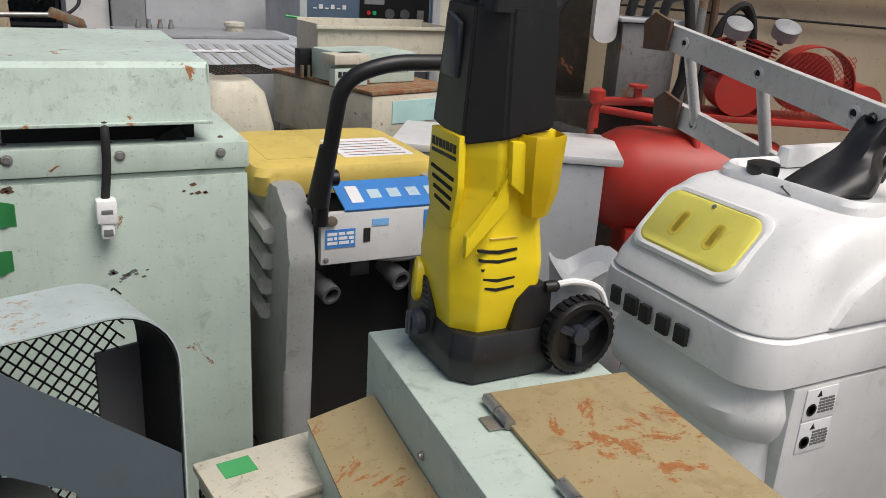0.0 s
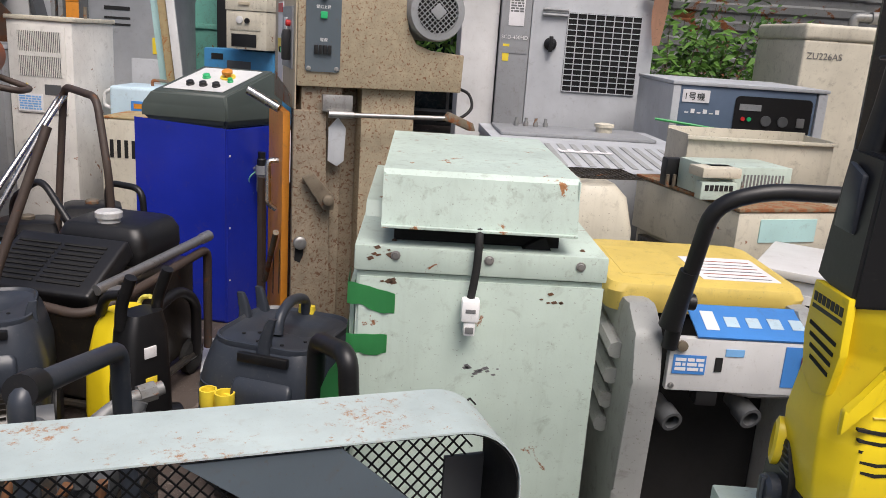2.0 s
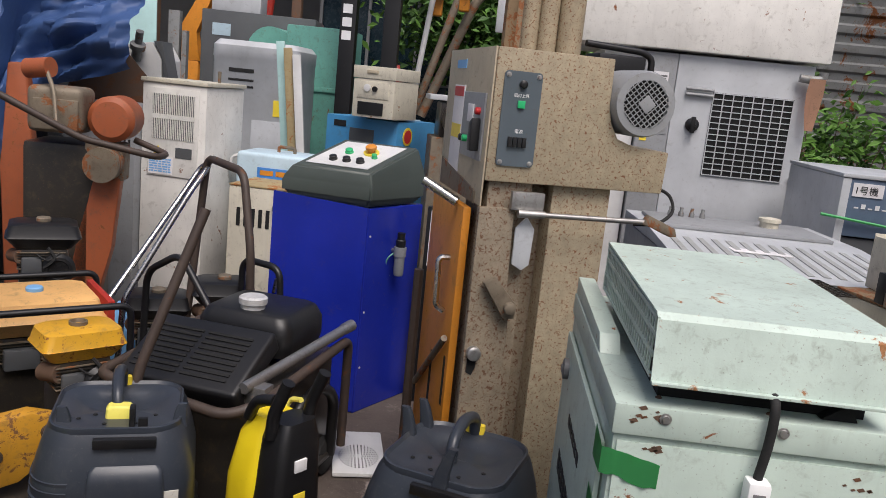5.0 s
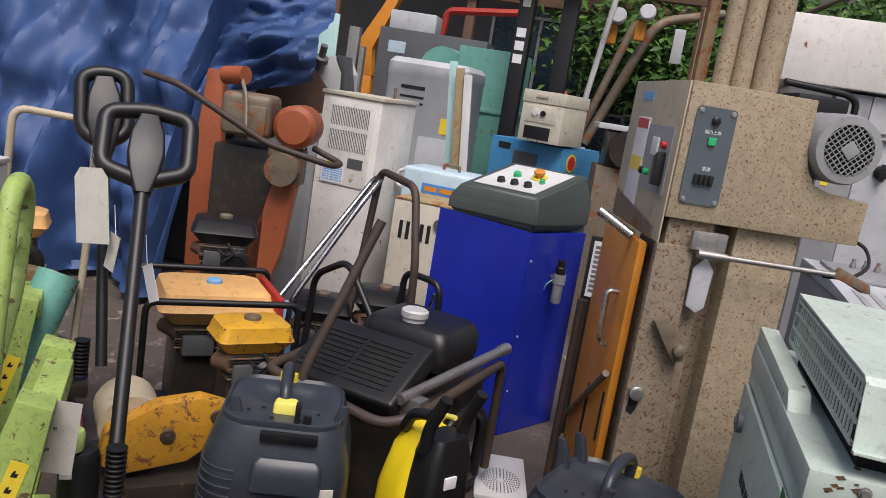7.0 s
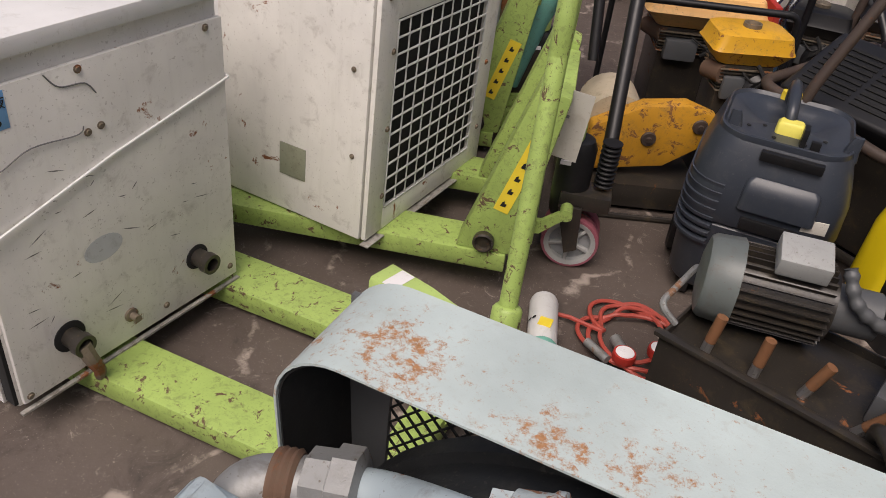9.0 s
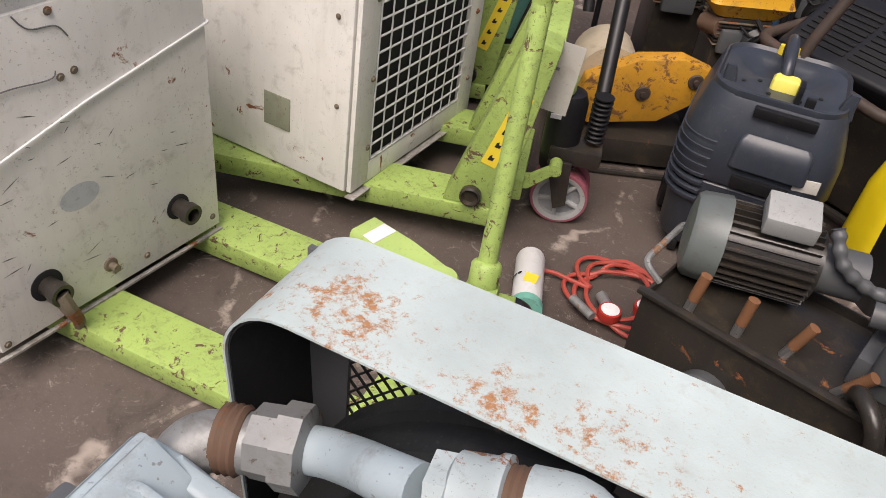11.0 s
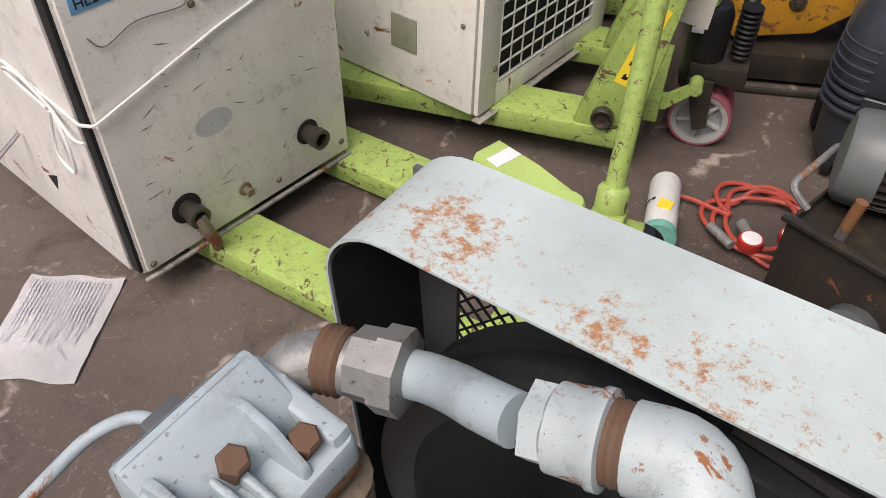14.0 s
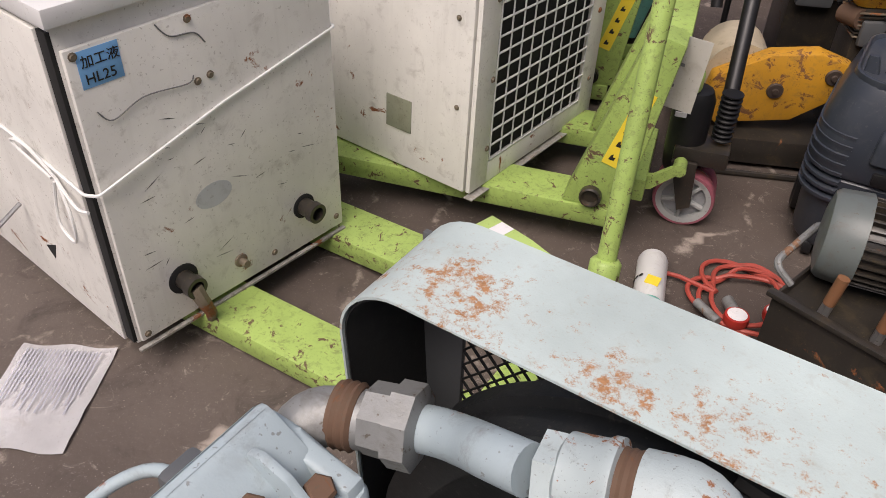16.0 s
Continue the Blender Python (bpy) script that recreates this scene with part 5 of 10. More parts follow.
    bm = bm_(); tube(bm, curve_pts([(0.05, -0.007, 0.66), (0.08, -0.008, 0.63), (0.16, -0.008, 0.655), (0.27, -0.008, 0.645), (0.29, -0.008, 0.66)], 6), 0.0016, 5, 0); part("wire", bm, INKGREY, m)
    bm = bm_(); tube(bm, curve_pts([(0.22, -0.0055, 0.80), (0.25, -0.006, 0.765), (0.31, -0.006, 0.755), (0.335, -0.006, 0.725)], 6), 0.0018, 5, 0); part("scratch_wire", bm, INKGREY, m)
    bolts(m, [(x, -0.004, z) for x, z in ((0.03, 0.79), (0.30, 0.79), (0.66, 0.79), (0.30, 0.64), (0.335, 0.645), (0.03, 0.03), (0.69, 0.05), (0.45, 0.05))], 0.007, material=BROWNSTEEL, h=0.006)
    bm = bm_(); tube(bm, [(-0.02, 0.42, 0.26), (-0.10, 0.44, 0.20)], 0.006, 6, 0); part("hook", bm, STEEL, m)
    bm = bm_(); prism(bm, [(0.30, 0.18), (0.33, 0.12), (0.36, 0.15)], -0.0115, -0.0095, "x"); part("torn_hole", bm, VOID, m)
    for i in range(16):
        bm = bm_(); y = 0.25 + i * 0.03
        box(bm, 0.12, 0.52, y, y + 0.010, H_ + 0.0445, H_ + 0.0465, 0); part("vent_slot", bm, VOID, m)
    bm = bm_(); lathe(bm, [(0.016, 0), (0.016, 0.014), (0.010, 0.018), (0.010, 0.05)], 8, axis_m((0.06, 0.06, H_ + 0.045), (0, 0, 1))); part("brass_fitting", bm, RUSTPIPE, m)
    # scuffs
    rnd = random.Random(8)
    for i in range(22):
        x, z, a, s = rnd.uniform(0.08, W_ - 0.08), rnd.uniform(0.08, 0.6), rnd.uniform(-0.5, 0.9), rnd.uniform(0.008, 0.03)
        bm = bm_(); d = Vector((math.cos(a), 0, math.sin(a))); c = Vector((x, -0.0043, z)); nrm = Vector((-math.sin(a), 0, math.cos(a))) * 0.0016
        vs = [bm.verts.new(q) for q in (c - d * s, c + nrm, c + d * s, c - nrm)]; bm.faces.new(vs); bmesh.ops.solidify(bm, geom=bm.faces[:], thickness=0.0006)
        part("scuff", bm, INKGREY, m)


chiller_one()


def chiller_two():
    m = thing("chiller_cabinet", -2.035, 1.445, 0.172, 104, "off-white refrigeration cabinet with a wire grille, sitting askew on lime forks", "chiller", ry=2)
    W_, D, H_ = 0.77, 0.56, 0.89
    bm = bm_(); box(bm, 0.0, W_, 0.008, D, 0, H_ - 0.03, 0.006); part("body", bm, OFFWHITE, m)
    # front with a large opening and wire grid
    bm = bm_(); ow = (0.100, 0.672, 0.075, 0.690)
    for (a, b, c, d) in ((0.008, ow[0], 0.0, H_ - 0.07), (ow[1], W_ - 0.006, 0.0, H_ - 0.07), (ow[0], ow[1], 0.0, ow[2]), (ow[0], ow[1], ow[3], H_ - 0.07)):
        box(bm, a, b, -0.012, 0.004, c, d, 0.002)
    part("front_frame", bm, OFFWHITE, m)
    # flat near-black sheet: the shade between the grille bars is in its colour
    bm = bm_(); box(bm, ow[0], ow[1], 0.0045, 0.007, ow[2], ow[3], 0.0); part("condenser", bm, VOID, m, "condenser sheet with the shade behind the grille painted near-black")
    bm = bm_(); bars(bm, ow[0] + 0.006, ow[1] - 0.006, ow[2] + 0.006, ow[3] - 0.006, 10, 13, 0.0038, -0.011, 0.004); part("wire_grille", bm, WHITE, m, "white wire grille")
    bm = bm_(); box(bm, -0.008, W_ + 0.006, -0.016, D + 0.008, H_ - 0.028, H_ + 0.012, 0.005); part("lid", bm, WHITE, m)
    for i in range(9):
        bm = bm_()
        y = 0.10 + i * 0.042
        for j in range(34):
            x = 0.14 + j * 0.0155
            box(bm, x, x + 0.006, y, y + 0.026, H_ + 0.0115, H_ + 0.0132, 0)
        tagged(part("vent_row", bm, DARKRUST, m, "row of rusty vent slots"), kind="stuff")
    bm = bm_(); lathe(bm, [(0.014, 0), (0.014, 0.006), (0.006, 0.008), (0.006, 0.022)], 10, axis_m((0.07, 0.05, H_ + 0.012), (0, 0, 1)))
    tube(bm, [Vector((0.07 + 0.019 * math.cos(a), 0.05, H_ + 0.045 + 0.019 * math.sin(a))) for a in (2 * math.pi * q / 18 for q in range(18))], 0.0055, 8, 0, closed=True); part("eye_bolt", bm, STEEL, m, "steel lifting eye")
    bm = bm_(); box(bm, -0.006, W_, -0.032, 0.0, -0.014, -0.010, 0.001); part("bent_flange", bm, FLANGE, m, "bent flange under the grille")
    bm = bm_(); box(bm, -0.0035, 0.0, 0.22, 0.32, 0.13, 0.24, 0.0005); part("rating_plate", bm, PLATEGREEN, m, "grimy grey-green rating plate")
    bolts(m, [(0.05, -0.012, 0.76), (0.085, -0.012, 0.60), (0.085, -0.012, 0.36), (0.085, -0.012, 0.13), (0.72, -0.012, 0.65), (0.72, -0.012, 0.40), (0.72, -0.012, 0.15), (0.34, -0.012, 0.80), (0.56, -0.012, 0.80), (0.72, -0.012, 0.80)], 0.007, material=BROWNSTEEL)
    bolts(m, [(0, 0.03, 0.76), (0, 0.06, 0.55), (0, 0.05, 0.28), (0, 0.50, 0.76)], 0.006, (-1, 0, 0), BROWNSTEEL)


chiller_two()


def chiller_three():
    m = thing("chiller_cabinet", -2.26, 1.98, 0.12, 110, "white condensing unit with a round fan guard on its top", "chiller")
    bm = bm_(); box(bm, 0, 0.78, 0.06, 0.62, 0, 1.06, 0.008); part("body", bm, WHITE, m)
    bm = bm_(); box(bm, -0.004, 0.784, 0.055, 0.625, 1.062, 1.085, 0.006); part("top_plate", bm, WHITE, m)
    c = (0.42, 0.34, 1.085)
    for i in range(8):
        r = 0.05 + i * 0.027
        bm = bm_()
        tube(bm, [Vector((c[0] + r * math.cos(a), c[1] + r * math.sin(a), 1.10 - 0.008 * (i / 7) ** 2)) for a in (2 * math.pi * q / 40 for q in range(40))], 0.0035, 5, 0, closed=True)
        part("guard_ring", bm, WHITE, m)
    for i in range(8):
        a = math.pi / 4 * i
        bm = bm_()
        rod(bm, (c[0] + 0.03 * math.cos(a), c[1] + 0.03 * math.sin(a), 1.095), (c[0] + 0.245 * math.cos(a), c[1] + 0.245 * math.sin(a), 1.089), 0.003, n=5)
        part("guard_spoke", bm, WHITE, m)
    bm = bm_(); lathe(bm, [(0.01, 0.0), (0.235, 0.0), (0.235, 0.002), (0.01, 0.002)], 36, Matrix.Translation((c[0], c[1], 1.086))); part("fan_opening", bm, DARKGREY, m)
    for (x, y) in ((0.06, 0.09), (0.06, 0.58)):
        bm = bm_(); box(bm, x - 0.03, x + 0.03, y - 0.012, y - 0.006, 1.085, 1.14, 0.002); box(bm, x - 0.03, x + 0.03, y - 0.03, y + 0.0, 1.085, 1.089, 0.001); part("lifting_lug", bm, STEEL, m)
    m2 = thing("chiller_cabinet", -2.40, 1.86, 0.12, 110, "lower white cabinet beside the condensing unit", "chiller")
    bm = bm_(); box(bm, -0.10, 0.05, 0.06, 1.0, 0, 0.96, 0.008); part("body", bm, WHITE, m2)
    bm = bm_(); prism(bm, [(0.10, 0.88), (0.15, 0.88), (0.125, 0.93)], -0.103, -0.101, "x"); part("warning_sign", bm, STICKER_Y, m2, "yellow warning triangle")


chiller_three()


# ---------------------------------------------------------------- pallet trucks
def fork(bm, x0, x1, y, w=0.165, z=0.09):
    prism(bm, [(x0, 0.035), (x0 + 0.10, 0.02), (x1, 0.03), (x1, z), (x0 + 0.06, z), (x0, z - 0.025)], y - w / 2, y + w / 2, "y", 0.006)


def caster(m, x, y, r=0.1, w=0.05, name="steer_wheel", tread=None):
    bm = bm_(); lathe(bm, [(0.004, -w * 0.05), (r * 0.86, -w * 0.05), (r * 0.88, -w / 2), (r * 0.97, -w / 2), (r, -w / 2 + 0.008), (r, w / 2 - 0.008), (r * 0.97, w / 2), (r * 0.88, w / 2), (r * 0.86, w * 0.05), (0.004, w * 0.05)], 36, axis_m((x, y, r), (0, 1, 0))); wl = part(name, bm, tread or PINK, m, "worn magenta wheel")
    bm = bm_(); lathe(bm, [(0.004, -w * 0.08), (r * 0.70, -w * 0.08), (r * 0.72, -w / 2 + 0.003), (r * 0.885, -w / 2 - 0.001), (r * 0.885, w / 2 + 0.001), (r * 0.72, w / 2 - 0.003), (r * 0.70, w * 0.08), (0.004, w * 0.08)], 32, axis_m((x, y, r), (0, 1, 0))); part("wheel_rim", bm, MIDGREY, wl, "grey wheel rim")
    bm = bm_(); lathe(bm, [(0.012, -w * 0.12), (r * 0.71, -w * 0.12), (r * 0.71, w * 0.12), (0.012, w * 0.12)], 28, axis_m((x, y, r), (0, 1, 0))); part("wheel_disc", bm, GREY, wl)
    bm = bm_(); lathe(bm, [(0.010, -w / 2 - 0.010), (r * 0.20, -w / 2 - 0.008), (r * 0.28, -w / 2 + 0.004), (r * 0.30, -w * 0.12), (r * 0.30, w * 0.12), (r * 0.28, w / 2 - 0.004), (r * 0.20, w / 2 + 0.008), (0.010, w / 2 + 0.010)], 24, axis_m((x, y, r), (0, 1, 0))); part("wheel_hub", bm, MIDGREY, wl)
    for i in range(5):
        a = 2 * math.pi / 5 * i + 0.4
        bm = bm_(); box(bm, r * 0.26, r * 0.73, -w * 0.42, w * 0.42, -0.006, 0.006, 0.002, 1, m=Matrix.Translation((x, y, r)) @ Matrix.Rotation(a, 4, "Y")); part("wheel_spoke", bm, MIDGREY, wl)


def pump_unit(m, x, y, cover=True):
    bm = bm_(); lathe(bm, [(0.055, 0.20), (0.06, 0.22), (0.06, 0.36), (0.052, 0.40), (0.03, 0.42)], 20, Matrix.Translation((x, y, 0))); lathe(bm, [(0.03, 0.10), (0.045, 0.14), (0.05, 0.22)], 16, Matrix.Translation((x, y, 0)))
    for i in range(9):
        z = 0.25 + i * 0.018
        lathe(bm, [(0.024, z), (0.031, z + 0.006), (0.024, z + 0.012)], 14, Matrix.Translation((x + 0.085, y - 0.02, 0)))
    box(bm, x - 0.02, x + 0.13, y - 0.06, y + 0.04, 0.20, 0.25, 0.01)
    part("pump", bm, BLACK, m, "greasy black hydraulic pump")


def d_handle(m, base, top, mat, loop_w=0.19, loop_h=0.23, r=0.019, head=True, across=None):
    """Tow bar from base to top with a D-shaped grip."""
    b, t = Vector(base), Vector(top)
    d = (t - b).normalized()
    side = d.cross(Vector((1, 0, 0))).normalized()
    if abs(side.y) < 0.3:
        side = Vector((0, 1, 0))
    if across:
        side = m.matrix_world.to_3x3().inverted() @ Vector(across)
        side = (side - d * side.dot(d)).normalized()
    root = t - d * loop_h
    bm = bm_(); tube(bm, [b, root], r, 14, 0); bar = part("tow_bar", bm, mat, m)
    bm = bm_()
    tube(bm, [root, root + d * 0.05 + side * loop_w * 0.5, root + d * (loop_h * 0.92) + side * loop_w * 0.5, t, root + d * (loop_h * 0.92) - side * loop_w * 0.5, root + d * 0.05 - side * loop_w * 0.5, root], r * 1.3, 14, 0.045)
    part("grip", bm, mat, m)
    if head:
        bm = bm_(); ringset(bm, [[root + d * z + side * px + d.cross(side) * py for px, py in rrect(w, dd, 0.01, 0, 0, 3)] for z, w, dd in ((-0.05, 0.055, 0.055), (0.03, 0.105, 0.075), (0.10, 0.13, 0.08), (0.19, 0.12, 0.07), (0.27, 0.07, 0.05))]); part("grip_head", bm, BLACK, m, "black moulded grip head")
    return bar


def truck_near():
    # local x: from fork tips to the tow bar
    m = thing("pallet_truck", -2.13, 0.91, 0, 19.0, "chipped lime green hand pallet truck under a cabinet", "pallet truck", "pallet trucks")
    for y in (-0.235, 0.235):
        bm = bm_(); fork(bm, -0.55, 0.76, y); part("fork", bm, LIME, m, "paint-worn fork")
        bm = bm_(); lathe(bm, [(0.01, -0.04), (0.038, -0.04), (0.038, 0.04), (0.01, 0.04)], 16, axis_m((-0.40, y, 0.038), (0, 1, 0))); part("roller", bm, RUBBER, m)
    bm = bm_(); box(bm, 0.70, 0.80, -0.31, 0.31, 0.05, 0.13, 0.01); part("heel_frame", bm, LIME, m)
    inv = m.matrix_world.inverted()
    # cast cover: a flat arm that ends in a round boss
    a, c = inv @ Vector((-1.60, 1.15, 0.40)), inv @ Vector((-1.37, 1.16, 0.40))
    u = (c - a).normalized(); w = Vector((-u.y, u.x, 0))
    bm = bm_(); ringset(bm, [[a + u * p + w * q + Vector((0, 0, z)) for p, q in ((-0.03, -0.045 * k), (0.10, -0.050 * k), (0.235, -0.036 * k), (0.235, 0.036 * k), (0.10, 0.050 * k), (-0.03, 0.045 * k))] for z, k in ((-0.05, 1.0), (0.022, 1.0), (0.034, 0.84))]); cv = part("heel_cover", bm, LIME_CLEAN, m, "lime green cast cover")
    bm = bm_(); lathe(bm, [(0.040, -0.08), (0.040, 0.028), (0.034, 0.036), (0.0, 0.037)], 24, Matrix.Translation(c)); part("boss", bm, LIME_CLEAN, cv)
    bm = bm_(); ringset(bm, [[a + u * p + w * q + Vector((0, 0, z)) for p, q in ((0.005, -0.036), (0.045, -0.038), (0.045, 0.038), (0.005, 0.036))] for z in (0.0345, 0.0355)]); part("sticker", bm, PAPER, cv)
    bm = bm_(); rod(bm, a + Vector((0, 0, -0.06)), Vector((0.80, 0.0, 0.10)), 0.035, n=12); part("lift_link", bm, LIME, m)
    pump_unit(m, 0.97, 0.0)
    b, t = inv @ Vector((-1.226, 1.118, 0.47)), inv @ Vector((-1.395, 1.40, 1.43))
    d = (t - b).normalized()
    bm = bm_(); lathe(bm, [(0.030, 0.0), (0.033, 0.01), (0.033, 0.055), (0.028, 0.062), (0.022, 0.064)], 20, axis_m(b + d * 0.04, d)); sk = part("bar_socket", bm, LIME, m, "chipped lime collar")
    bm = bm_(); box(bm, -0.036, 0.036, -0.036, 0.036, -0.06, 0.05, 0.008, m=axis_m(b, d)); box(bm, -0.075, -0.035, -0.03, 0.03, -0.04, 0.03, 0.006, m=axis_m(b, d)); part("socket_block", bm, LIME, sk)
    bm = bm_(); tube(bm, [b, b.lerp(t, 0.64)], 0.0205, 16, 0); bar = part("tow_bar", bm, LIME, m, "chipped lime tow bar")
    side = Vector((-0.20, 0.97, 0)); side -= d * side.dot(d); side.normalize()
    r0 = b.lerp(t, 0.62)
    bm = bm_(); tube(bm, [r0, r0 + d * 0.06 - side * 0.02, t - d * 0.05 - side * 0.02, t + side * 0.05, t - d * 0.03 + side * 0.13, r0 + d * 0.16 + side * 0.12, r0 + d * 0.03 + side * 0.02], 0.021, 14, 0.05); part("grip", bm, LIME, m, "chipped lime grip loop")
    bm = bm_(); tube(bm, [r0 + d * 0.05, t - d * 0.16 + side * 0.03, t - d * 0.12 + side * 0.10], 0.010, 8, 0.03); part("release_lever", bm, LIME_CLEAN, m)
    for y in (-0.06, 0.06):
        caster(m, 0.99, y, 0.09, 0.045)


truck_near()


def decal_truck(x, y, rz, zt, label):
    """Pallet truck with raised forks, box-section risers and printed decals; origin at the heel of the near fork."""
    m = thing("pallet_truck", x, y, 0, rz, label, "pallet truck", "pallet trucks")
    for y0 in (0.08, 0.54):
        bm = bm_(); prism(bm, [(-1.22, zt - 0.055), (-1.12, zt - 0.07), (0.0, zt - 0.065), (0.0, zt), (-1.17, zt), (-1.22, zt - 0.02)], y0 - 0.08, y0 + 0.08, "y", 0.006); fk = part("fork", bm, LIME, m, "paint-worn fork")
        bm = bm_(); lathe(bm, [(0.01, -0.05), (0.04, -0.05), (0.04, 0.05), (0.01, 0.05)], 16, axis_m((-1.06, y0, 0.040), (0, 1, 0))); part("roller", bm, RUBBER, fk)
        bm = bm_(); box(bm, -1.08, -1.00, y0 - 0.055, y0 + 0.055, 0.03, zt - 0.062, 0.004); part("roller_bracket", bm, LIME, fk)
        # riser: a tapering box that leans against the pump end
        bm = bm_(); prism(bm, [(-0.165, zt + 0.001), (0.02, zt + 0.001), (0.11, 0.72), (0.015, 0.745)], y0 - 0.072, y0 + 0.03, "y", 0.008); rs = part("riser", bm, LIME, m, "sloping lime riser box")
        d = Vector((0.18, 0, 0.58)).normalized(); e = Vector((0.95, 0, -0.31))
        p0 = Vector((-0.062, y0 - 0.0735, zt + 0.165)) 
        bm = bm_(); ringset(bm, [[p0 + d * a + e * b + Vector((0, k, 0)) for a, b in ((0, 0), (0.26, 0), (0.26, 0.048), (0, 0.048))] for k in (0.001, -0.0006)]); dc = part("decal", bm, STICKER_Y, rs, "yellow warning decal")
        for k in range(5):
            bm = bm_(); o = p0 + d * (0.018 + k * 0.049) + e * 0.010
            ringset(bm, [[o + d * a + e * b + Vector((0, q, 0)) for a, b in ((0, 0.004), (0.016, 0.006), (0.022, 0.012), (0.012, 0.014), (0.014, 0.022), (0.002, 0.020))] for q in (-0.0008, -0.0014)]); part("decal_print", bm, INK, dc)
        bm = bm_(); lathe(bm, [(0.028, 0), (0.034, 0.006), (0.034, 0.026), (0.028, 0.030), (0.022, 0.016), (0.001, 0.016)], 20, axis_m((-0.076, y0 - 0.072, zt + 0.045), (0, -1, 0))); part("pivot", bm, OILY, rs, "greasy pivot bush")
    bm = bm_(); box(bm, -0.015, 0.075, 0.115, 0.465, zt - 0.02, zt + 0.06, 0.008); part("cross_beam", bm, LIME, m)
    bm = bm_(); box(bm, 0.03, 0.115, 0.115, 0.465, 0.62, 0.70, 0.01); part("top_beam", bm, LIME, m)
    # pump, its cap, and the wheel fork
    px, py = 0.165, 0.30
    bm = bm_(); lathe(bm, [(0.04, 0.16), (0.058, 0.20), (0.062, 0.26), (0.062, 0.44), (0.050, 0.47), (0.03, 0.48)], 22, Matrix.Translation((px, py, 0))); pu = part("pump", bm, BLACK, m, "greasy black hydraulic pump")
    bm = bm_(); box(bm, px - 0.03, px + 0.14, py - 0.07, py + 0.05, 0.24, 0.30, 0.012); part("pump_block", bm, OILY, pu)
    bm = bm_(); lathe(bm, [q for i in range(10) for q in ((0.022, 0.31 + i * 0.017), (0.033, 0.316 + i * 0.017), (0.033, 0.320 + i * 0.017))], 16, Matrix.Translation((px + 0.105, py, 0)))
    part("spring", bm, BLACK, pu, "black coil spring")
    bm = bm_(); lathe(bm, [(0.030, 0.48), (0.033, 0.49), (0.033, 0.535), (0.028, 0.545)], 18, Matrix.Translation((px - 0.02, py - 0.03, 0))); part("pump_cap", bm, LIME_CLEAN, pu, "lime green cap")
    bm = bm_(); box(bm, px - 0.05, px - 0.015, py - 0.068, py - 0.062, 0.40, 0.415, 0.0); part("pump_label", bm, PAPER, pu)
    for sy in (-0.085, 0.085):
        bm = bm_(); prism(bm, [(px - 0.03, 0.26), (px + 0.05, 0.26), (px + 0.06, 0.10), (px + 0.02, 0.08)], py + sy - 0.008, py + sy + 0.008, "y", 0.003); part("wheel_fork", bm, OILY, pu)
    for sy in (-0.03, 0.045):
        caster(m, 0.20, py + sy, 0.1, 0.052)
    bm = bm_(); ringset(bm, [[Vector((px2, y2, z2 + h)) for h, y2 in ((-hh, 0.150), (hh, 0.150), (hh, 0.172), (-hh, 0.172))] for px2, z2, hh in ((0.03, 0.19, 0.026), (0.09, 0.20, 0.024), (0.13, 0.235, 0.020), (0.165, 0.262, 0.016))]); ar = part("link_arm", bm, LIME, m, "lime link arm")
    bm = bm_(); rod(bm, (0.165, 0.145, 0.262), (0.165, 0.20, 0.262), 0.021, n=18); part("link_pin", bm, LIME, ar)
    return m


def truck_decal():
    m = decal_truck(-1.695, 1.756, 33, 0.165, "lime green hand pallet truck with yellow warning decals")
    inv = m.matrix_world.inverted()
    d_handle(m, inv @ Vector((-1.66, 2.19, 0.45)), inv @ Vector((-2.05, 2.787, 1.47)), BLACK, 0.30, 0.30, 0.024, across=(0.83, 0.56, 0))
    # card hung on the tow bar
    mm = Matrix.Translation((0.10, 0.115, 0.605)) @ Euler((radians(4), radians(5), radians(-8))).to_matrix().to_4x4()
    bm = bm_(); box(bm, -0.068, 0.068, -0.0008, 0.0008, -0.125, 0.105, 0.0, m=mm); cd = part("hang_card", bm, TAGPAPER, m, "stained cardboard tag")
    rnd = random.Random(14)
    for i in range(7):
        bm = bm_(); x, z = rnd.uniform(-0.05, 0.04), rnd.uniform(-0.10, 0.07)
        box(bm, x, x + rnd.uniform(0.008, 0.03), -0.0016, -0.0009, z, z + rnd.uniform(0.006, 0.012), 0, m=mm); part("card_writing", bm, INKGREY, cd)


truck_decal()


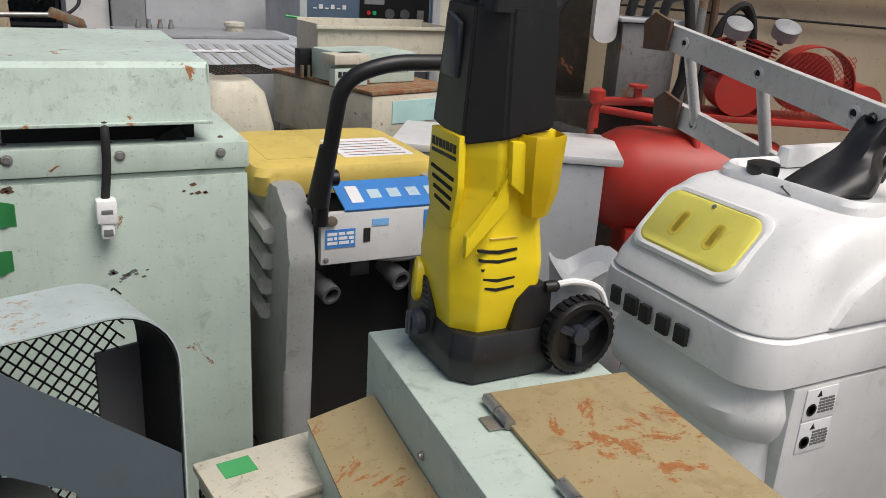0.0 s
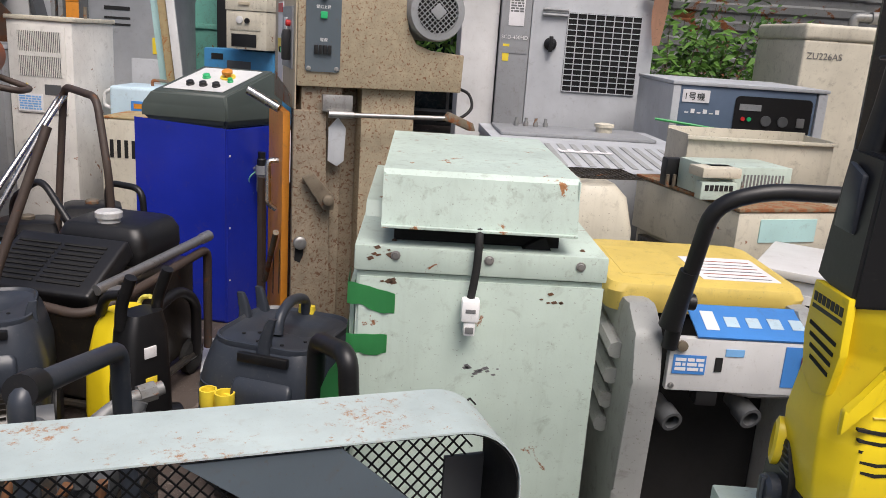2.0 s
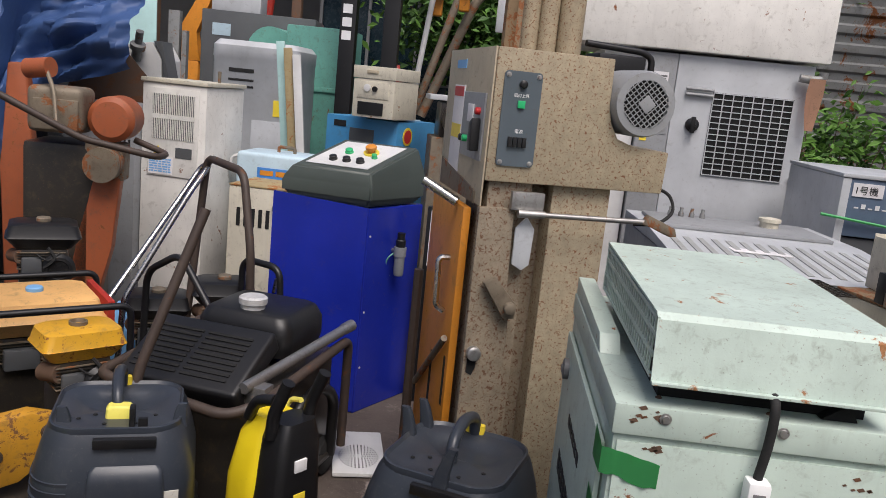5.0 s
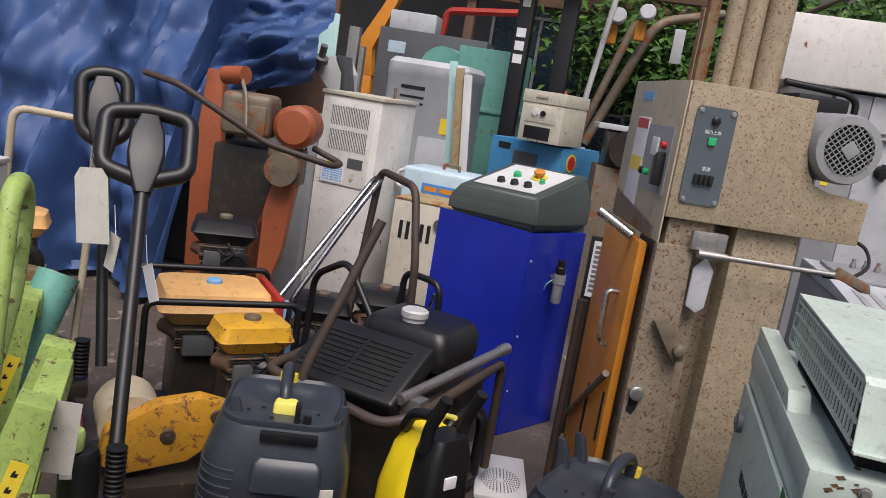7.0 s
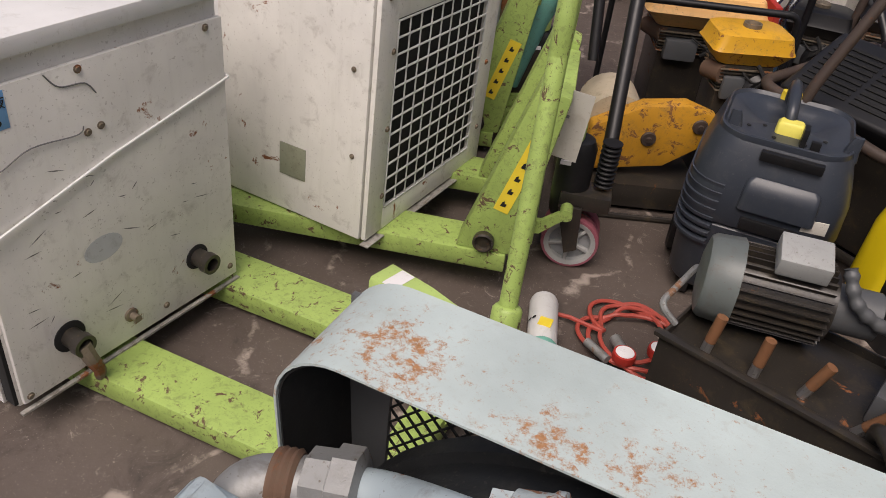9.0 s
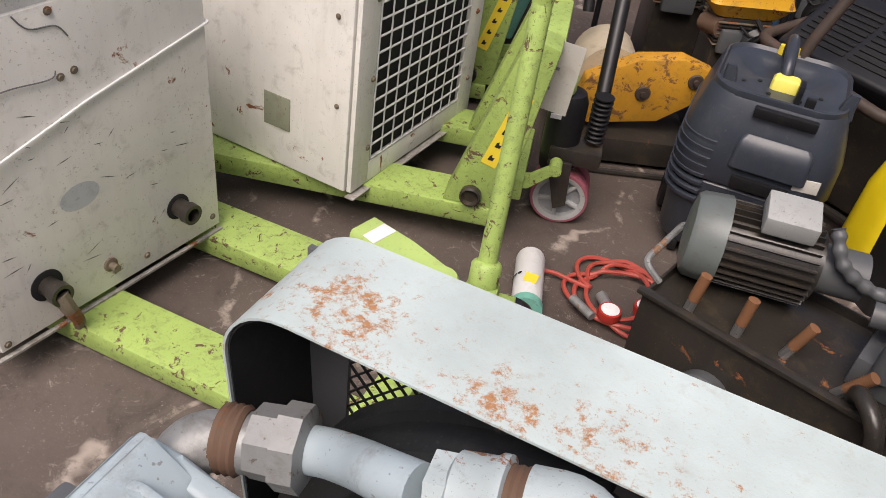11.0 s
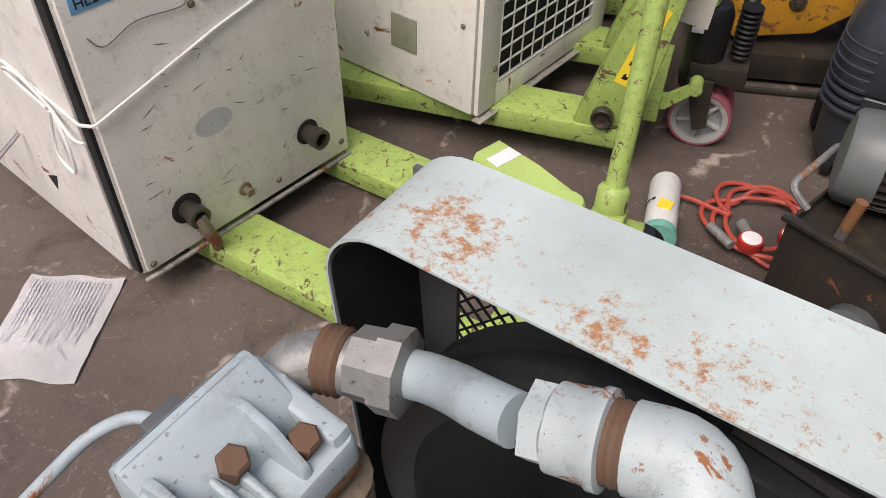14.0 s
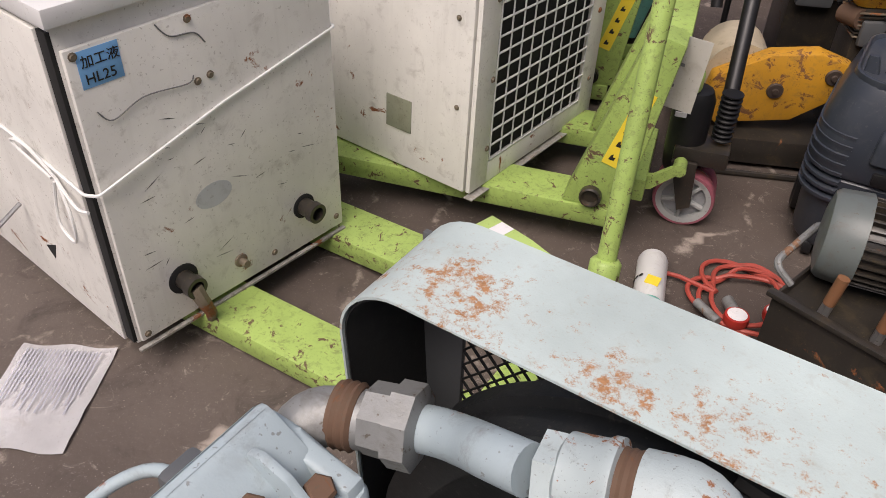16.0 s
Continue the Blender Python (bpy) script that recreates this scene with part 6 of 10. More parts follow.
def truck_far():
    m = decal_truck(-2.36, 2.47, 38, 0.10, "lime green pallet truck with a black tow bar and card tag")
    inv = m.matrix_world.inverted()
    d_handle(m, inv @ Vector((-2.05, 2.62, 0.50)), inv @ Vector((-2.36, 2.92, 1.58)), BLACK, 0.17, 0.30, 0.021, across=(0.83, 0.56, 0))
    bm = bm_(); mm = Matrix.Translation(inv @ Vector((-2.10, 2.56, 1.13))) @ Euler((0, radians(-6), radians(-28))).to_matrix().to_4x4()
    ringset(bm, [[mm @ Vector(p) for p in ((-0.062, y, -0.15), (0.062, y, -0.15), (0.062, y, 0.09), (0.04, y, 0.125), (-0.04, y, 0.125), (-0.062, y, 0.09))] for y in (-0.0008, 0.0008)]); part("hang_card", bm, TAGPAPER, m, "large cardboard tag on wire")
    bm = bm_(); tube(bm, [mm @ Vector((0, 0, 0.11)), mm @ Vector((0.01, 0.0, 0.17)), mm @ Vector((-0.03, 0.05, 0.20))], 0.0014, 5, 0.01); part("tag_wire", bm, STEEL, m)


truck_far()


def floor_paper():
    m = thing("paper_sheet", -2.158, 0.156, 0.001, -42, "soaked white printed sheet lying on the concrete", "paper")
    bm = bm_()
    rows = []
    for i in range(9):
        rows.append([Vector((-0.176 + 0.352 * i / 8 + 0.004 * math.sin(j), -0.13 + 0.26 * j / 10, 0.007 + 0.005 * math.sin(i * 0.9 + j * 0.7) * math.sin(i * 1.7 - j * 0.4))) for j in range(11)])
    ringset(bm, rows, closed=False); bmesh.ops.solidify(bm, geom=bm.faces[:], thickness=0.0006); sh = part("sheet", bm, PAPER, m)
    rnd = random.Random(6)
    for i in range(20):
        bm = bm_(); y = -0.105 + i * 0.0105
        box(bm, -0.15, -0.15 + rnd.uniform(0.12, 0.24), y, y + 0.0035, 0.0150, 0.0153, 0); part("print_line", bm, PALEPRINT, sh)


floor_paper()

# ---------------------------------------------------------------- middle of the yard
def blue_cabinet():
    # corner towards the camera at the origin of the frame
    m = thing("control_cabinet", -0.712, 4.09, 0, 0, "glossy royal blue steel cabinet with a sloping control console on top", "control cabinet")
    # left face runs back to the left, right face back to the right
    lw, rw, H_ = 0.50, 0.46, 1.09
    L_ = Vector((-0.455, 0.10, 0)).normalized(); R_ = Vector((0.235, 0.40, 0)).normalized()
    a, b, c = L_ * lw, Vector((0, 0, 0)), R_ * rw
    d = a + c
    bm = bm_(); ringset(bm, [[Vector((p.x, p.y, z)) for p in (a, b, c, d)] for z in (0.0, H_)]); bmesh.ops.bevel(bm, geom=bm.edges[:], offset=0.004, segments=2, affect="EDGES"); body = part("body", bm, BLUE, m)
    # door skin on the left face, slightly proud and taller
    n = Vector((L_.y, -L_.x, 0)); n = -n if n.y > 0 else n
    bm = bm_(); ringset(bm, [[q + n * k for q in (Vector((0, 0, 0.015)) + L_ * 0.004, Vector((0, 0, 0.015)) + L_ * (lw + 0.03), Vector((0, 0, H_ + 0.03)) + L_ * (lw + 0.03), Vector((0, 0, H_ + 0.006)) + L_ * 0.004)] for k in (0.001, 0.012)]); part("door", bm, BLUE, m, "blue sheet door")
    bm = bm_(); p = L_ * (lw * 0.99) + n * 0.012
    rod(bm, p + Vector((0, 0, 0.58)), p + n * 0.02 + Vector((0.02, 0, 0.66)), 0.010, n=8); part("latch", bm, CHROME, m, "chrome latch lever")
    nr = Vector((R_.y, -R_.x, 0))
    for z in (0.25, 0.55, 0.95):
        bm = bm_(); q = R_ * 0.02 + nr * 0.001
        lathe(bm, [(0.006, 0), (0.006, 0.003)], 8, axis_m(q + Vector((0, 0, z)), nr)); part("screw", bm, WHITE, m)
    # console: dark green-grey wedge overhanging the cabinet
    ov = 0.0
    base = [a + L_ * ov + n * ov, b + n * ov + nr * ov, c + R_ * ov + nr * ov, d + L_ * ov + R_ * ov]
    ce = sum(base, Vector()) / 4
    cons = thing("control_console", -0.712, 4.09, H_ + 0.004, 0, "dark green-grey console with buttons and a yellow emergency stop", "control panel")
    low, mid, top = [], [], []
    for i, p in enumerate(base):
        back = i in (2, 3)
        low.append(Vector((p.x, p.y, 0.03)))
        q = ce + (p - ce) * 1.0
        mid.append(Vector((q.x, q.y, 0.10 if not back else 0.16)))
        q = ce + (p - ce) * 0.86
        top.append(Vector((q.x, q.y, 0.17 if not back else 0.30)))
    foot = [ce + (p - ce) * 0.9 for p in base]
    bm = bm_(); ringset(bm, [[Vector((p.x, p.y, 0.0)) for p in foot], [Vector((p.x, p.y, 0.03)) for p in foot], low, mid, top]); bmesh.ops.bevel(bm, geom=bm.edges[:], offset=0.010, segments=2, affect="EDGES"); part("console_body", bm, OLIVE, cons)
    # light keypad plate on the sloping top
    c0 = sum(top, Vector()) / 4
    nn = (top[1] - top[0]).cross(top[3] - top[0]).normalized(); nn = nn if nn.z > 0 else -nn
    plate = [c0 + (p - c0) * 0.80 + nn * 0.002 for p in top]
    bm = bm_(); ringset(bm, [[p + nn * k for p in plate] for k in (0, 0.003)]); kp = part("keypad", bm, WHITE, cons, "pale keypad plate")
    u, w = (top[1] - top[0]).normalized(), (top[3] - top[0]).normalized()

    def at(s, t):
        return plate[0].lerp(plate[1], s).lerp(plate[3].lerp(plate[2], s), t) + nn * 0.003
    for (s, t, mat, r) in ((0.30, 0.22, BLACK, 0.020), (0.52, 0.22, BLACK, 0.020), (0.74, 0.22, BLACK, 0.020), (0.34, 0.55, GREENBTN, 0.020), (0.82, 0.45, GREENBTN, 0.014)):
        bm = bm_(); lathe(bm, [(r * 1.15, 0), (r * 1.15, 0.006), (r, 0.008), (r, 0.020), (r * 0.8, 0.023)], 18, axis_m(at(s, t), nn)); part("push_button", bm, mat, cons)
    bm = bm_(); lathe(bm, [(0.042, 0), (0.042, 0.008)], 24, axis_m(at(0.66, 0.62), nn)); part("stop_collar", bm, STICKER_Y, cons)
    bm = bm_(); lathe(bm, [(0.018, 0.008), (0.018, 0.022), (0.030, 0.026), (0.030, 0.04), (0.022, 0.046)], 20, axis_m(at(0.66, 0.62), nn)); part("emergency_stop", bm, ORANGE, cons, "orange emergency stop knob")
    # air filter regulator on the right face
    bm = bm_(); q = R_ * 0.22 + nr * 0.05
    lathe(bm, [(0.022, 0.73), (0.027, 0.74), (0.027, 0.83), (0.033, 0.835), (0.033, 0.885)], 16, Matrix.Translation((q.x, q.y, 0))); fr = part("filter_bowl", bm, GREY, m, "air filter with a smoky bowl")
    bm = bm_(); lathe(bm, [(0.026, 0.885), (0.026, 0.92), (0.021, 0.925), (0.021, 0.96)], 14, Matrix.Translation((q.x, q.y, 0))); part("regulator_knob", bm, BLACK, fr)
    bm = bm_(); rod(bm, q + nr * -0.05 + Vector((0, 0, 0.86)), q + Vector((0, 0, 0.86)), 0.012, n=8); part("bracket", bm, STEEL, fr)
    bm = bm_(); tube(bm, curve_pts([q + Vector((-0.03, 0, 0.85)), q + Vector((-0.06, -0.02, 0.82)), q + Vector((-0.07, 0, 0.76)), q + Vector((-0.05, 0.02, 0.72))], 5), 0.004, 6, 0); part("air_line", bm, TEAL, fr)


blue_cabinet()


def press_machine():
    m = thing("cutting_machine", -0.140, 2.69, 0, 16, "tall rust-speckled beige cutting machine with an orange side door", "machine")
    # front to -y, left side to -x, depth along +y
    bm = bm_(); prism(bm, [(0, 1.445), (0.62, 1.445), (0.625, 1.585), (0.50, 1.585), (0.43, 1.61), (0.40, 1.66), (0.392, 1.72), (0.392, 1.868), (0, 1.868)], 0.0, 0.66, "y", 0.006); part("head", bm, SPECKLED, m, "rust-speckled beige head casting")
    bm = bm_(); box(bm, -0.006, 0.0, 0.01, 0.66, 1.36, 1.868, 0.002); part("side_sheet", bm, BEIGE, m)
    # control plate on the front of the head
    bm = bm_(); ringset(bm, [[Vector((x + 0.09, y, z + 1.648)) for x, z in rrect(0.125, 0.30, 0.012, 0, 0, 3)] for y in (0.0, -0.006)]); cp = part("switch_plate", bm, SLATE, m, "slate switch plate with a green button")
    bm = bm_(); box(bm, 0.078, 0.102, -0.014, -0.006, 1.683, 1.707, 0.002); part("green_button", bm, GREENBTN, cp)
    lettering("writing", "鋸刃上昇", 0.013, WHITEINK, cp, face(0.063, -0.0065, 1.718))
    bm = bm_(); lathe(bm, [(0.013, 0), (0.013, 0.010), (0.009, 0.013)], 14, axis_m((0.09, -0.006, 1.758), (0, -1, 0))); part("key_switch", bm, BLACK, cp)
    bm = bm_()
    for i in range(4):
        box(bm, 0.058 + i * 0.016, 0.071 + i * 0.016, -0.016, -0.006, 1.560, 1.592, 0.002)
    part("breaker", bm, BLACK, cp)
    lettering("writing", "電源", 0.014, WHITEINK, cp, face(0.078, -0.0065, 1.605))
    bolts(cp, [(0.04, -0.006, 1.785), (0.14, -0.006, 1.785), (0.04, -0.006, 1.51), (0.14, -0.006, 1.51)], 0.006)
    # motor with a lattice cowl
    c = (0.50, -0.02, 1.735)
    bm = bm_(); lathe(bm, [(0.078, 0.0), (0.078, -0.02), (0.102, -0.018), (0.108, 0.0), (0.108, 0.20), (0.095, 0.21)], 30, axis_m(c, (0, 1, 0)))
    mo = part("motor", bm, GREY, m, "grey electric motor")
    bm = bm_(); lathe(bm, [(0.001, -0.004), (0.0775, -0.004), (0.0775, 0.0), (0.001, 0.0)], 24, axis_m(c, (0, 1, 0))); part("fan_recess", bm, VOID, mo)
    bm = bm_()
    for i in range(-5, 6):
        h = math.sqrt(max(0.078 ** 2 - (i * 0.0145) ** 2, 0))
        for sgn in (1, -1):
            p, q = Vector((c[0] + i * 0.0145, c[1] - 0.021, c[2] - h)), Vector((c[0] + i * 0.0145, c[1] - 0.021, c[2] + h))
            if sgn < 0:
                p, q = Vector((c[0] - h, c[1] - 0.022, c[2] + i * 0.0145)), Vector((c[0] + h, c[1] - 0.022, c[2] + i * 0.0145))
            mm = Matrix.Translation(c) @ Matrix.Rotation(radians(45), 4, "Y") @ Matrix.Translation([-k for k in c])
            rod(bm, mm @ p, mm @ q, 0.0019, n=5)
    part("cowl_lattice", bm, GREY, mo)
    bm = bm_(); box(bm, c[0] - 0.022, c[0] + 0.022, c[1] - 0.027, c[1] - 0.022, c[2] - 0.022, c[2] + 0.022, 0.002, m=Matrix.Translation(c) @ Matrix.Rotation(radians(45), 4, "Y") @ Matrix.Translation([-k for k in c])); part("cowl_centre", bm, GREY, mo)
    # column below the head
    bm = bm_(); box(bm, 0.02, 0.17, 0.02, 0.30, 0.0, 1.445, 0.006); part("column_left", bm, STAINED, m, "oily stained guide column")
    bm = bm_(); box(bm, 0.245, 0.45, 0.03, 0.40, 0.0, 1.445, 0.006); part("column_right", bm, SPECKLED, m)
    bm = bm_(); box(bm, 0.17, 0.245, 0.12, 0.40, 0.0, 1.445, 0.002); part("column_back", bm, STAINED, m)
    bm = bm_(); prism(bm, [(-0.01, 0.0), (0.15, 0.0), (0.15, 0.55), (0.13, 0.60), (0.13, 1.02), (0.11, 1.06), (0.11, 1.36), (-0.01, 1.36)], -0.012, 0.02, "y", 0.004); sl = part("slide_plate", bm, STAINED, m, "worn slide plate")
    bm = bm_(); lathe(bm, [(0.024, 0), (0.024, 0.022), (0.018, 0.026), (0.008, 0.026)], 18, axis_m((0.02, -0.012, 0.87), (0, -1, 0))); part("guide_roller", bm, STEEL, sl)
    bm = bm_(); prism(bm, [(0.002, 0.80), (0.022, 0.79), (0.034, 0.82), (0.034, 0.86), (0.004, 0.86)], -0.014, -0.0121, "y"); part("slot", bm, VOID, sl)
    bm = bm_(); box(bm, 0.09, 0.20, -0.03, -0.005, 1.36, 1.42, 0.003); part("clamp_block", bm, STEEL, m, "bare steel clamp plate")
    bm = bm_(); prism(bm, [(0.115, 1.18), (0.15, 1.16), (0.175, 1.18), (0.18, 1.30), (0.15, 1.34), (0.115, 1.30)], -0.024, -0.012, "y", 0.004); part("bracket_plate", bm, GREYWHITE, m)
    bm = bm_(); rod(bm, (0.13, -0.045, 1.352), (0.58, -0.045, 1.352), 0.009, n=10); rod(bm, (0.11, -0.045, 1.352), (0.20, -0.045, 1.352), 0.013, n=10); part("guide_rod", bm, STEEL, m, "thin steel rod")
    bm = bm_(); prism(bm, [(0.54, 1.345), (0.56, 1.378), (0.66, 1.338), (0.67, 1.31), (0.64, 1.31), (0.58, 1.335)], -0.06, -0.03, "y", 0.005); part("lever", bm, BROWNSTEEL, m)
    bm = bm_(); tube(bm, curve_pts([(0.62, 0.05, 1.46), (0.66, 0.02, 1.44), (0.66, -0.02, 1.39), (0.60, -0.04, 1.35), (0.52, -0.03, 1.34)], 5), 0.006, 6, 0); part("cable", bm, RUBBER, m)
    bm = bm_(); prism(bm, [(0.02, 1.12), (0.06, 1.14), (0.14, 1.05), (0.14, 1.0), (0.10, 1.0)], -0.05, -0.02, "y", 0.006); lathe(bm, [(0.02, 0), (0.02, 0.02), (0.012, 0.024)], 14, axis_m((0.115, -0.05, 1.04), (0, -1, 0))); part("crank_arm", bm, BROWNSTEEL, m)
    # dark vertical recess line and base
    bm = bm_(); box(bm, -0.02, 0.50, -0.05, 0.66, 0.0, 0.10, 0.01); part("base", bm, BROWNSTEEL, m)
    # left side: orange door, control panel with labels
    bm = bm_(); box(bm, -0.035, -0.007, 0.10, 0.60, 0.05, 1.34, 0.005); od = part("side_door", bm, ORANGE, m, "orange steel side door")
    bm = bm_(); box(bm, -0.0365, -0.0345, 0.13, 0.155, 0.62, 0.80, 0.0); part("door_slot", bm, VOID, od); bm = bm_(); box(bm, -0.0365, -0.0345, 0.34, 0.37, 0.55, 0.75, 0.0); part("door_slot", bm, VOID, od)
    bm = bm_(); tube(bm, [(-0.035, 0.22, 1.14), (-0.075, 0.22, 1.14), (-0.075, 0.20, 0.97), (-0.045, 0.20, 0.95)], 0.011, 8, 0.02); part("door_handle", bm, CHROME, od, "bent steel door handle")
    bm = bm_(); rod(bm, (-0.055, 0.10, 0.88), (-0.05, 0.55, 0.55), 0.012, n=8); part("door_bar", bm, BROWNSTEEL, od)
    bm = bm_(); tube(bm, [(-0.06, 0.62, 0.05), (-0.06, 0.62, 1.0)], 0.02, 8, 0); part("side_post", bm, DARKRUST, m)
    bm = bm_(); rod(bm, (-0.04, 0.18, 1.345), (-0.15, 0.24, 1.405), 0.017, n=14); part("clamp_handle", bm, CHROME, m, "chrome clamp handle")
    bm = bm_(); box(bm, -0.014, -0.006, 0.05, 0.34, 1.50, 1.72, 0.003); pn = part("side_control", bm, GREY, m, "grey side control panel")
    bm = bm_(); box(bm, -0.010, -0.006, 0.36, 0.52, 1.42, 1.74, 0.001); part("notice", bm, PAPER, m, "white notice with red head")
    bm = bm_(); box(bm, -0.0115, -0.0095, 0.37, 0.51, 1.70, 1.735, 0); part("notice_head", bm, STICKER_R, m)
    bm = bm_(); box(bm, -0.0115, -0.0095, 0.37, 0.51, 1.55, 1.60, 0); part("notice_band", bm, STICKER_Y, m)
    bm = bm_(); box(bm, -0.019, -0.014, 0.18, 0.25, 1.62, 1.68, 0.001); part("meter", bm, PAPER, pn)
    for (y, z, mat) in ((0.10, 1.66, STICKER_R), (0.10, 1.60, GREENBTN), (0.15, 1.56, BLACK), (0.25, 1.56, GREENBTN), (0.30, 1.56, BLACK)):
        bm = bm_(); lathe(bm, [(0.012, 0), (0.012, 0.014), (0.009, 0.017)], 12, axis_m((-0.014, y, z), (-1, 0, 0))); part("push_button", bm, mat, pn)
    bm = bm_(); prism(bm, [(0.07, 1.53), (0.11, 1.53), (0.115, 1.62), (0.075, 1.64)], -0.045, -0.014, "x", 0.006); part("selector", bm, BLACK, pn)
    bm = bm_(); box(bm, -0.009, -0.006, 0.38, 0.52, 1.80, 1.83, 0); part("maker_plate", bm, STICKER_LB, m)
    bm = bm_(); prism(bm, [(0.08, 1.36), (0.62, 1.36), (0.62, 1.46), (0.08, 1.40)], -0.012, -0.006, "x"); part("hopper_edge", bm, BROWNSTEEL, m)
    # posts standing on top
    for (x, y, r, mat) in ((0.205, 0.36, 0.032, SPECKLED), (0.265, 0.34, 0.034, SPECKLED), (0.345, 0.33, 0.046, SPECKLED)):
        bm = bm_(); rod(bm, (x, y, 1.86), (x, y, 3.3), r, n=20); part("post", bm, mat, m, "tall round beige post")
    bm = bm_(); box(bm, 0.125, 0.165, 0.40, 0.44, 1.868, 3.3, 0.004); part("angle_post", bm, RUSTY, m, "rusted angle post")
    bm = bm_(); tube(bm, [(0.40, 0.30, 1.93), (0.62, 0.30, 1.92), (0.66, 0.30, 1.90), (0.66, 0.30, 1.78)], 0.012, 10, 0.02); box(bm, 0.44, 0.62, 0.26, 0.40, 1.80, 1.90, 0.01); part("solenoid", bm, BLACK, m)


press_machine()


def wet_vacuum(x, y, rz, cup, label, tilt=0):
    """Charcoal wet-and-dry vacuum with ribbed sides and a dished tray top."""
    m = thing("vacuum_cleaner", x, y, 0, rz, label, "vacuum cleaner", "black vacuum cleaners")
    m.scale = (1.13, 1.13, 1.13)
    # front looks to -y
    bm = bm_(); loft(bm, [(0.05, 0.37, 0.37, 0.09, 0, 0), (0.07, 0.39, 0.40, 0.10, 0, 0), (0.28, 0.41, 0.42, 0.10, 0, 0), (0.29, 0.395, 0.40, 0.10, 0, 0)], 6); part("tank", bm, CHARCOAL, m, "dark plastic tank")
    bm = bm_(); loft(bm, [(0.292, 0.415, 0.425, 0.10, 0, 0), (0.305, 0.43, 0.435, 0.10, 0, 0), (0.40, 0.425, 0.43, 0.10, 0, 0), (0.455, 0.40, 0.41, 0.09, 0, 0.003), (0.515, 0.365, 0.375, 0.085, 0, 0.006), (0.534, 0.345, 0.355, 0.08, 0, 0.006), (0.530, 0.335, 0.345, 0.08, 0, 0.006), (0.47, 0.32, 0.33, 0.08, 0, 0.006)], 6); hd = part("motor_head", bm, CHARCOAL, m, "charcoal motor head with a tray top")
    # tray: raised rim, flat front deck, deep bowl behind
    bm = bm_()
    rings = []
    for k, dz in ((0.93, -0.05), (1.0, -0.004), (0.985, 0.012), (0.955, 0.014), (0.92, 0.004), (0.86, 0.002), (0.79, 0.0), (0.72, 0.0), (0.64, 0.0), (0.56, 0.0), (0.47, 0.0), (0.38, 0.0), (0.28, 0.0), (0.18, 0.0), (0.08, 0.0)):
        ring = []
        for px, py in rrect(0.35 * k, 0.36 * k, 0.085 * k, 0, 0.006, 9):
            q = (px / 0.135) ** 2 + ((py - 0.075) / 0.085) ** 2
            ring.append(Vector((px, py, 0.533 + dz - (0.026 * min(1.0, 1.6 * (1 - q)) if k < 0.9 and q < 1 else 0.0))))
        rings.append(ring)
    ringset(bm, rings); part("tray", bm, CHARCOAL, hd, "dusty dished tray")
    for (px, py) in ((-0.10, -0.075), (-0.03, -0.115), (0.05, -0.115), (0.10, -0.06), (-0.06, -0.05)):
        bm = bm_(); lathe(bm, [(0.006, 0.5345), (0.006, 0.5365)], 10, Matrix.Translation((px, py, 0))); part("screw_hole", bm, VOID, hd)
    bm = bm_(); tube(bm, curve_pts([(-0.01, 0.175, 0.530), (-0.01, 0.155, 0.590), (-0.01, 0.06, 0.612), (-0.005, -0.02, 0.585), (0.0, -0.045, 0.535)], 6), 0.017, 12, 0); part("carry_handle", bm, CHARCOAL, m, "moulded carry handle")
    if cup == 1:
        bm = bm_(); loft(bm, [(0.533, 0.075, 0.046, 0.012, 0.005, -0.058), (0.560, 0.072, 0.044, 0.012, 0.005, -0.058), (0.568, 0.060, 0.034, 0.012, 0.005, -0.058)], 4); part("yellow_latch", bm, LEMON, m, "yellow latch")
        for a, b, c, d in ((0.035, 0.050, -0.135, -0.095), (0.060, 0.085, -0.165, -0.150)):
            bm = bm_(); box(bm, a, b, c, d, 0.530, 0.585 if a < 0.05 else 0.570, 0.003); part("clip", bm, BLACK, m)
    else:
        for (px, r) in ((-0.10, 0.026), (-0.045, 0.030)):
            bm = bm_(); lathe(bm, [(r * 0.9, 0), (r, 0.01), (r, 0.055), (r - 0.005, 0.055), (r - 0.006, 0.012), (0.0, 0.012)], 18, Matrix.Translation((px - 0.02, -0.245, 0.36))); part("cup_holder", bm, STICKER_Y, m, "yellow accessory cup")
        bm = bm_(); box(bm, -0.15, -0.03, -0.228, -0.212, 0.36, 0.40, 0.004); part("cup_bracket", bm, STICKER_Y, m)
    bm = bm_(); loft(bm, [(0.535, 0.06, 0.026, 0.01, -0.01, 0.180), (0.562, 0.055, 0.022, 0.008, -0.01, 0.180)], 3); part("rear_latch", bm, STICKER_Y, m, "small yellow latch")
    # cable horns standing on the tray edge
    for (px, py, h) in ((-0.135, -0.085, 0.060), (0.165, -0.085, 0.065)) if cup == 1 else ((-0.17, 0.06, 0.10), (-0.15, 0.14, 0.10), (0.02, -0.17, 0.12)):
        bm = bm_(); ringset(bm, [[Vector((px + qx + 0.03 * (z * 8) ** 2 * (1 if px > 0 else -1), py + qy, 0.515 + z)) for qx, qy in rrect(w, w * 0.7, 0.006, 0, 0, 3)] for z, w in ((0.0, 0.045), (h * 0.4, 0.036), (h * 0.8, 0.030), (h, 0.024))]); part("cable_horn", bm, CHARCOAL, m)
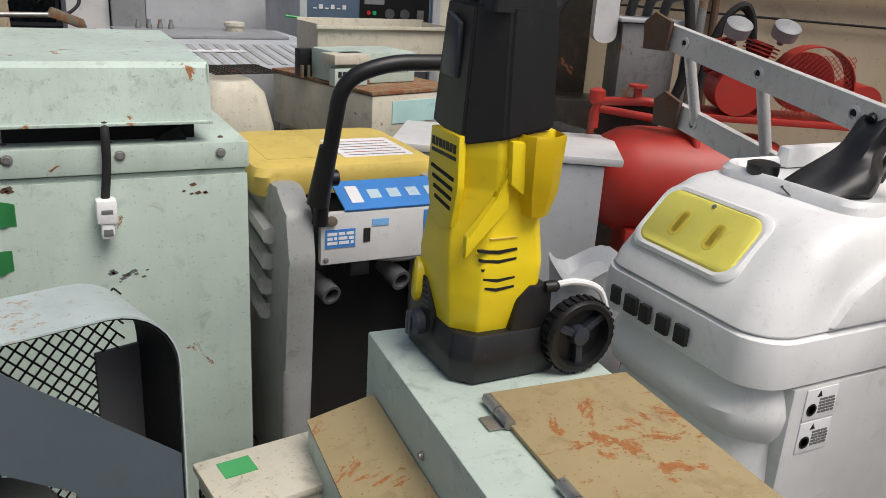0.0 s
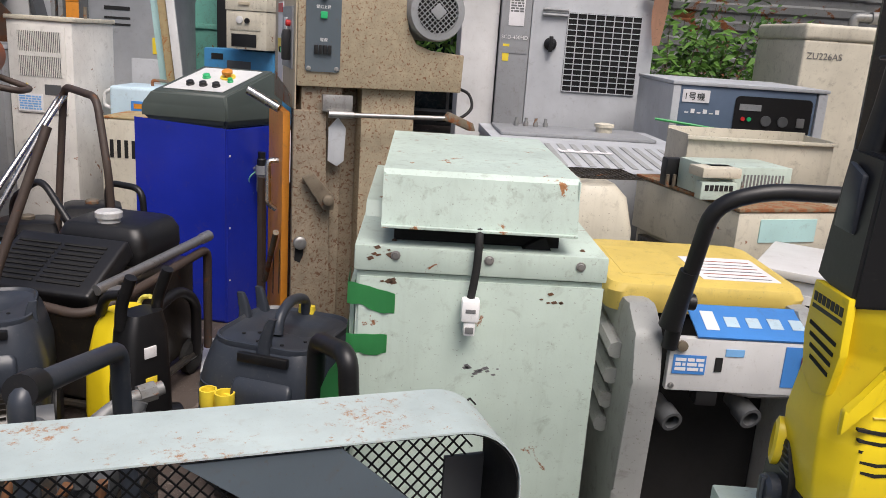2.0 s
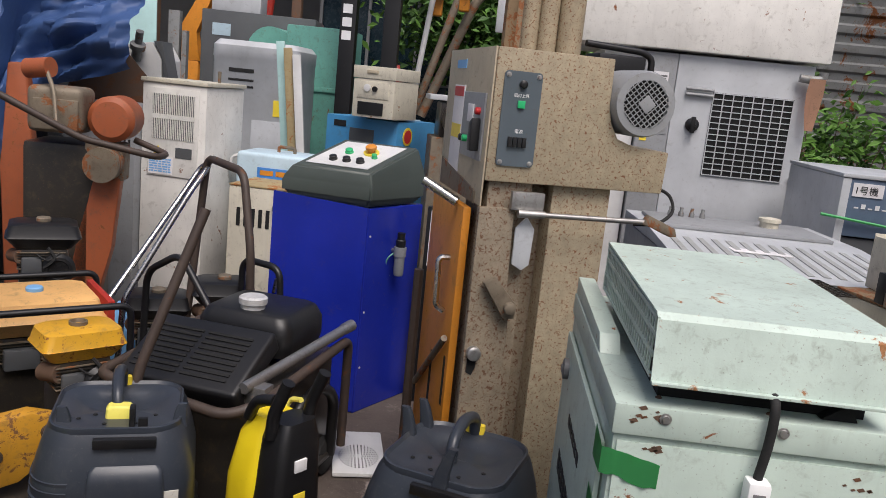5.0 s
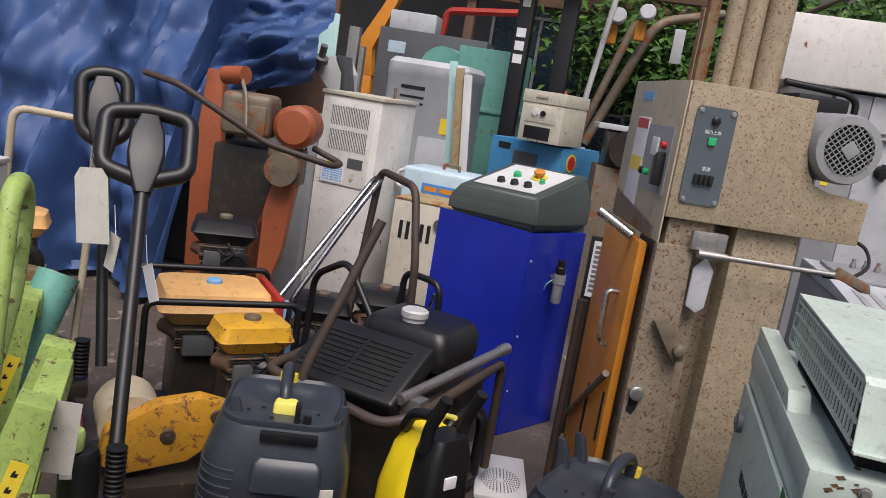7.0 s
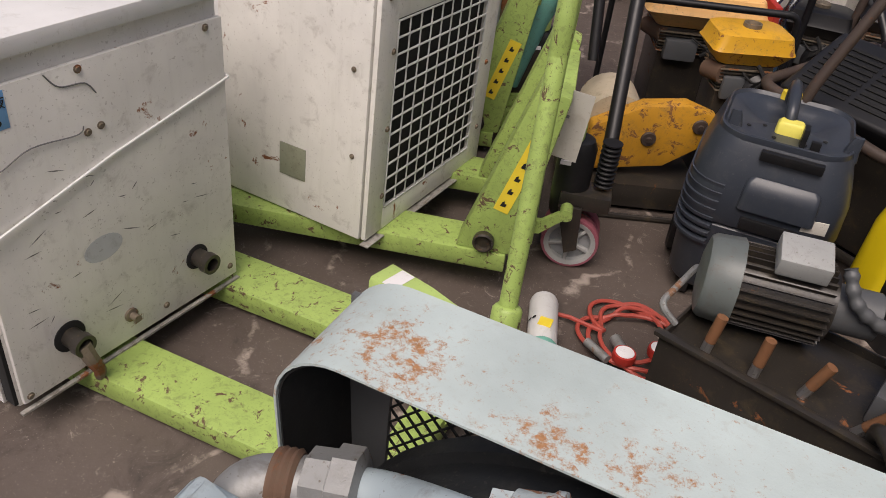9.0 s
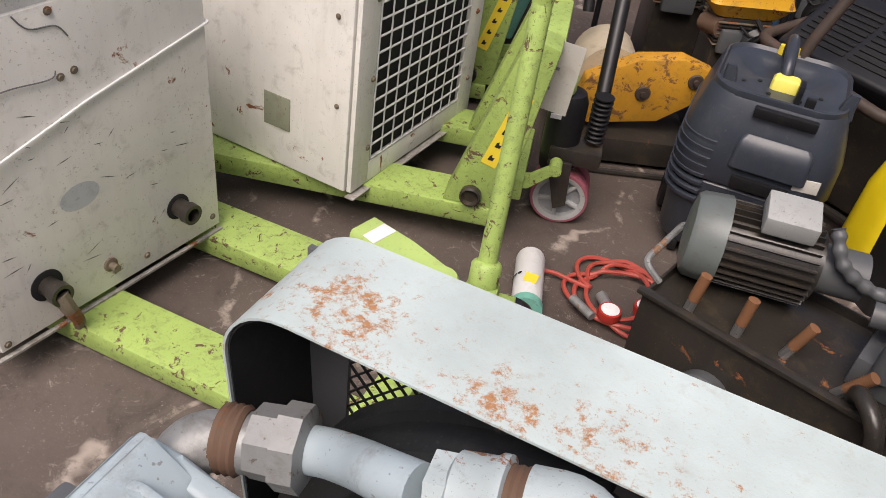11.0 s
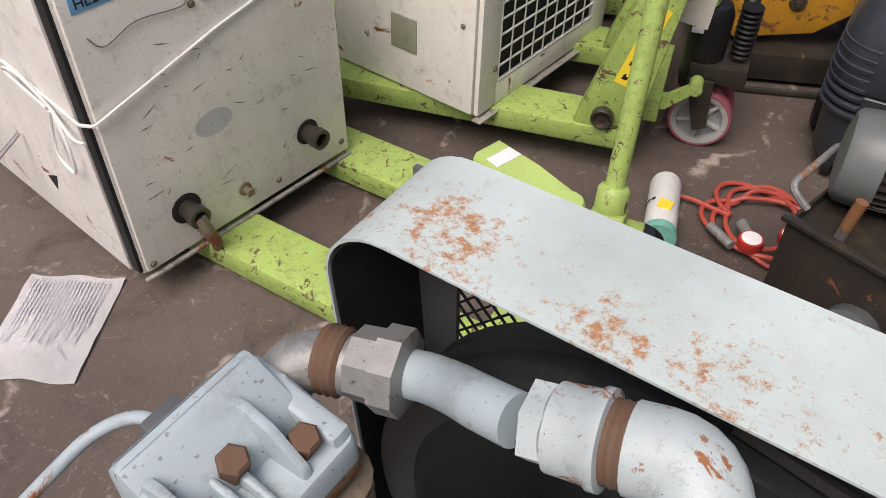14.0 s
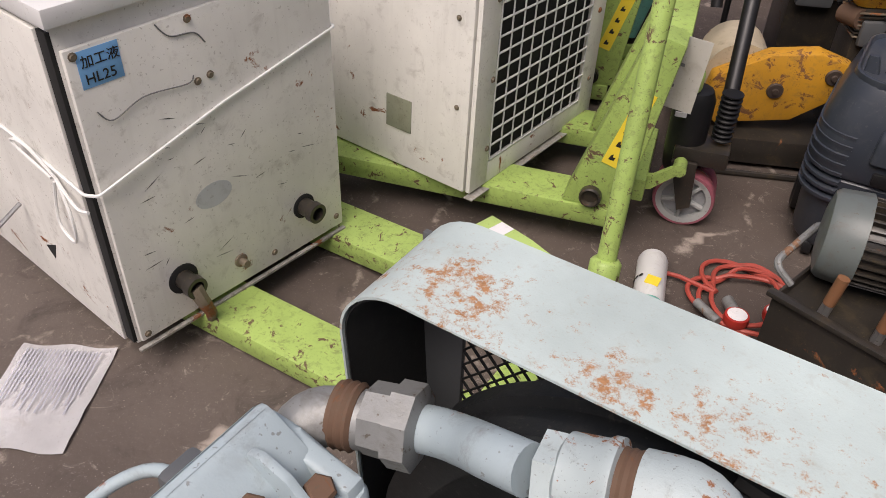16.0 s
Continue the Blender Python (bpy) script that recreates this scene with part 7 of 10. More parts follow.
    # louvred left flank, wheel arch, front hatch, label
    for k in range(8):
        bm = bm_(); z = 0.215 + k * 0.026
        pts = [p for p in rrect(0.436 - 0.004 * max(0, k - 5), 0.440 - 0.004 * max(0, k - 5), 0.105, 0, 0, 6) if p[0] < 0.0 and p[1] < 0.16]
        pts.sort(key=lambda p: math.atan2(p[1], p[0]) % (2 * math.pi))
        ringset(bm, [[Vector((p[0] * f, p[1] * f, z + dz)) for p in pts] for f, dz in ((0.955, 0), (1.0, 0.003), (1.004, 0.012), (0.955, 0.017))], closed=False); part("rib", bm, CHARCOAL, m)
    bm = bm_(); loft(bm, [(0.36, 0.20, 0.05, 0.015, 0.035, -0.205), (0.41, 0.195, 0.055, 0.015, 0.035, -0.203), (0.440, 0.19, 0.045, 0.012, 0.035, -0.195), (0.452, 0.17, 0.03, 0.012, 0.035, -0.19)], 3); part("front_hatch", bm, CHARCOAL, m)
    bm = bm_(); box(bm, -0.05, 0.11, -0.205, -0.185, 0.500, 0.528, 0.004); part("top_clasp", bm, BLACK, m)
    bm = bm_(); box(bm, -0.045, 0.105, -0.226, -0.21, 0.30, 0.335, 0.006); part("lower_clasp", bm, BLACK, m)
    bm = bm_(); box(bm, 0.105, 0.170, -0.2195, -0.2155, 0.340, 0.378, 0.001, m=Matrix.Translation((0.1, -0.2, 0)) @ Matrix.Rotation(radians(9), 4, "Z") @ Matrix.Translation((-0.1, 0.2, 0))); part("rating_label", bm, TAGPAPER, m, "small rating label")
    for sx in (-1, 1):
        bm = bm_(); lathe(bm, [(0.02, -0.02), (0.115, -0.02), (0.12, -0.01), (0.12, 0.012), (0.11, 0.02), (0.080, 0.014), (0.070, 0.022), (0.02, 0.022)], 32, axis_m((sx * 0.205, 0.09, 0.12), (sx, 0, 0))); part("wheel", bm, BLACK, m)
        bm = bm_(); lathe(bm, [(0.01, -0.012), (0.035, -0.012), (0.035, 0.012), (0.01, 0.012)], 14, axis_m((sx * 0.13, -0.15, 0.035), (1, 0, 0))); cs = part("castor", bm, BLACK, m)
        bm = bm_(); rod(bm, (sx * 0.13, -0.15, 0.035), (sx * 0.13, -0.14, 0.07), 0.014, n=8); part("castor_stem", bm, BLACK, cs)


wet_vacuum(-1.235, 2.50, 20, 1, "charcoal wet-and-dry vacuum cleaner with a yellow latch")
wet_vacuum(-0.13, 2.45, -18, 0, "charcoal wet-and-dry vacuum cleaner with yellow accessory cups")


def small_washer():
    m = thing("pressure_washer", -0.76, 2.66, 0, -35, "small yellow and black pressure washer standing on the concrete", "pressure washer")
    bm = bm_(); loft(bm, [(0.03, 0.16, 0.20, 0.05, -0.06, 0), (0.15, 0.20, 0.23, 0.06, -0.05, 0), (0.35, 0.19, 0.22, 0.06, -0.05, 0), (0.50, 0.16, 0.18, 0.05, -0.04, 0.01), (0.57, 0.11, 0.13, 0.04, -0.03, 0.02)], 5); part("shell", bm, YELLOW, m, "yellow shell")
    bm = bm_(); loft(bm, [(0.0, 0.17, 0.21, 0.03, 0.06, 0), (0.30, 0.15, 0.20, 0.03, 0.07, 0), (0.52, 0.13, 0.17, 0.03, 0.07, 0.01), (0.58, 0.11, 0.14, 0.03, 0.06, 0.02)], 4); part("back_housing", bm, BLACK, m, "black back housing")
    for y in (-0.07, 0.09):
        bm = bm_(); tube(bm, [(0.06, y, 0.53), (0.07, y, 0.62), (0.12, y + 0.01, 0.74)], 0.022, 12, 0.03); part("handle_leg", bm, BLACK, m)
    bm = bm_(); tube(bm, [(-0.07, -0.06, 0.56), (-0.02, -0.07, 0.64), (0.06, -0.06, 0.66)], 0.020, 10, 0.04); part("gun_holder", bm, BLACK, m)
    for (x, z) in ((0.06, 0.42), (0.06, 0.30)):
        bm = bm_(); box(bm, 0.125, 0.1455 - (0.42 - z) * 0.0, -0.028, 0.022, z, z + 0.042, 0.001); part("label", bm, PAPER if z > 0.4 else STICKER_Y, m)
    bm = bm_(); lathe(bm, [(0.02, -0.025), (0.085, -0.025), (0.09, 0.0), (0.085, 0.025), (0.02, 0.025)], 24, axis_m((0.12, 0.12, 0.09), (0.4, 1, 0))); part("wheel", bm, BLACK, m)
    bm = bm_(); tube(bm, [(-0.08, 0.09, 0.50), (-0.07, 0.12, 0.58), (0.0, 0.11, 0.60)], 0.010, 8, 0.03); part("yellow_rim", bm, LEMON, m)
    for i in range(4):
        bm = bm_(); box(bm, -0.158, -0.146, -0.06, 0.06, 0.20 + i * 0.03, 0.21 + i * 0.03, 0.001); part("vent", bm, VOID, m)


small_washer()


def spray_gun_handles():
    """Black grip loops of two upright machines beside the cabinet."""
    m = thing("washer_trolley", 0.02, 1.50, 0, 0, "black plastic wheeled washer trolley with a loop grip", "trolley")
    inv = m.matrix_world.inverted()
    bm = bm_(); tube(bm, [(0.05, 0.14, 0.0), (0.06, 0.13, 0.90), (0.155, -0.09, 0.955), (0.165, -0.07, 0.75), (0.10, 0.05, 0.66), (0.08, 0.06, 0.0)], 0.024, 12, 0.05); part("loop", bm, BLACK, m)
    m = thing("push_trolley", -0.33, 1.20, 0, 0, "worn black tubular push trolley with a hose", "trolley")
    bm = bm_(); tube(bm, [(0.0, -0.22, 0.0), (0.0, -0.23, 1.04), (-0.01, 0.24, 0.925), (-0.02, 0.28, 0.70), (0.02, 0.30, 0.0)], 0.022, 12, 0.04); part("tube", bm, CHARCOAL, m)
    bm = bm_(); rod(bm, (0.0, -0.23, 1.04), (-0.002, -0.17, 1.026), 0.030, n=16); part("end_cap", bm, BLACK, m)


spray_gun_handles()


def frame_generator():
    m = thing("generator", -1.09, 3.13, 0, -12, "grimy black framed generator with a brown steel push bar", "generator", "engines and generators")
    bm = bm_(); box(bm, -0.30, 0.28, -0.26, 0.42, 0.10, 0.56, 0.02, 3); part("engine_body", bm, OILY, m)
    bm = bm_(); loft(bm, [(0.60, 0.40, 0.36, 0.05, 0.03, 0.22), (0.64, 0.42, 0.38, 0.06, 0.03, 0.22), (0.71, 0.42, 0.37, 0.06, 0.03, 0.22), (0.755, 0.37, 0.33, 0.05, 0.03, 0.22), (0.765, 0.34, 0.30, 0.05, 0.03, 0.22)], 5); tk = part("fuel_tank", bm, BLACK, m, "black plastic fuel tank")
    bm = bm_(); lathe(bm, [(0.05, 0), (0.05, 0.02), (0.058, 0.022), (0.058, 0.045), (0.048, 0.052), (0.02, 0.05)], 24, Matrix.Translation((0.03, 0.13, 0.764))); part("filler_cap", bm, ALU, tk, "dull steel filler cap")
    # sloping louvred cowl to the front
    sm = Matrix.Translation((-0.02, -0.16, 0.60)) @ Matrix.Rotation(radians(28), 4, "X")
    bm = bm_(); box(bm, -0.25, 0.25, -0.17, 0.17, -0.02, 0.07, 0.02, 3, m=sm); cw = part("cowl", bm, BLACK, m, "louvred cowl")
    for col in range(2):
        for i in range(9):
            bm = bm_(); y = -0.12 + i * 0.027; x = -0.215 + col * 0.21
            box(bm, x, x + 0.19, y, y + 0.012, 0.069, 0.075, 0.001, m=sm); part("louvre_slot", bm, VOID, cw)
    # frame tubes
    bm = bm_(); tube(bm, [(-0.34, 0.40, 0.10), (-0.34, 0.40, 0.60), (-0.34, -0.34, 0.56), (0.22, -0.38, 0.52), (0.32, -0.30, 0.56), (0.34, 0.44, 0.60), (0.34, 0.44, 0.10)], 0.021, 10, 0.06); part("frame_tube", bm, DARKRUST, m, "brown rusted frame tube")
    bm = bm_(); tube(bm, [(0.24, -0.30, 0.60), (0.34, 0.46, 0.66)], 0.022, 10, 0); rod(bm, (0.34, 0.46, 0.66), (0.33, 0.40, 0.655), 0.026, n=10); part("side_rail", bm, STEEL, m, "bare steel side rail")
    bm = bm_(); tube(bm, [(-0.34, -0.30, 0.10), (0.32, -0.30, 0.10), (0.32, 0.42, 0.10), (-0.34, 0.42, 0.10)], 0.018, 8, 0.04, closed=False); part("base_tube", bm, OILY, m)
    bm = bm_(); tube(bm, [(0.30, -0.05, 0.10), (0.33, -0.05, 0.44), (0.34, 0.16, 0.48), (0.34, 0.32, 0.38), (0.33, 0.34, 0.10)], 0.024, 10, 0.08); part("guard_hoop", bm, BLACK, m)
    inv = m.matrix_world.inverted()
    bm = bm_(); tube(bm, [inv @ Vector(p) for p in ((-1.29, 2.70, 0.50), (-1.27, 2.72, 0.66), (-1.12, 2.895, 1.216))], 0.019, 12, 0.05); part("push_bar", bm, DARKRUST, m, "brown steel push bar")
    for (x, y) in ((0.30, 0.34), (-0.34, 0.34)):
        bm = bm_(); lathe(bm, [(0.02, -0.025), (0.07, -0.025), (0.085, -0.015), (0.085, 0.015), (0.07, 0.025), (0.02, 0.025)], 22, axis_m((x, y, 0.085), (1, 0, 0))); part("wheel", bm, RUBBER, m)
    bm = bm_(); box(bm, 0.20, 0.31, -0.27, -0.20, 0.53, 0.60, 0.006); part("bracket", bm, STEEL, m)


frame_generator()


def tank_engine(x, y, rz, z0, mat, cap, label, w=0.30, d=0.21, h=0.12, body=0.28, frame=False, cap_open=False):
    """Small petrol engine with its tank on top."""
    m = thing("engine", x, y, 0, rz, label, "engine", "engines and generators")
    bm = bm_(); loft(bm, [(z0 - h, w * 0.78, d * 0.75, 0.03, 0, 0), (z0 - h * 0.62, w, d, 0.03, 0, 0), (z0 - h * 0.56, w * 1.05, d * 1.05, 0.03, 0, 0), (z0 - h * 0.45, w, d, 0.03, 0, 0), (z0 - h * 0.08, w * 0.94, d * 0.92, 0.04, 0, 0), (z0, w * 0.80, d * 0.78, 0.04, 0, 0)], 4); tk = part("fuel_tank", bm, mat, m)
    bm = bm_()
    if cap_open:
        lathe(bm, [(0.02, -0.004), (0.034, 0.0), (0.034, 0.014), (0.027, 0.014), (0.024, -0.002)], 20, Matrix.Translation((0, 0, z0)))
    else:
        lathe(bm, [(0.036, 0), (0.036, 0.014), (0.03, 0.02), (0.006, 0.022)], 20, Matrix.Translation((0, 0, z0)))
    part("filler_cap", bm, cap, tk)
    bm = bm_(); box(bm, -w * 0.34, w * 0.34, -d * 0.4, d * 0.4, 0.06, z0 - h, 0.02); eb = part("engine_block", bm, OILY, m, "greasy engine block")
    for i in range(7):
        z = z0 - h - 0.02 - i * 0.014
        bm = bm_(); box(bm, -w * 0.36, w * 0.30, -d * 0.44, d * 0.44, z, z + 0.005, 0.001); part("cooling_fin", bm, BROWNSTEEL if i % 3 == 0 else OILY, eb)
    bm = bm_(); lathe(bm, [(0.02, 0), (0.078, 0.002), (0.082, 0.03), (0.066, 0.05), (0.05, 0.052), (0.046, 0.046), (0.01, 0.046)], 24, axis_m((w * 0.2, -d * 0.36, z0 - h - 0.10), (0, -1, 0))); rc = part("recoil_starter", bm, BLACK, m, "round recoil starter")
    for i in range(6):
        a = math.pi / 3 * i
        bm = bm_(); box(bm, 0.022, 0.044, -0.004, 0.004, 0.046, 0.049, 0, m=axis_m((w * 0.2, -d * 0.36, z0 - h - 0.10), (0, -1, 0)) @ Matrix.Rotation(a, 4, "Z")); part("starter_slot", bm, VOID, rc)
    bm = bm_(); rod(bm, (-w * 0.42, 0, z0 - h - 0.05), (-w * 0.3, -d * 0.4, z0 - h - 0.04), 0.035, n=14); part("muffler", bm, RUSTPIPE, m, "small rusty muffler")
    bm = bm_(); box(bm, -w * 0.30, -w * 0.02, -d * 0.52, -d * 0.38, z0 - h - 0.13, z0 - h - 0.04, 0.012); part("air_cleaner", bm, DARKGREY, m)
    bm = bm_(); tube(bm, curve_pts([(-w * 0.1, -d * 0.5, z0 - h - 0.02), (w * 0.06, -d * 0.58, z0 - h - 0.05), (w * 0.22, -d * 0.5, z0 - h - 0.015)], 5), 0.005, 6, 0); part("plug_lead", bm, RUBBER, m)
    bm = bm_(); tube(bm, curve_pts([(0.02, -d * 0.5, z0 - h * 0.9), (0.05, -d * 0.6, z0 - h - 0.04), (0.0, -d * 0.55, z0 - h - 0.09)], 5), 0.008, 6, 0); part("fuel_hose", bm, RUBBER, m)
    if frame:
        for yy in (-d * 0.75, d * 0.75):
            bm = bm_(); tube(bm, [(-w * 0.66, yy, 0.0), (-w * 0.66, yy, z0 - 0.01), (w * 0.66, yy, z0 - 0.01), (w * 0.66, yy, 0.0)], 0.015, 10, 0.05); part("frame_hoop", bm, BLACK, m, "black tubular frame")
        bm = bm_(); box(bm, w * 0.52, w * 0.58, -d * 0.5, d * 0.5, z0 - h * 1.1, z0 - 0.015, 0.005); part("control_panel", bm, RED, m, "red control panel")
    bm = bm_(); box(bm, -w * 0.5, w * 0.5, -d * 0.5, d * 0.5, 0.0, 0.062, 0.01); part("bed", bm, OILY, m)
    return m


tank_engine(-1.63, 2.98, 46, 0.70, AMBER, BROWNSTEEL, "small engine with an amber fuel tank missing its cap", cap_open=True)
tank_engine(-2.06, 3.42, 40, 0.675, PALEORANGE, STICKER_LB, "framed generator with a sun-bleached orange tank and blue cap", 0.50, 0.40, 0.16, frame=True)
tank_engine(-2.39, 4.07, 30, 0.85, BLACK, BROWNSTEEL, "engine with a black fuel tank and white sticker", 0.34, 0.24, 0.13)
tank_engine(-2.75, 2.93, 35, 0.95, PALEORANGE, BROWNSTEEL, "engine with an orange tank behind the pallet trucks", 0.26, 0.20, 0.11)
tank_engine(-1.42, 4.05, 20, 0.66, BLACK, BROWNSTEEL, "black engine on a small hand cart", 0.30, 0.22, 0.12)
tank_engine(-1.72, 3.95, 20, 0.58, BLACK, BROWNSTEEL, "black engine on a small hand cart", 0.30, 0.22, 0.12)


def plate_compactor():
    m = thing("plate_compactor", -1.80, 2.72, 0, 42, "orange plate compactor with a rusted belt cover", "plate compactor")
    bm = bm_(); prism(bm, [(-0.26, 0.20), (-0.20, 0.14), (0.06, 0.18), (0.22, 0.30), (0.22, 0.40), (0.10, 0.44), (-0.06, 0.42), (-0.24, 0.32)], -0.10, -0.02, "y", 0.012); part("belt_cover", bm, RUSTAMBER, m, "orange belt cover with rust")
    for x, z in ((-0.02, 0.29), (0.16, 0.36)):
        bm = bm_(); lathe(bm, [(0.03, 0), (0.026, 0.008), (0.012, 0.008), (0.010, 0.016)], 16, axis_m((x, -0.10, z), (0, -1, 0))); part("cover_boss", bm, DARKRUST, m)
    bm = bm_(); rod(bm, (-0.14, -0.02, 0.30), (-0.14, 0.20, 0.30), 0.12, n=22); part("exciter", bm, BEIGE, m)
    bm = bm_(); prism(bm, [(-0.34, 0.10), (-0.30, 0.02), (0.28, 0.02), (0.32, 0.10), (0.30, 0.12), (-0.32, 0.12)], -0.16, 0.26, "y", 0.006); part("base_plate", bm, OILY, m)
    bm = bm_(); tube(bm, [(-0.36, -0.22, 0.012), (0.34, -0.22, 0.012)], 0.012, 8, 0); part("front_rail", bm, OILY, m)
    m2 = thing("plate_compactor", -2.62, 2.78, 0, 50, "rusty beige compactor with a sea-green pipe", "plate compactor")
    bm = bm_(); prism(bm, [(-0.20, 0.45), (0.0, 0.40), (0.20, 0.55), (0.18, 0.72), (0.02, 0.76), (-0.20, 0.60)], -0.06, 0.04, "y", 0.014); part("belt_cover", bm, RUSTY, m2, "rust-eaten cover")
    bm = bm_(); tube(bm, [(-0.02, -0.16, 0.25), (0.10, -0.14, 0.60), (0.16, -0.10, 0.74)], 0.085, 16, 0.1); part("teal_pipe", bm, TEAL, m2, "sea-green pipe")
    bm = bm_(); box(bm, -0.2, 0.2, -0.2, 0.15, 0.0, 0.40, 0.02); part("body", bm, OILY, m2)


plate_compactor()


def hand_carts():
    m = thing("engine_cart", -1.30, 3.85, 0, 0, "engine cart with a brown bent push handle", "cart")
    bm = bm_(); tube(bm, [(-0.30, 0.05, 0.0), (-0.26, 0.10, 0.60), (-0.224, 0.165, 1.273), (0.06, -0.15, 1.26), (0.14, -0.25, 0.92), (0.17, -0.22, 0.0)], 0.019, 10, 0.07); part("push_handle", bm, DARKRUST, m, "dark brown bent handle")
    bm = bm_(); tube(bm, [(-0.42, -0.1, 0.0), (-0.42, -0.05, 0.72), (-0.20, -0.2, 0.86), (0.02, -0.34, 0.62), (0.05, -0.3, 0.0)], 0.017, 10, 0.08); part("roll_bar", bm, BLACK, m, "black roll bar")
    bm = bm_(); tube(bm, [(0.0, 0.1, 0.0), (0.0, 0.1, 0.80), (0.22, -0.02, 0.80), (0.26, -0.02, 0.0)], 0.017, 10, 0.07); part("roll_bar", bm, BLACK, m)
    m = thing("lawn_mower", -1.75, 3.72, 0, 0, "chrome tubular mower frame leaning over the engines", "mower")
    bm = bm_(); tube(bm, [(-0.10, -0.16, 0.0), (-0.055, -0.20, 0.592), (0.12, 0.30, 1.10), (0.17, 0.38, 1.22), (0.24, 0.30, 1.24), (0.20, 0.16, 1.12), (0.0, -0.10, 0.62), (-0.02, -0.16, 0.0)], 0.014, 10, 0.05); part("tube", bm, CHROME, m)
    m = thing("bent_rail", -2.52, 2.75, 0, 0, "worn bent steel handrail of a cart", "rail")
    bm = bm_(); tube(bm, [(-0.22, 0.05, 0.0), (-0.20, 0.10, 1.38), (0.06, 0.28, 1.36), (0.10, 0.22, 0.9), (0.14, 0.1, 0.0)], 0.016, 10, 0.06); part("tube", bm, BEIGE, m)


hand_carts()


def tiller():
    m = thing("tiller", -2.62, 4.65, 0, 12, "orange-red walking tiller with a rusted handlebar", "tiller")
    bm = bm_(); prism(bm, [(-0.42, 0.0), (-0.28, 0.0), (-0.24, 0.9), (-0.29, 1.62), (-0.40, 1.62), (-0.44, 1.0)], 0.30, 0.40, "y", 0.02); part("mast", bm, REDOXIDE, m, "tall orange-red mast plate")
    bm = bm_(); prism(bm, [(-0.02, 0.0), (0.16, 0.0), (0.30, 0.60), (0.36, 1.15), (0.24, 1.2), (0.12, 0.7)], -0.05, 0.05, "y", 0.015); part("leg_plate", bm, REDOXIDE, m)
    bm = bm_(); rod(bm, (0.30, -0.10, 1.36), (0.30, 0.14, 1.36), 0.13, n=26); lathe(bm, [(0.13, 0), (0.10, 0.03), (0.02, 0.035)], 26, axis_m((0.30, -0.10, 1.36), (0, -1, 0))); part("drum", bm, REDOXIDE, m, "faded orange drum")
    bm = bm_(); box(bm, -0.14, 0.16, -0.16, 0.12, 1.26, 1.52, 0.05, 4); part("engine_cover", bm, BROWNSTEEL, m)
    bm = bm_()
    for i in range(6):
        box(bm, -0.08, 0.12, -0.164, -0.158, 1.29 + i * 0.026, 1.302 + i * 0.026, 0.001)
    part("cooling_slot", bm, VOID, m)
    bm = bm_(); box(bm, -0.10, 0.14, -0.175, -0.155, 1.28, 1.45, 0.01); part("muffler_shield", bm, BROWNSTEEL, m)
    bm = bm_(); rod(bm, (-0.16, -0.06, 1.60), (-0.02, -0.12, 1.62), 0.055, n=18); part("air_cleaner", bm, REDOXIDE, m)
    bm = bm_(); rod(bm, (0.26, -0.16, 1.10), (0.26, 0.02, 1.10), 0.10, n=22); box(bm, 0.14, 0.36, -0.05, 0.12, 1.0, 1.22, 0.02); part("gearbox", bm, BROWNSTEEL, m)
    bm = bm_(); tube(bm, [(-0.55, -0.30, 1.55), (-0.30, -0.42, 1.52), (0.20, -0.32, 1.26), (0.58, -0.22, 1.18), (0.60, -0.02, 1.18), (0.40, 0.05, 1.24)], 0.019, 10, 0.06); part("handlebar", bm, DARKRUST, m, "brown rusted handlebar")
    bm = bm_(); tube(bm, [(-0.05, -0.12, 1.62), (0.02, -0.2, 1.5), (0.06, -0.28, 1.32)], 0.012, 8, 0.04); part("lever", bm, BROWNSTEEL, m)
    bm = bm_(); box(bm, -0.2, 0.2, -0.05, 0.35, 0.0, 1.2, 0.04); part("chassis", bm, OILY, m)


tiller()


def tarp():
    m = thing("tarpaulin", -4.3, 5.0, 0, 0, "crumpled blue tarpaulin draped over stored machinery", "tarpaulin")
    rnd = random.Random(3)

    def surf(u, v):
        # u along the front, v down from the top
        # the cover runs from far left to its loose corner beside the white unit
        x = -2.6 + 4.35 * u
        y = -1.55 + 2.2 * u + 0.35 * math.sin(u * 5.0)
        z = 2.75 - 0.25 * math.sin(u * 9) * (1 - v)
        top = Vector((x, y + 0.8 * (1 - v) ** 2, 0))
        bottom = 0.06 if u < 0.82 else (0.06 + (u - 0.82) / 0.04 * 1.29 if u < 0.86 else 1.35 + (u - 0.86) / 0.14 * 0.30)
        if u < 0.12:
            bottom = 0.95 - u * 7
        zz = z + (bottom - z) * v
        fold = 0.16 * math.sin(u * 31 + 2.2 * math.sin(v * 2.4)) * (0.3 + v) + 0.06 * math.sin(u * 67 + v * 5)
        n = noise.noise(Vector((u * 9, v * 5, 0.3))) * 0.22 + noise.noise(Vector((u * 24, v * 14, 2.0))) * 0.07 + abs(noise.noise(Vector((u * 17, v * 9, 5.0)))) * 0.10 + abs(noise.noise(Vector((u * 34 + v * 4, v * 5, 7.0)))) * 0.13
        return Vector((top.x + 0.45 * fold, top.y - fold - n, zz + 0.10 * n))
    bm = bm_()
    ringset(bm, [[surf(i / 170, j / 90) for j in range(91)] for i in range(171)], closed=False)
    part("cover", bm, TARP, m)
    bm = bm_(); box(bm, -2.3, 0.9, 0.9, 2.0, 0, 2.0, 0.05); part("covered_machine", bm, DARKGREY, m)


tarp()

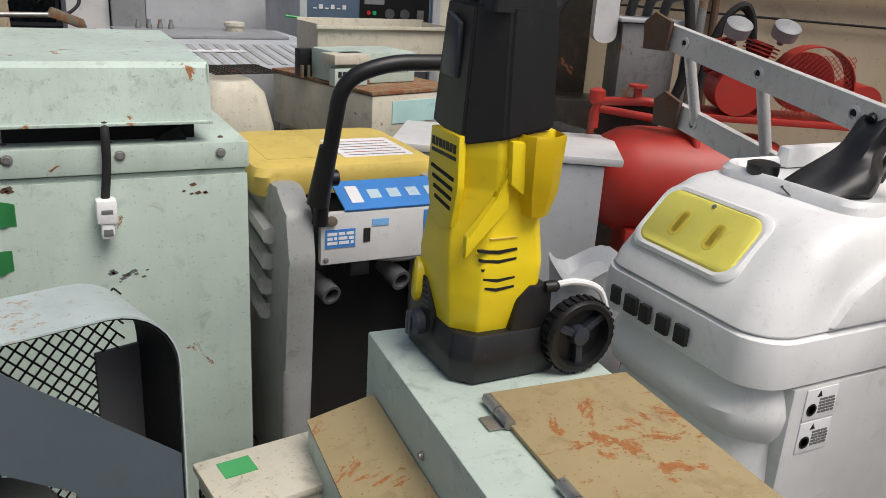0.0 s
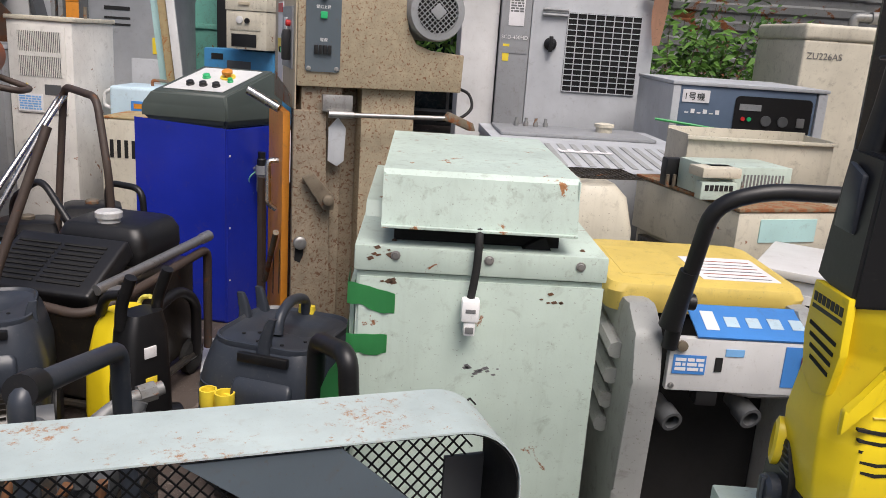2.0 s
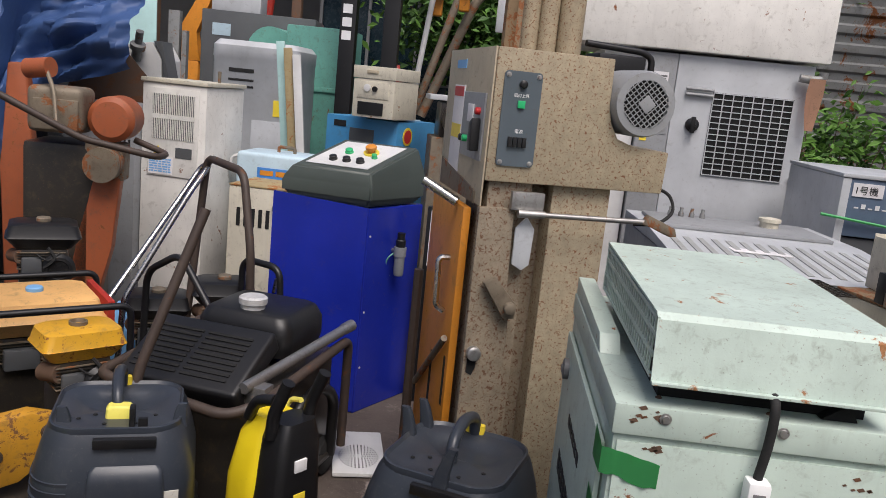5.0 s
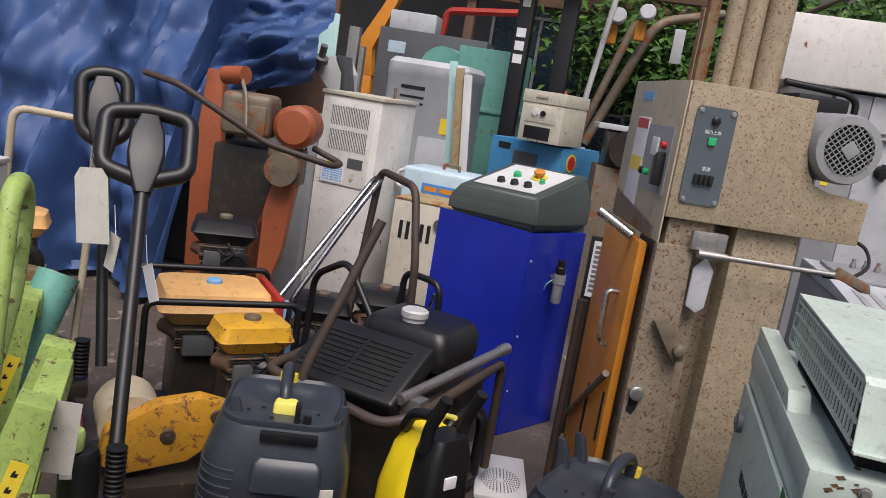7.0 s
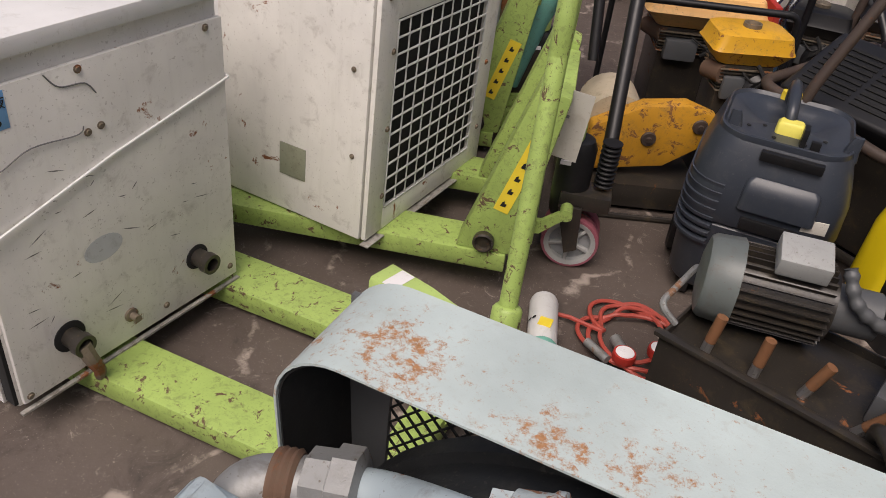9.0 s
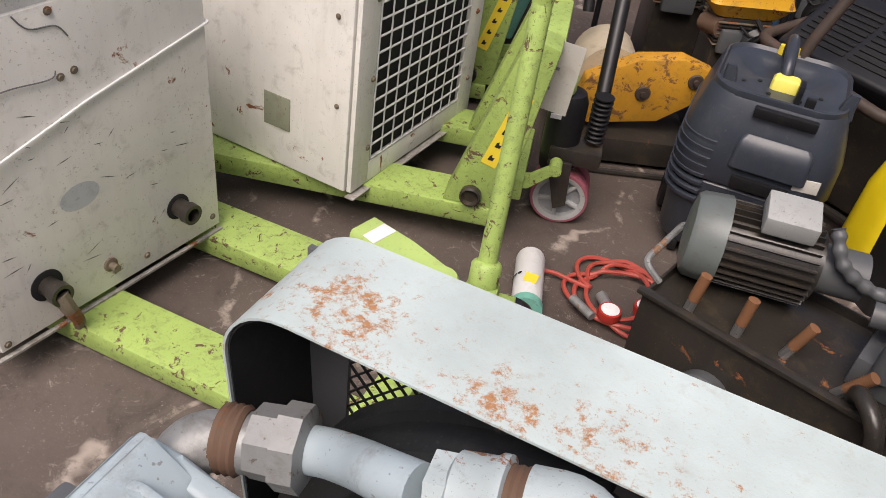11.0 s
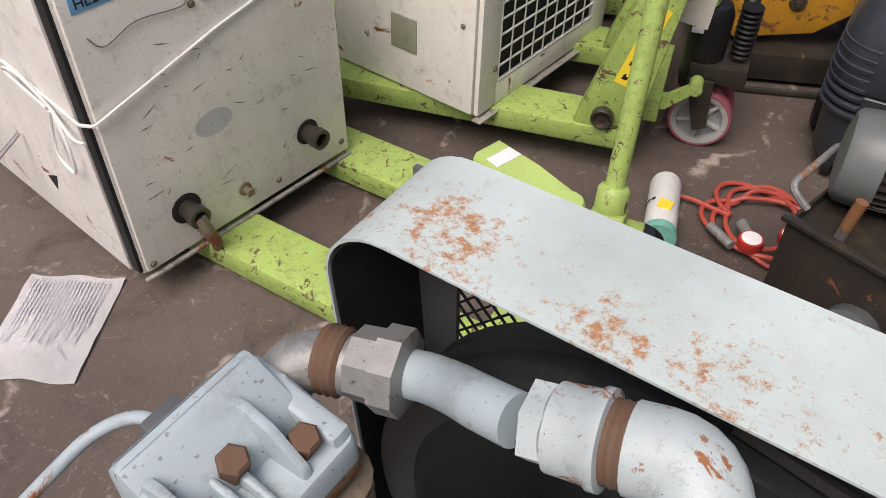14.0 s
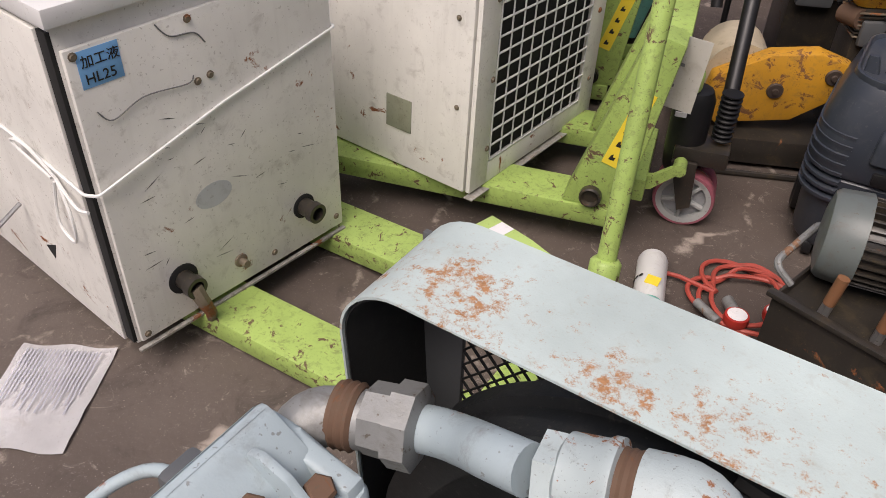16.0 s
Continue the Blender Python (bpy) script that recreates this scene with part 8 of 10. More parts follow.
# ---------------------------------------------------------------- right side and background row
def grey_washer():
    m = thing("hot_water_washer", 0.90, 1.72, 0, 0, "grey hot-water pressure washer with a faded yellow lid and black handle", "pressure washer")
    for (x0, x1) in ((0.0, 0.085), (0.47, 0.54)):
        bm = bm_(); prism(bm, [(0.03, 0.0), (0.62, 0.0), (0.66, 0.30), (0.66, 0.86), (0.60, 0.95), (0.10, 0.985), (0.0, 0.93), (-0.03, 0.80), (0.02, 0.45)], x0, x1, "x", 0.025); part("side_shell", bm, MIDGREY, m, "moulded grey side")
    for i in range(4):
        bm = bm_(); tube(bm, [(-0.012, 0.10 + 0.02 * i, 0.84 - i * 0.085), (-0.012, 0.62, 0.88 - i * 0.085)], 0.026, 8, 0); part("flute", bm, MIDGREY, m)
    bm = bm_(); ringset(bm, [[Vector((px, py, z + 0.05 * (0.32 - py) * -0.0)) for px, py in rrect(w, d, 0.05, 0.25, 0.43, 5)] for z, w, d in ((0.93, 0.56, 0.50), (0.99, 0.58, 0.53), (1.013, 0.56, 0.51), (1.022, 0.51, 0.46))]); lid = part("lid", bm, PALEYELLOW, m, "sun-faded yellow lid")
    bm = bm_(); box(bm, 0.25, 0.48, 0.23, 0.48, 1.0222, 1.0235, 0.0); lb = part("lid_label", bm, PAPER, lid)
    for r in range(6):
        bm = bm_(); box(bm, 0.27, 0.46, 0.25 + r * 0.036, 0.257 + r * 0.036, 1.0236, 1.024, 0); part("label_line", bm, REDOXIDE if r % 2 else INKGREY, lb)
    bm = bm_(); box(bm, 0.02, 0.22, 0.25, 0.56, 1.0222, 1.0232, 0.0); part("embossed_panel", bm, PALEYELLOW, lid)
    # front panel, control strip
    bm = bm_(); box(bm, 0.10, 0.62, -0.006, 0.02, 0.775, 0.925, 0.006); fp = part("front_panel", bm, WHITE, m, "white front panel")
    bm = bm_(); prism(bm, [(-0.006, 0.927), (0.125, 0.974), (0.125, 0.979), (-0.008, 0.932)], 0.17, 0.55, "x"); cs = part("control_strip", bm, STICKER_B, m, "blue control strip with white symbols")
    for i in range(5):
        bm = bm_(); x = 0.20 + i * 0.060; y0 = 0.035 if i else 0.02; y1 = 0.075 if i else 0.095
        prism(bm, [(y0, 0.9350 + y0 * 0.355 + 0.0005), (y1, 0.9350 + y1 * 0.355 + 0.0005), (y1, 0.9350 + y1 * 0.355 + 0.0017), (y0, 0.9350 + y0 * 0.355 + 0.0017)], x, x + 0.036, "x"); part("symbol", bm, PALEBLUE if i else PAPER, cs)
    bm = bm_(); box(bm, 0.112, 0.20, -0.0085, -0.0055, 0.825, 0.878, 0.0); part("name_label", bm, STICKER_B, fp)
    print_bars("label_print", fp, WHITEINK, 0.118, 0.195, 0.832, 0.872, 3, -0.0085, 6)
    bm = bm_(); box(bm, 0.225, 0.245, -0.0085, -0.0055, 0.835, 0.875, 0.0); part("small_label", bm, INK, fp)
    bm = bm_(); box(bm, 0.25, 0.30, -0.0085, -0.0055, 0.88, 0.90, 0.0); part("small_label", bm, STICKER_LB, fp)
    bm = bm_(); box(bm, 0.41, 0.56, -0.0085, -0.0055, 0.80, 0.915, 0.0); sw = part("switch_label", bm, STICKER_B, fp)
    bm = bm_(); box(bm, 0.455, 0.485, -0.022, -0.008, 0.865, 0.89, 0.003); part("red_switch", bm, STICKER_R, sw)
    bm = bm_(); lathe(bm, [(0.016, 0), (0.016, 0.02), (0.012, 0.024)], 16, axis_m((0.47, -0.008, 0.83), (0, -1, 0))); part("dial", bm, BLACK, sw)
    bm = bm_(); lathe(bm, [(0.014, 0), (0.014, 0.012), (0.006, 0.014)], 14, axis_m((0.13, -0.006, 0.905), (0, -1, 0))); part("lock", bm, BROWNSTEEL, fp)
    bolts(fp, [(0.115, -0.006, 0.79), (0.59, -0.006, 0.79)], 0.006)
    # near-black box that paints the shade inside, with ports
    bm = bm_(); box(bm, 0.086, 0.469, 0.20, 0.60, 0.02, 0.92, 0.01); part("inner_box", bm, VOID, m)
    bm = bm_(); box(bm, 0.09, 0.47, 0.02, 0.6, 0.0, 0.10, 0.01); part("pan", bm, RUSTY, m, "rusty bottom pan")
    for (x, z, r) in ((0.115, 0.70, 0.030), (0.33, 0.72, 0.032)):
        bm = bm_(); lathe(bm, [(0.0, 0.05), (r * 0.66, 0.05), (r * 0.7, 0.10), (r, 0.10), (r, 0.05), (r * 0.8, 0.04), (r * 0.8, 0.0)], 18, axis_m((x, 0.10, z), (0.25, -1, -0.25))); part("port", bm, DARKGREY, m, "dark grey hose port")
    bm = bm_(); tube(bm, [(0.24, 0.05, 0.77), (0.34, 0.02, 0.76), (0.60, 0.0, 0.78)], 0.008, 8, 0.03); part("bracket", bm, STEEL, m)
    bm = bm_(); box(bm, 0.19, 0.25, 0.0, 0.06, 0.73, 0.775, 0.008); part("valve", bm, BLACK, m)
    # handle
    bm = bm_(); tube(bm, [(0.095, -0.01, 0.90), (0.10, -0.03, 1.02), (0.125, -0.09, 1.30), (0.24, -0.11, 1.345), (0.50, -0.10, 1.345), (0.58, -0.08, 1.29), (0.58, 0.0, 0.95)], 0.021, 14, 0.06); part("handle", bm, BLACK, m, "black tubular handle")
    bm = bm_(); rod(bm, (0.085, -0.02, 0.96), (0.105, -0.05, 1.12), 0.030, 0.025, 12); lathe(bm, [(0.022, 0), (0.022, 0.02), (0.015, 0.024)], 10, axis_m((0.12, -0.02, 1.03), (1, 0, 0))); part("handle_socket", bm, BLACK, m)


grey_washer()


def low_cream_box():
    m = thing("ventilated_box", 0.55, 0.82, 0.0, 8, "small cream ventilated box with green tape on its lid", "box")
    bm = bm_(); box(bm, 0.0, 0.28, 0.0, 0.16, 0.30, 0.695, 0.012); part("body", bm, CREAM, m)
    bm = bm_(); box(bm, -0.006, 0.286, -0.006, 0.166, 0.696, 0.712, 0.006); part("lid", bm, CREAM, m)
    for i in range(7):
        bm = bm_(); box(bm, -0.003, 0.0, 0.02 + i * 0.019, 0.028 + i * 0.019, 0.56, 0.67, 0.0); part("slot", bm, VOID, m)
    bm = bm_(); box(bm, 0.03, 0.09, 0.09, 0.14, 0.7125, 0.7135, 0.0); part("tape", bm, TAPE, m)
    bm = bm_(); box(bm, 0.0, 0.28, 0.0, 0.16, 0.0, 0.30, 0.01); part("stand", bm, DARKGREY, m)


low_cream_box()


def white_side_cabinet():
    m = thing("welder_cabinet", 1.42, 2.24, 0, -32, "white machine cabinet with grey side and blue strap", "cabinet")
    bm = bm_(); box(bm, 0, 0.74, 0, 0.42, 0.05, 0.97, 0.008); part("body", bm, GREYWHITE, m)
    bm = bm_(); box(bm, -0.006, 0.80, -0.01, 0.43, 0.972, 1.0, 0.008); part("top", bm, WHITE, m)
    bm = bm_(); box(bm, 0.02, 0.40, -0.006, 0.0, 0.12, 0.93, 0.003); fp = part("front_panel", bm, WHITE, m)
    bm = bm_()
    for i in range(9):
        box(bm, 0.05 + i * 0.03, 0.064 + i * 0.03, -0.008, -0.0055, 0.80, 0.90, 0)
    part("vent", bm, VOID, fp)
    bm = bm_(); box(bm, 0.06, 0.14, -0.0085, -0.006, 0.70, 0.84, 0); part("tape", bm, TAPE, m)
    bm = bm_(); box(bm, 0.30, 0.39, -0.0085, -0.006, 0.50, 0.72, 0); lb = part("label", bm, PAPER, m)
    print_bars("label_print", lb, INKGREY, 0.305, 0.385, 0.51, 0.71, 9, -0.0085, 9)
    bm = bm_(); lathe(bm, [(0.045, 0), (0.045, 0.01)], 20, axis_m((0.35, -0.006, 0.43), (0, -1, 0))); part("stop_collar", bm, STICKER_Y, m)
    bm = bm_(); lathe(bm, [(0.03, 0.01), (0.034, 0.03), (0.028, 0.04)], 20, axis_m((0.35, -0.006, 0.43), (0, -1, 0))); part("red_button", bm, STICKER_R, m)
    bm = bm_(); ringset(bm, [[Vector((x, y, z)) for x, y in ((0.475 + o, p), (0.515 + o, p))] for p, z, o in ((0.30, 1.003, -0.03), (0.0, 1.004, -0.01), (-0.014, 0.99, 0), (-0.02, 0.7, 0.0), (-0.03, 0.4, -0.02))], closed=False); bmesh.ops.solidify(bm, geom=bm.faces[:], thickness=0.002); part("strap", bm, STRAP, m, "flat blue webbing strap")
    bm = bm_(); box(bm, 0.45, 0.50, 0.02, 0.06, 1.001, 1.035, 0.004); part("buckle", bm, BLACK, m)
    m2 = thing("plastic_bag", 1.86, 1.63, 0.0, 0, "clouded white plastic bag of parts standing on a crate", "bag")
    bm = bm_(); rnd = random.Random(2)
    ringset(bm, [[Vector((r * (1 + 0.10 * noise.noise(Vector((a * 2, z * 9, 1)))) * math.cos(a), r * (1 + 0.12 * noise.noise(Vector((a * 2, z * 8, 4)))) * math.sin(a), z + (0.03 * math.sin(a * 3) if z > 0.66 else 0))) for a in (2 * math.pi * q / 28 for q in range(28))] for z, r in ((0.27, 0.10), (0.32, 0.135), (0.47, 0.14), (0.58, 0.13), (0.64, 0.118), (0.69, 0.125), (0.715, 0.130), (0.67, 0.10))]); part("bag", bm, GREYWHITE, m2)
    bm = bm_(); box(bm, -0.16, 0.16, -0.14, 0.14, 0, 0.268, 0.01); part("crate", bm, DARKGREY, m2)


white_side_cabinet()


def red_compressor():
    m = thing("air_compressor", 2.50, 2.05, 0, -31, "red piston air compressor with rust-flecked tank", "air compressor")
    bm = bm_(); lathe(bm, [(0.005, -0.45), (0.09, -0.435), (0.155, -0.39), (0.195, -0.32), (0.208, -0.24), (0.208, 0.2), (0.18, 0.28), (0.05, 0.33)], 36, axis_m((0.12, 0, 0.84), (1, 0, 0))); part("tank", bm, RED, m, "red pressure tank")
    bm = bm_(); tube(bm, [(-0.30, 0.04, 0.98), (-0.30, 0.04, 1.10), (0.06, -0.10, 1.08), (0.08, -0.12, 0.98)], 0.015, 10, 0.03); part("guard_rail", bm, RED, m)
    bm = bm_(); box(bm, 0.02, 0.66, -0.10, 0.14, 1.10, 1.125, 0.006); part("bedplate", bm, RED, m)
    bm = bm_(); rod(bm, (0.20, -0.10, 1.21), (0.20, 0.10, 1.21), 0.085, n=22); part("crankcase", bm, RED, m)
    for k, (dx, tx) in enumerate(((0.15, -0.3), (0.25, 0.3))):
        bm = bm_(); d = Vector((tx, 0, 1)).normalized(); b = Vector((dx, 0, 1.27))
        rod(bm, b, b + d * 0.12, 0.04, n=18)
        for i in range(8):
            rod(bm, b + d * (0.012 + i * 0.014), b + d * (0.017 + i * 0.014), 0.064, n=18)
        part("cylinder", bm, RED, m, "finned red cylinder")
        bm = bm_(); lathe(bm, [(0.012, 0), (0.012, 0.03), (0.045, 0.032), (0.048, 0.075), (0.036, 0.082), (0.005, 0.082)], 24, axis_m(b + d * 0.12 + Vector((0.05, -0.02, 0.0)), (0.1, -0.5, 0.85))); part("intake_filter", bm, GREY, m, "grey round intake filter")
    bm = bm_(); rod(bm, (0.46, 0.02, 1.25), (0.46, 0.06, 1.25), 0.11, n=36); part("flywheel", bm, RED, m)
    bm = bm_(); path = [(0.27, 1.13)] + [(0.46 + 0.14 * math.cos(radians(a)), 1.255 + 0.135 * math.sin(radians(a))) for a in range(150, -1, -15)] + [(0.61, 1.15), (0.61, 1.13)]
    band(bm, path, -0.10, 0.0, 0.004); part("belt_guard", bm, RED, m)
    bm = bm_(); expanded_mesh(bm, 0.36, 0.59, 1.14, 1.36, -0.09, 0.02, 0.0018); part("guard_mesh", bm, RED, m)
    bm = bm_(); rod(bm, (0.66, -0.06, 1.20), (0.66, 0.16, 1.20), 0.06, n=20); part("motor", bm, RED, m)
    bm = bm_(); tube(bm, [(-0.30, -0.06, 1.04), (-0.30, -0.06, 1.14), (-0.12, -0.12, 1.16), (0.02, -0.12, 1.13)], 0.016, 10, 0.03); lathe(bm, [(0.02, 0), (0.03, 0.01), (0.03, 0.05), (0.01, 0.06)], 12, Matrix.Translation((-0.30, -0.06, 1.13))); lathe(bm, [(0.015, 0), (0.015, 0.05), (0.035, 0.055), (0.035, 0.065)], 12, Matrix.Translation((-0.16, -0.10, 1.15))); part("valve_manifold", bm, RED, m)
    for x in (-0.15, 0.25):
        bm = bm_(); box(bm, x, x + 0.06, -0.18, 0.18, 0, 0.68, 0.01); part("leg", bm, RED, m)


red_compressor()


def ladder():
    m = thing("ladder", 2.12, 1.72, 0, 0, "scuffed aluminium extension ladder with rusted end brackets", "ladder")
    a, b = Vector((0.0, 0.0, 1.42)), Vector((-0.20, -1.75, 1.19))
    off = Vector((0.10, 0.02, -0.25))
    d = (b - a).normalized()
    up = Vector((0, 0, 1)); up = (up - d * up.dot(d)).normalized(); sd = d.cross(up)
    for k in (0, 1):
        o = off * k
        bm = bm_()
        prof = [(-0.038, -0.012), (0.038, -0.012), (0.038, 0.014), (0.034, 0.014), (0.034, -0.008), (-0.034, -0.008), (-0.034, 0.014), (-0.038, 0.014)]
        ringset(bm, [[p + o + up * u + sd * -v for u, v in prof] for p in (a, b)]); part("rail", bm, ALU, m, "ribbed aluminium rail")
        for i in range(5):
            c = a + o + d * (0.12 + i * 0.34) + sd * 0.012
            bm = bm_(); lathe(bm, [(0.012, 0.0), (0.020, 0.0), (0.020, 0.004), (0.012, 0.006), (0.011, 0.001)], 16, axis_m(c, sd)); part("rung_end", bm, ALU, m)
            bm = bm_(); lathe(bm, [(0.001, 0.0005), (0.0125, 0.0005), (0.0125, 0.0015), (0.001, 0.0015)], 14, axis_m(c, sd)); part("rung_hole", bm, VOID, m)
    for i in range(5):
        c = a + d * (0.12 + i * 0.34)
        bm = bm_(); rod(bm, c, c + off, 0.017, n=12); part("rung", bm, ALU, m)
    for k in (0, 1):
        bm = bm_(); c = a + off * k - d * 0.02
        ringset(bm, [[c + q + sd * s for q in (up * 0.05 + d * 0.07, up * -0.04 + d * 0.07, up * -0.06 - d * 0.05, up * 0.02 - d * 0.07, up * 0.06 - d * 0.02)] for s in (0.016, 0.028)]); part("end_bracket", bm, RUSTPIPE, m, "rusted hook bracket")
    # the ladder rests on the red compressor and on a stack of dark crates
    bm = bm_(); box(bm, -0.35, 0.0, -1.95, -1.6, 0.0, 0.93, 0.01); part("rest_block", bm, DARKGREY, m)


ladder()


def boiler_corner():
    m = thing("boiler_unit", 2.55, 2.72, 0, -25, "grey boiler unit with black ribbed hose and pipework", "boiler")
    bm = bm_(); box(bm, 0.12, 0.36, -0.14, 0.14, 1.06, 1.40, 0.01); part("grey_box", bm, GALV, m, "dull grey steel box")
    bm = bm_(); box(bm, 0.105, 0.375, -0.155, 0.155, 1.402, 1.42, 0.006); part("box_lid", bm, GREYWHITE, m)
    bm = bm_(); ringset(bm, [[Vector((0.05 + px, y, 1.46 + pz)) for px, pz in rrect(0.10, 0.30, 0.04, 0, 0, 4)] for y in (-0.12, -0.04)]); part("white_panel", bm, WHITE, m, "rounded white panel")
    bm = bm_(); box(bm, -0.20, 0.36, -0.05, 0.2, 0.0, 1.05, 0.01); part("lower_cover", bm, OILY, m, "oily dark lower casing")
    bm = bm_(); pts = curve_pts([(-0.10, -0.02, 1.60), (-0.20, -0.10, 1.40), (-0.42, -0.20, 1.22), (-0.46, -0.24, 1.05), (-0.30, -0.30, 0.98), (-0.10, -0.34, 0.95), (0.15, -0.36, 0.88)], 14)
    tube(bm, pts, lambda t: 0.040 + 0.003 * math.sin(t * 420), 14, 0); part("ribbed_hose", bm, RUBBER, m, "black ribbed hose")
    bm = bm_(); lathe(bm, [(0.08, 0.6), (0.08, 1.06), (0.07, 1.10), (0.06, 1.12), (0.02, 1.12)], 22, Matrix.Translation((-0.34, 0.05, 0))); part("dark_drum", bm, OILY, m)
    for (x, y, r) in ((0.40, -0.10, 0.02), (0.46, -0.02, 0.025), (-0.28, 0.08, 0.02)):
        bm = bm_(); rod(bm, (x, y, 0.0), (x + 0.03, y, 2.2), r, n=12); part("pipe", bm, GALV, m)
    bm = bm_(); tube(bm, curve_pts([(0.0, 0.0, 1.72), (0.20, -0.08, 1.72), (0.36, -0.16, 1.55), (0.40, -0.18, 1.25), (0.36, -0.16, 1.05)], 8), 0.022, 10, 0); tube(bm, curve_pts([(0.45, -0.20, 1.1), (0.50, -0.22, 1.40), (0.60, -0.22, 1.50), (0.66, -0.2, 1.35), (0.6, -0.2, 1.1)], 8), 0.016, 8, 0); tube(bm, curve_pts([(0.48, -0.16, 1.15), (0.56, -0.14, 1.45), (0.64, -0.16, 1.46), (0.68, -0.16, 1.2)], 8), 0.014, 8, 0); part("black_hose", bm, RUBBER, m)
    for i in range(5):
        bm = bm_(); x = 0.05 + i * 0.075
        tube(bm, [(x, 0.10, 1.42), (x, 0.05, 1.50), (x + 0.02, -0.05, 1.52)], 0.022, 10, 0.04); lathe(bm, [(0.03, 0), (0.03, 0.03)], 8, axis_m((x + 0.01, 0.0, 1.52), (0.2, -1, 0.2))); part("pipe_elbow", bm, DARKGREY, m)
    bm = bm_(); lathe(bm, [(0.025, 0), (0.04, 0.01), (0.04, 0.03), (0.02, 0.04), (0.02, 0.16), (0.035, 0.17), (0.035, 0.2)], 14, Matrix.Translation((-0.32, 0.02, 1.45))); part("valve", bm, GALV, m)
    m2 = thing("panel", 2.22, 3.02, 0, -20, "tall cream steel panel beside the boiler", "panel")
    bm = bm_(); box(bm, 0, 0.26, 0, 0.5, 0.0, 2.3, 0.01); part("sheet", bm, BEIGE, m2)
    # added dark sheet that stands in for the shaded corner behind the boiler
    m3 = thing("recess_shade", 2.2, 3.55, 0, -25, "added dark sheet for the shade behind the boiler", "recess", kind="structure")
    bm = bm_(); box(bm, 0.15, 0.75, -0.25, -0.15, 0, 2.4, 0.01); part("shade_sheet", bm, OILY, m3)


boiler_corner()


def rust_table():
    m = thing("machine_base", 1.517, 2.66, 0, 16, "white machine base with a rusty top and dark radiator", "machine")
    bm = bm_(); box(bm, 0, 0.46, 0, 0.74, 0.86, 1.085, 0.008); part("body", bm, CREAM, m)
    bm = bm_(); box(bm, -0.004, 0.464, -0.004, 0.744, 1.087, 1.102, 0.004); part("top", bm, RUSTY, m, "rusted steel top")
    bm = bm_(); box(bm, 0.03, 0.46, 0.02, 0.74, 0.0, 0.86, 0.008); part("lower_body", bm, CREAM, m)
    bm = bm_(); box(bm, -0.008, 0.029, 0.12, 0.66, 0.45, 0.84, 0.004); rd = part("radiator", bm, OILY, m, "dark finned radiator")
    bm = bm_()
    for i in range(26):
        box(bm, -0.011, -0.008, 0.13 + i * 0.02, 0.136 + i * 0.02, 0.46, 0.83, 0)
    part("fins", bm, DARKGREY, rd)
    bm = bm_(); box(bm, 0.10, 0.36, -0.004, 0.0, 0.97, 1.06, 0.0); part("green_label", bm, AQUA, m)
    bm = bm_(); box(bm, 0.10, 0.22, 0.0155, 0.0195, 0.66, 0.84, 0.0); lb = part("notice", bm, PAPER, m)
    print_bars("notice_print", lb, INKGREY, 0.11, 0.21, 0.68, 0.82, 7, 0.0155, 12)
    m2 = thing("cover_box", 0.93, 2.98, 0, 8, "cream moulded cover with a dark grille beside the machine base", "cover")
    bm = bm_(); loft(bm, [(0.0, 0.30, 0.34, 0.05, 0.16, 0.17), (0.9, 0.30, 0.34, 0.05, 0.16, 0.17), (1.04, 0.27, 0.32, 0.08, 0.15, 0.17), (1.09, 0.20, 0.26, 0.08, 0.14, 0.17)], 5); part("cover", bm, CREAM, m2)
    bm = bm_(); bars(bm, -0.02, 0.26, -0.13, 0.13, 12, 9, 0.004, 0, 0.004)
    bmesh.ops.transform(bm, matrix=Matrix.Translation((0.10, 0.22, 1.115)) @ Matrix.Rotation(radians(90), 4, "X"), verts=bm.verts); part("grille", bm, OILY, m2)


rust_table()


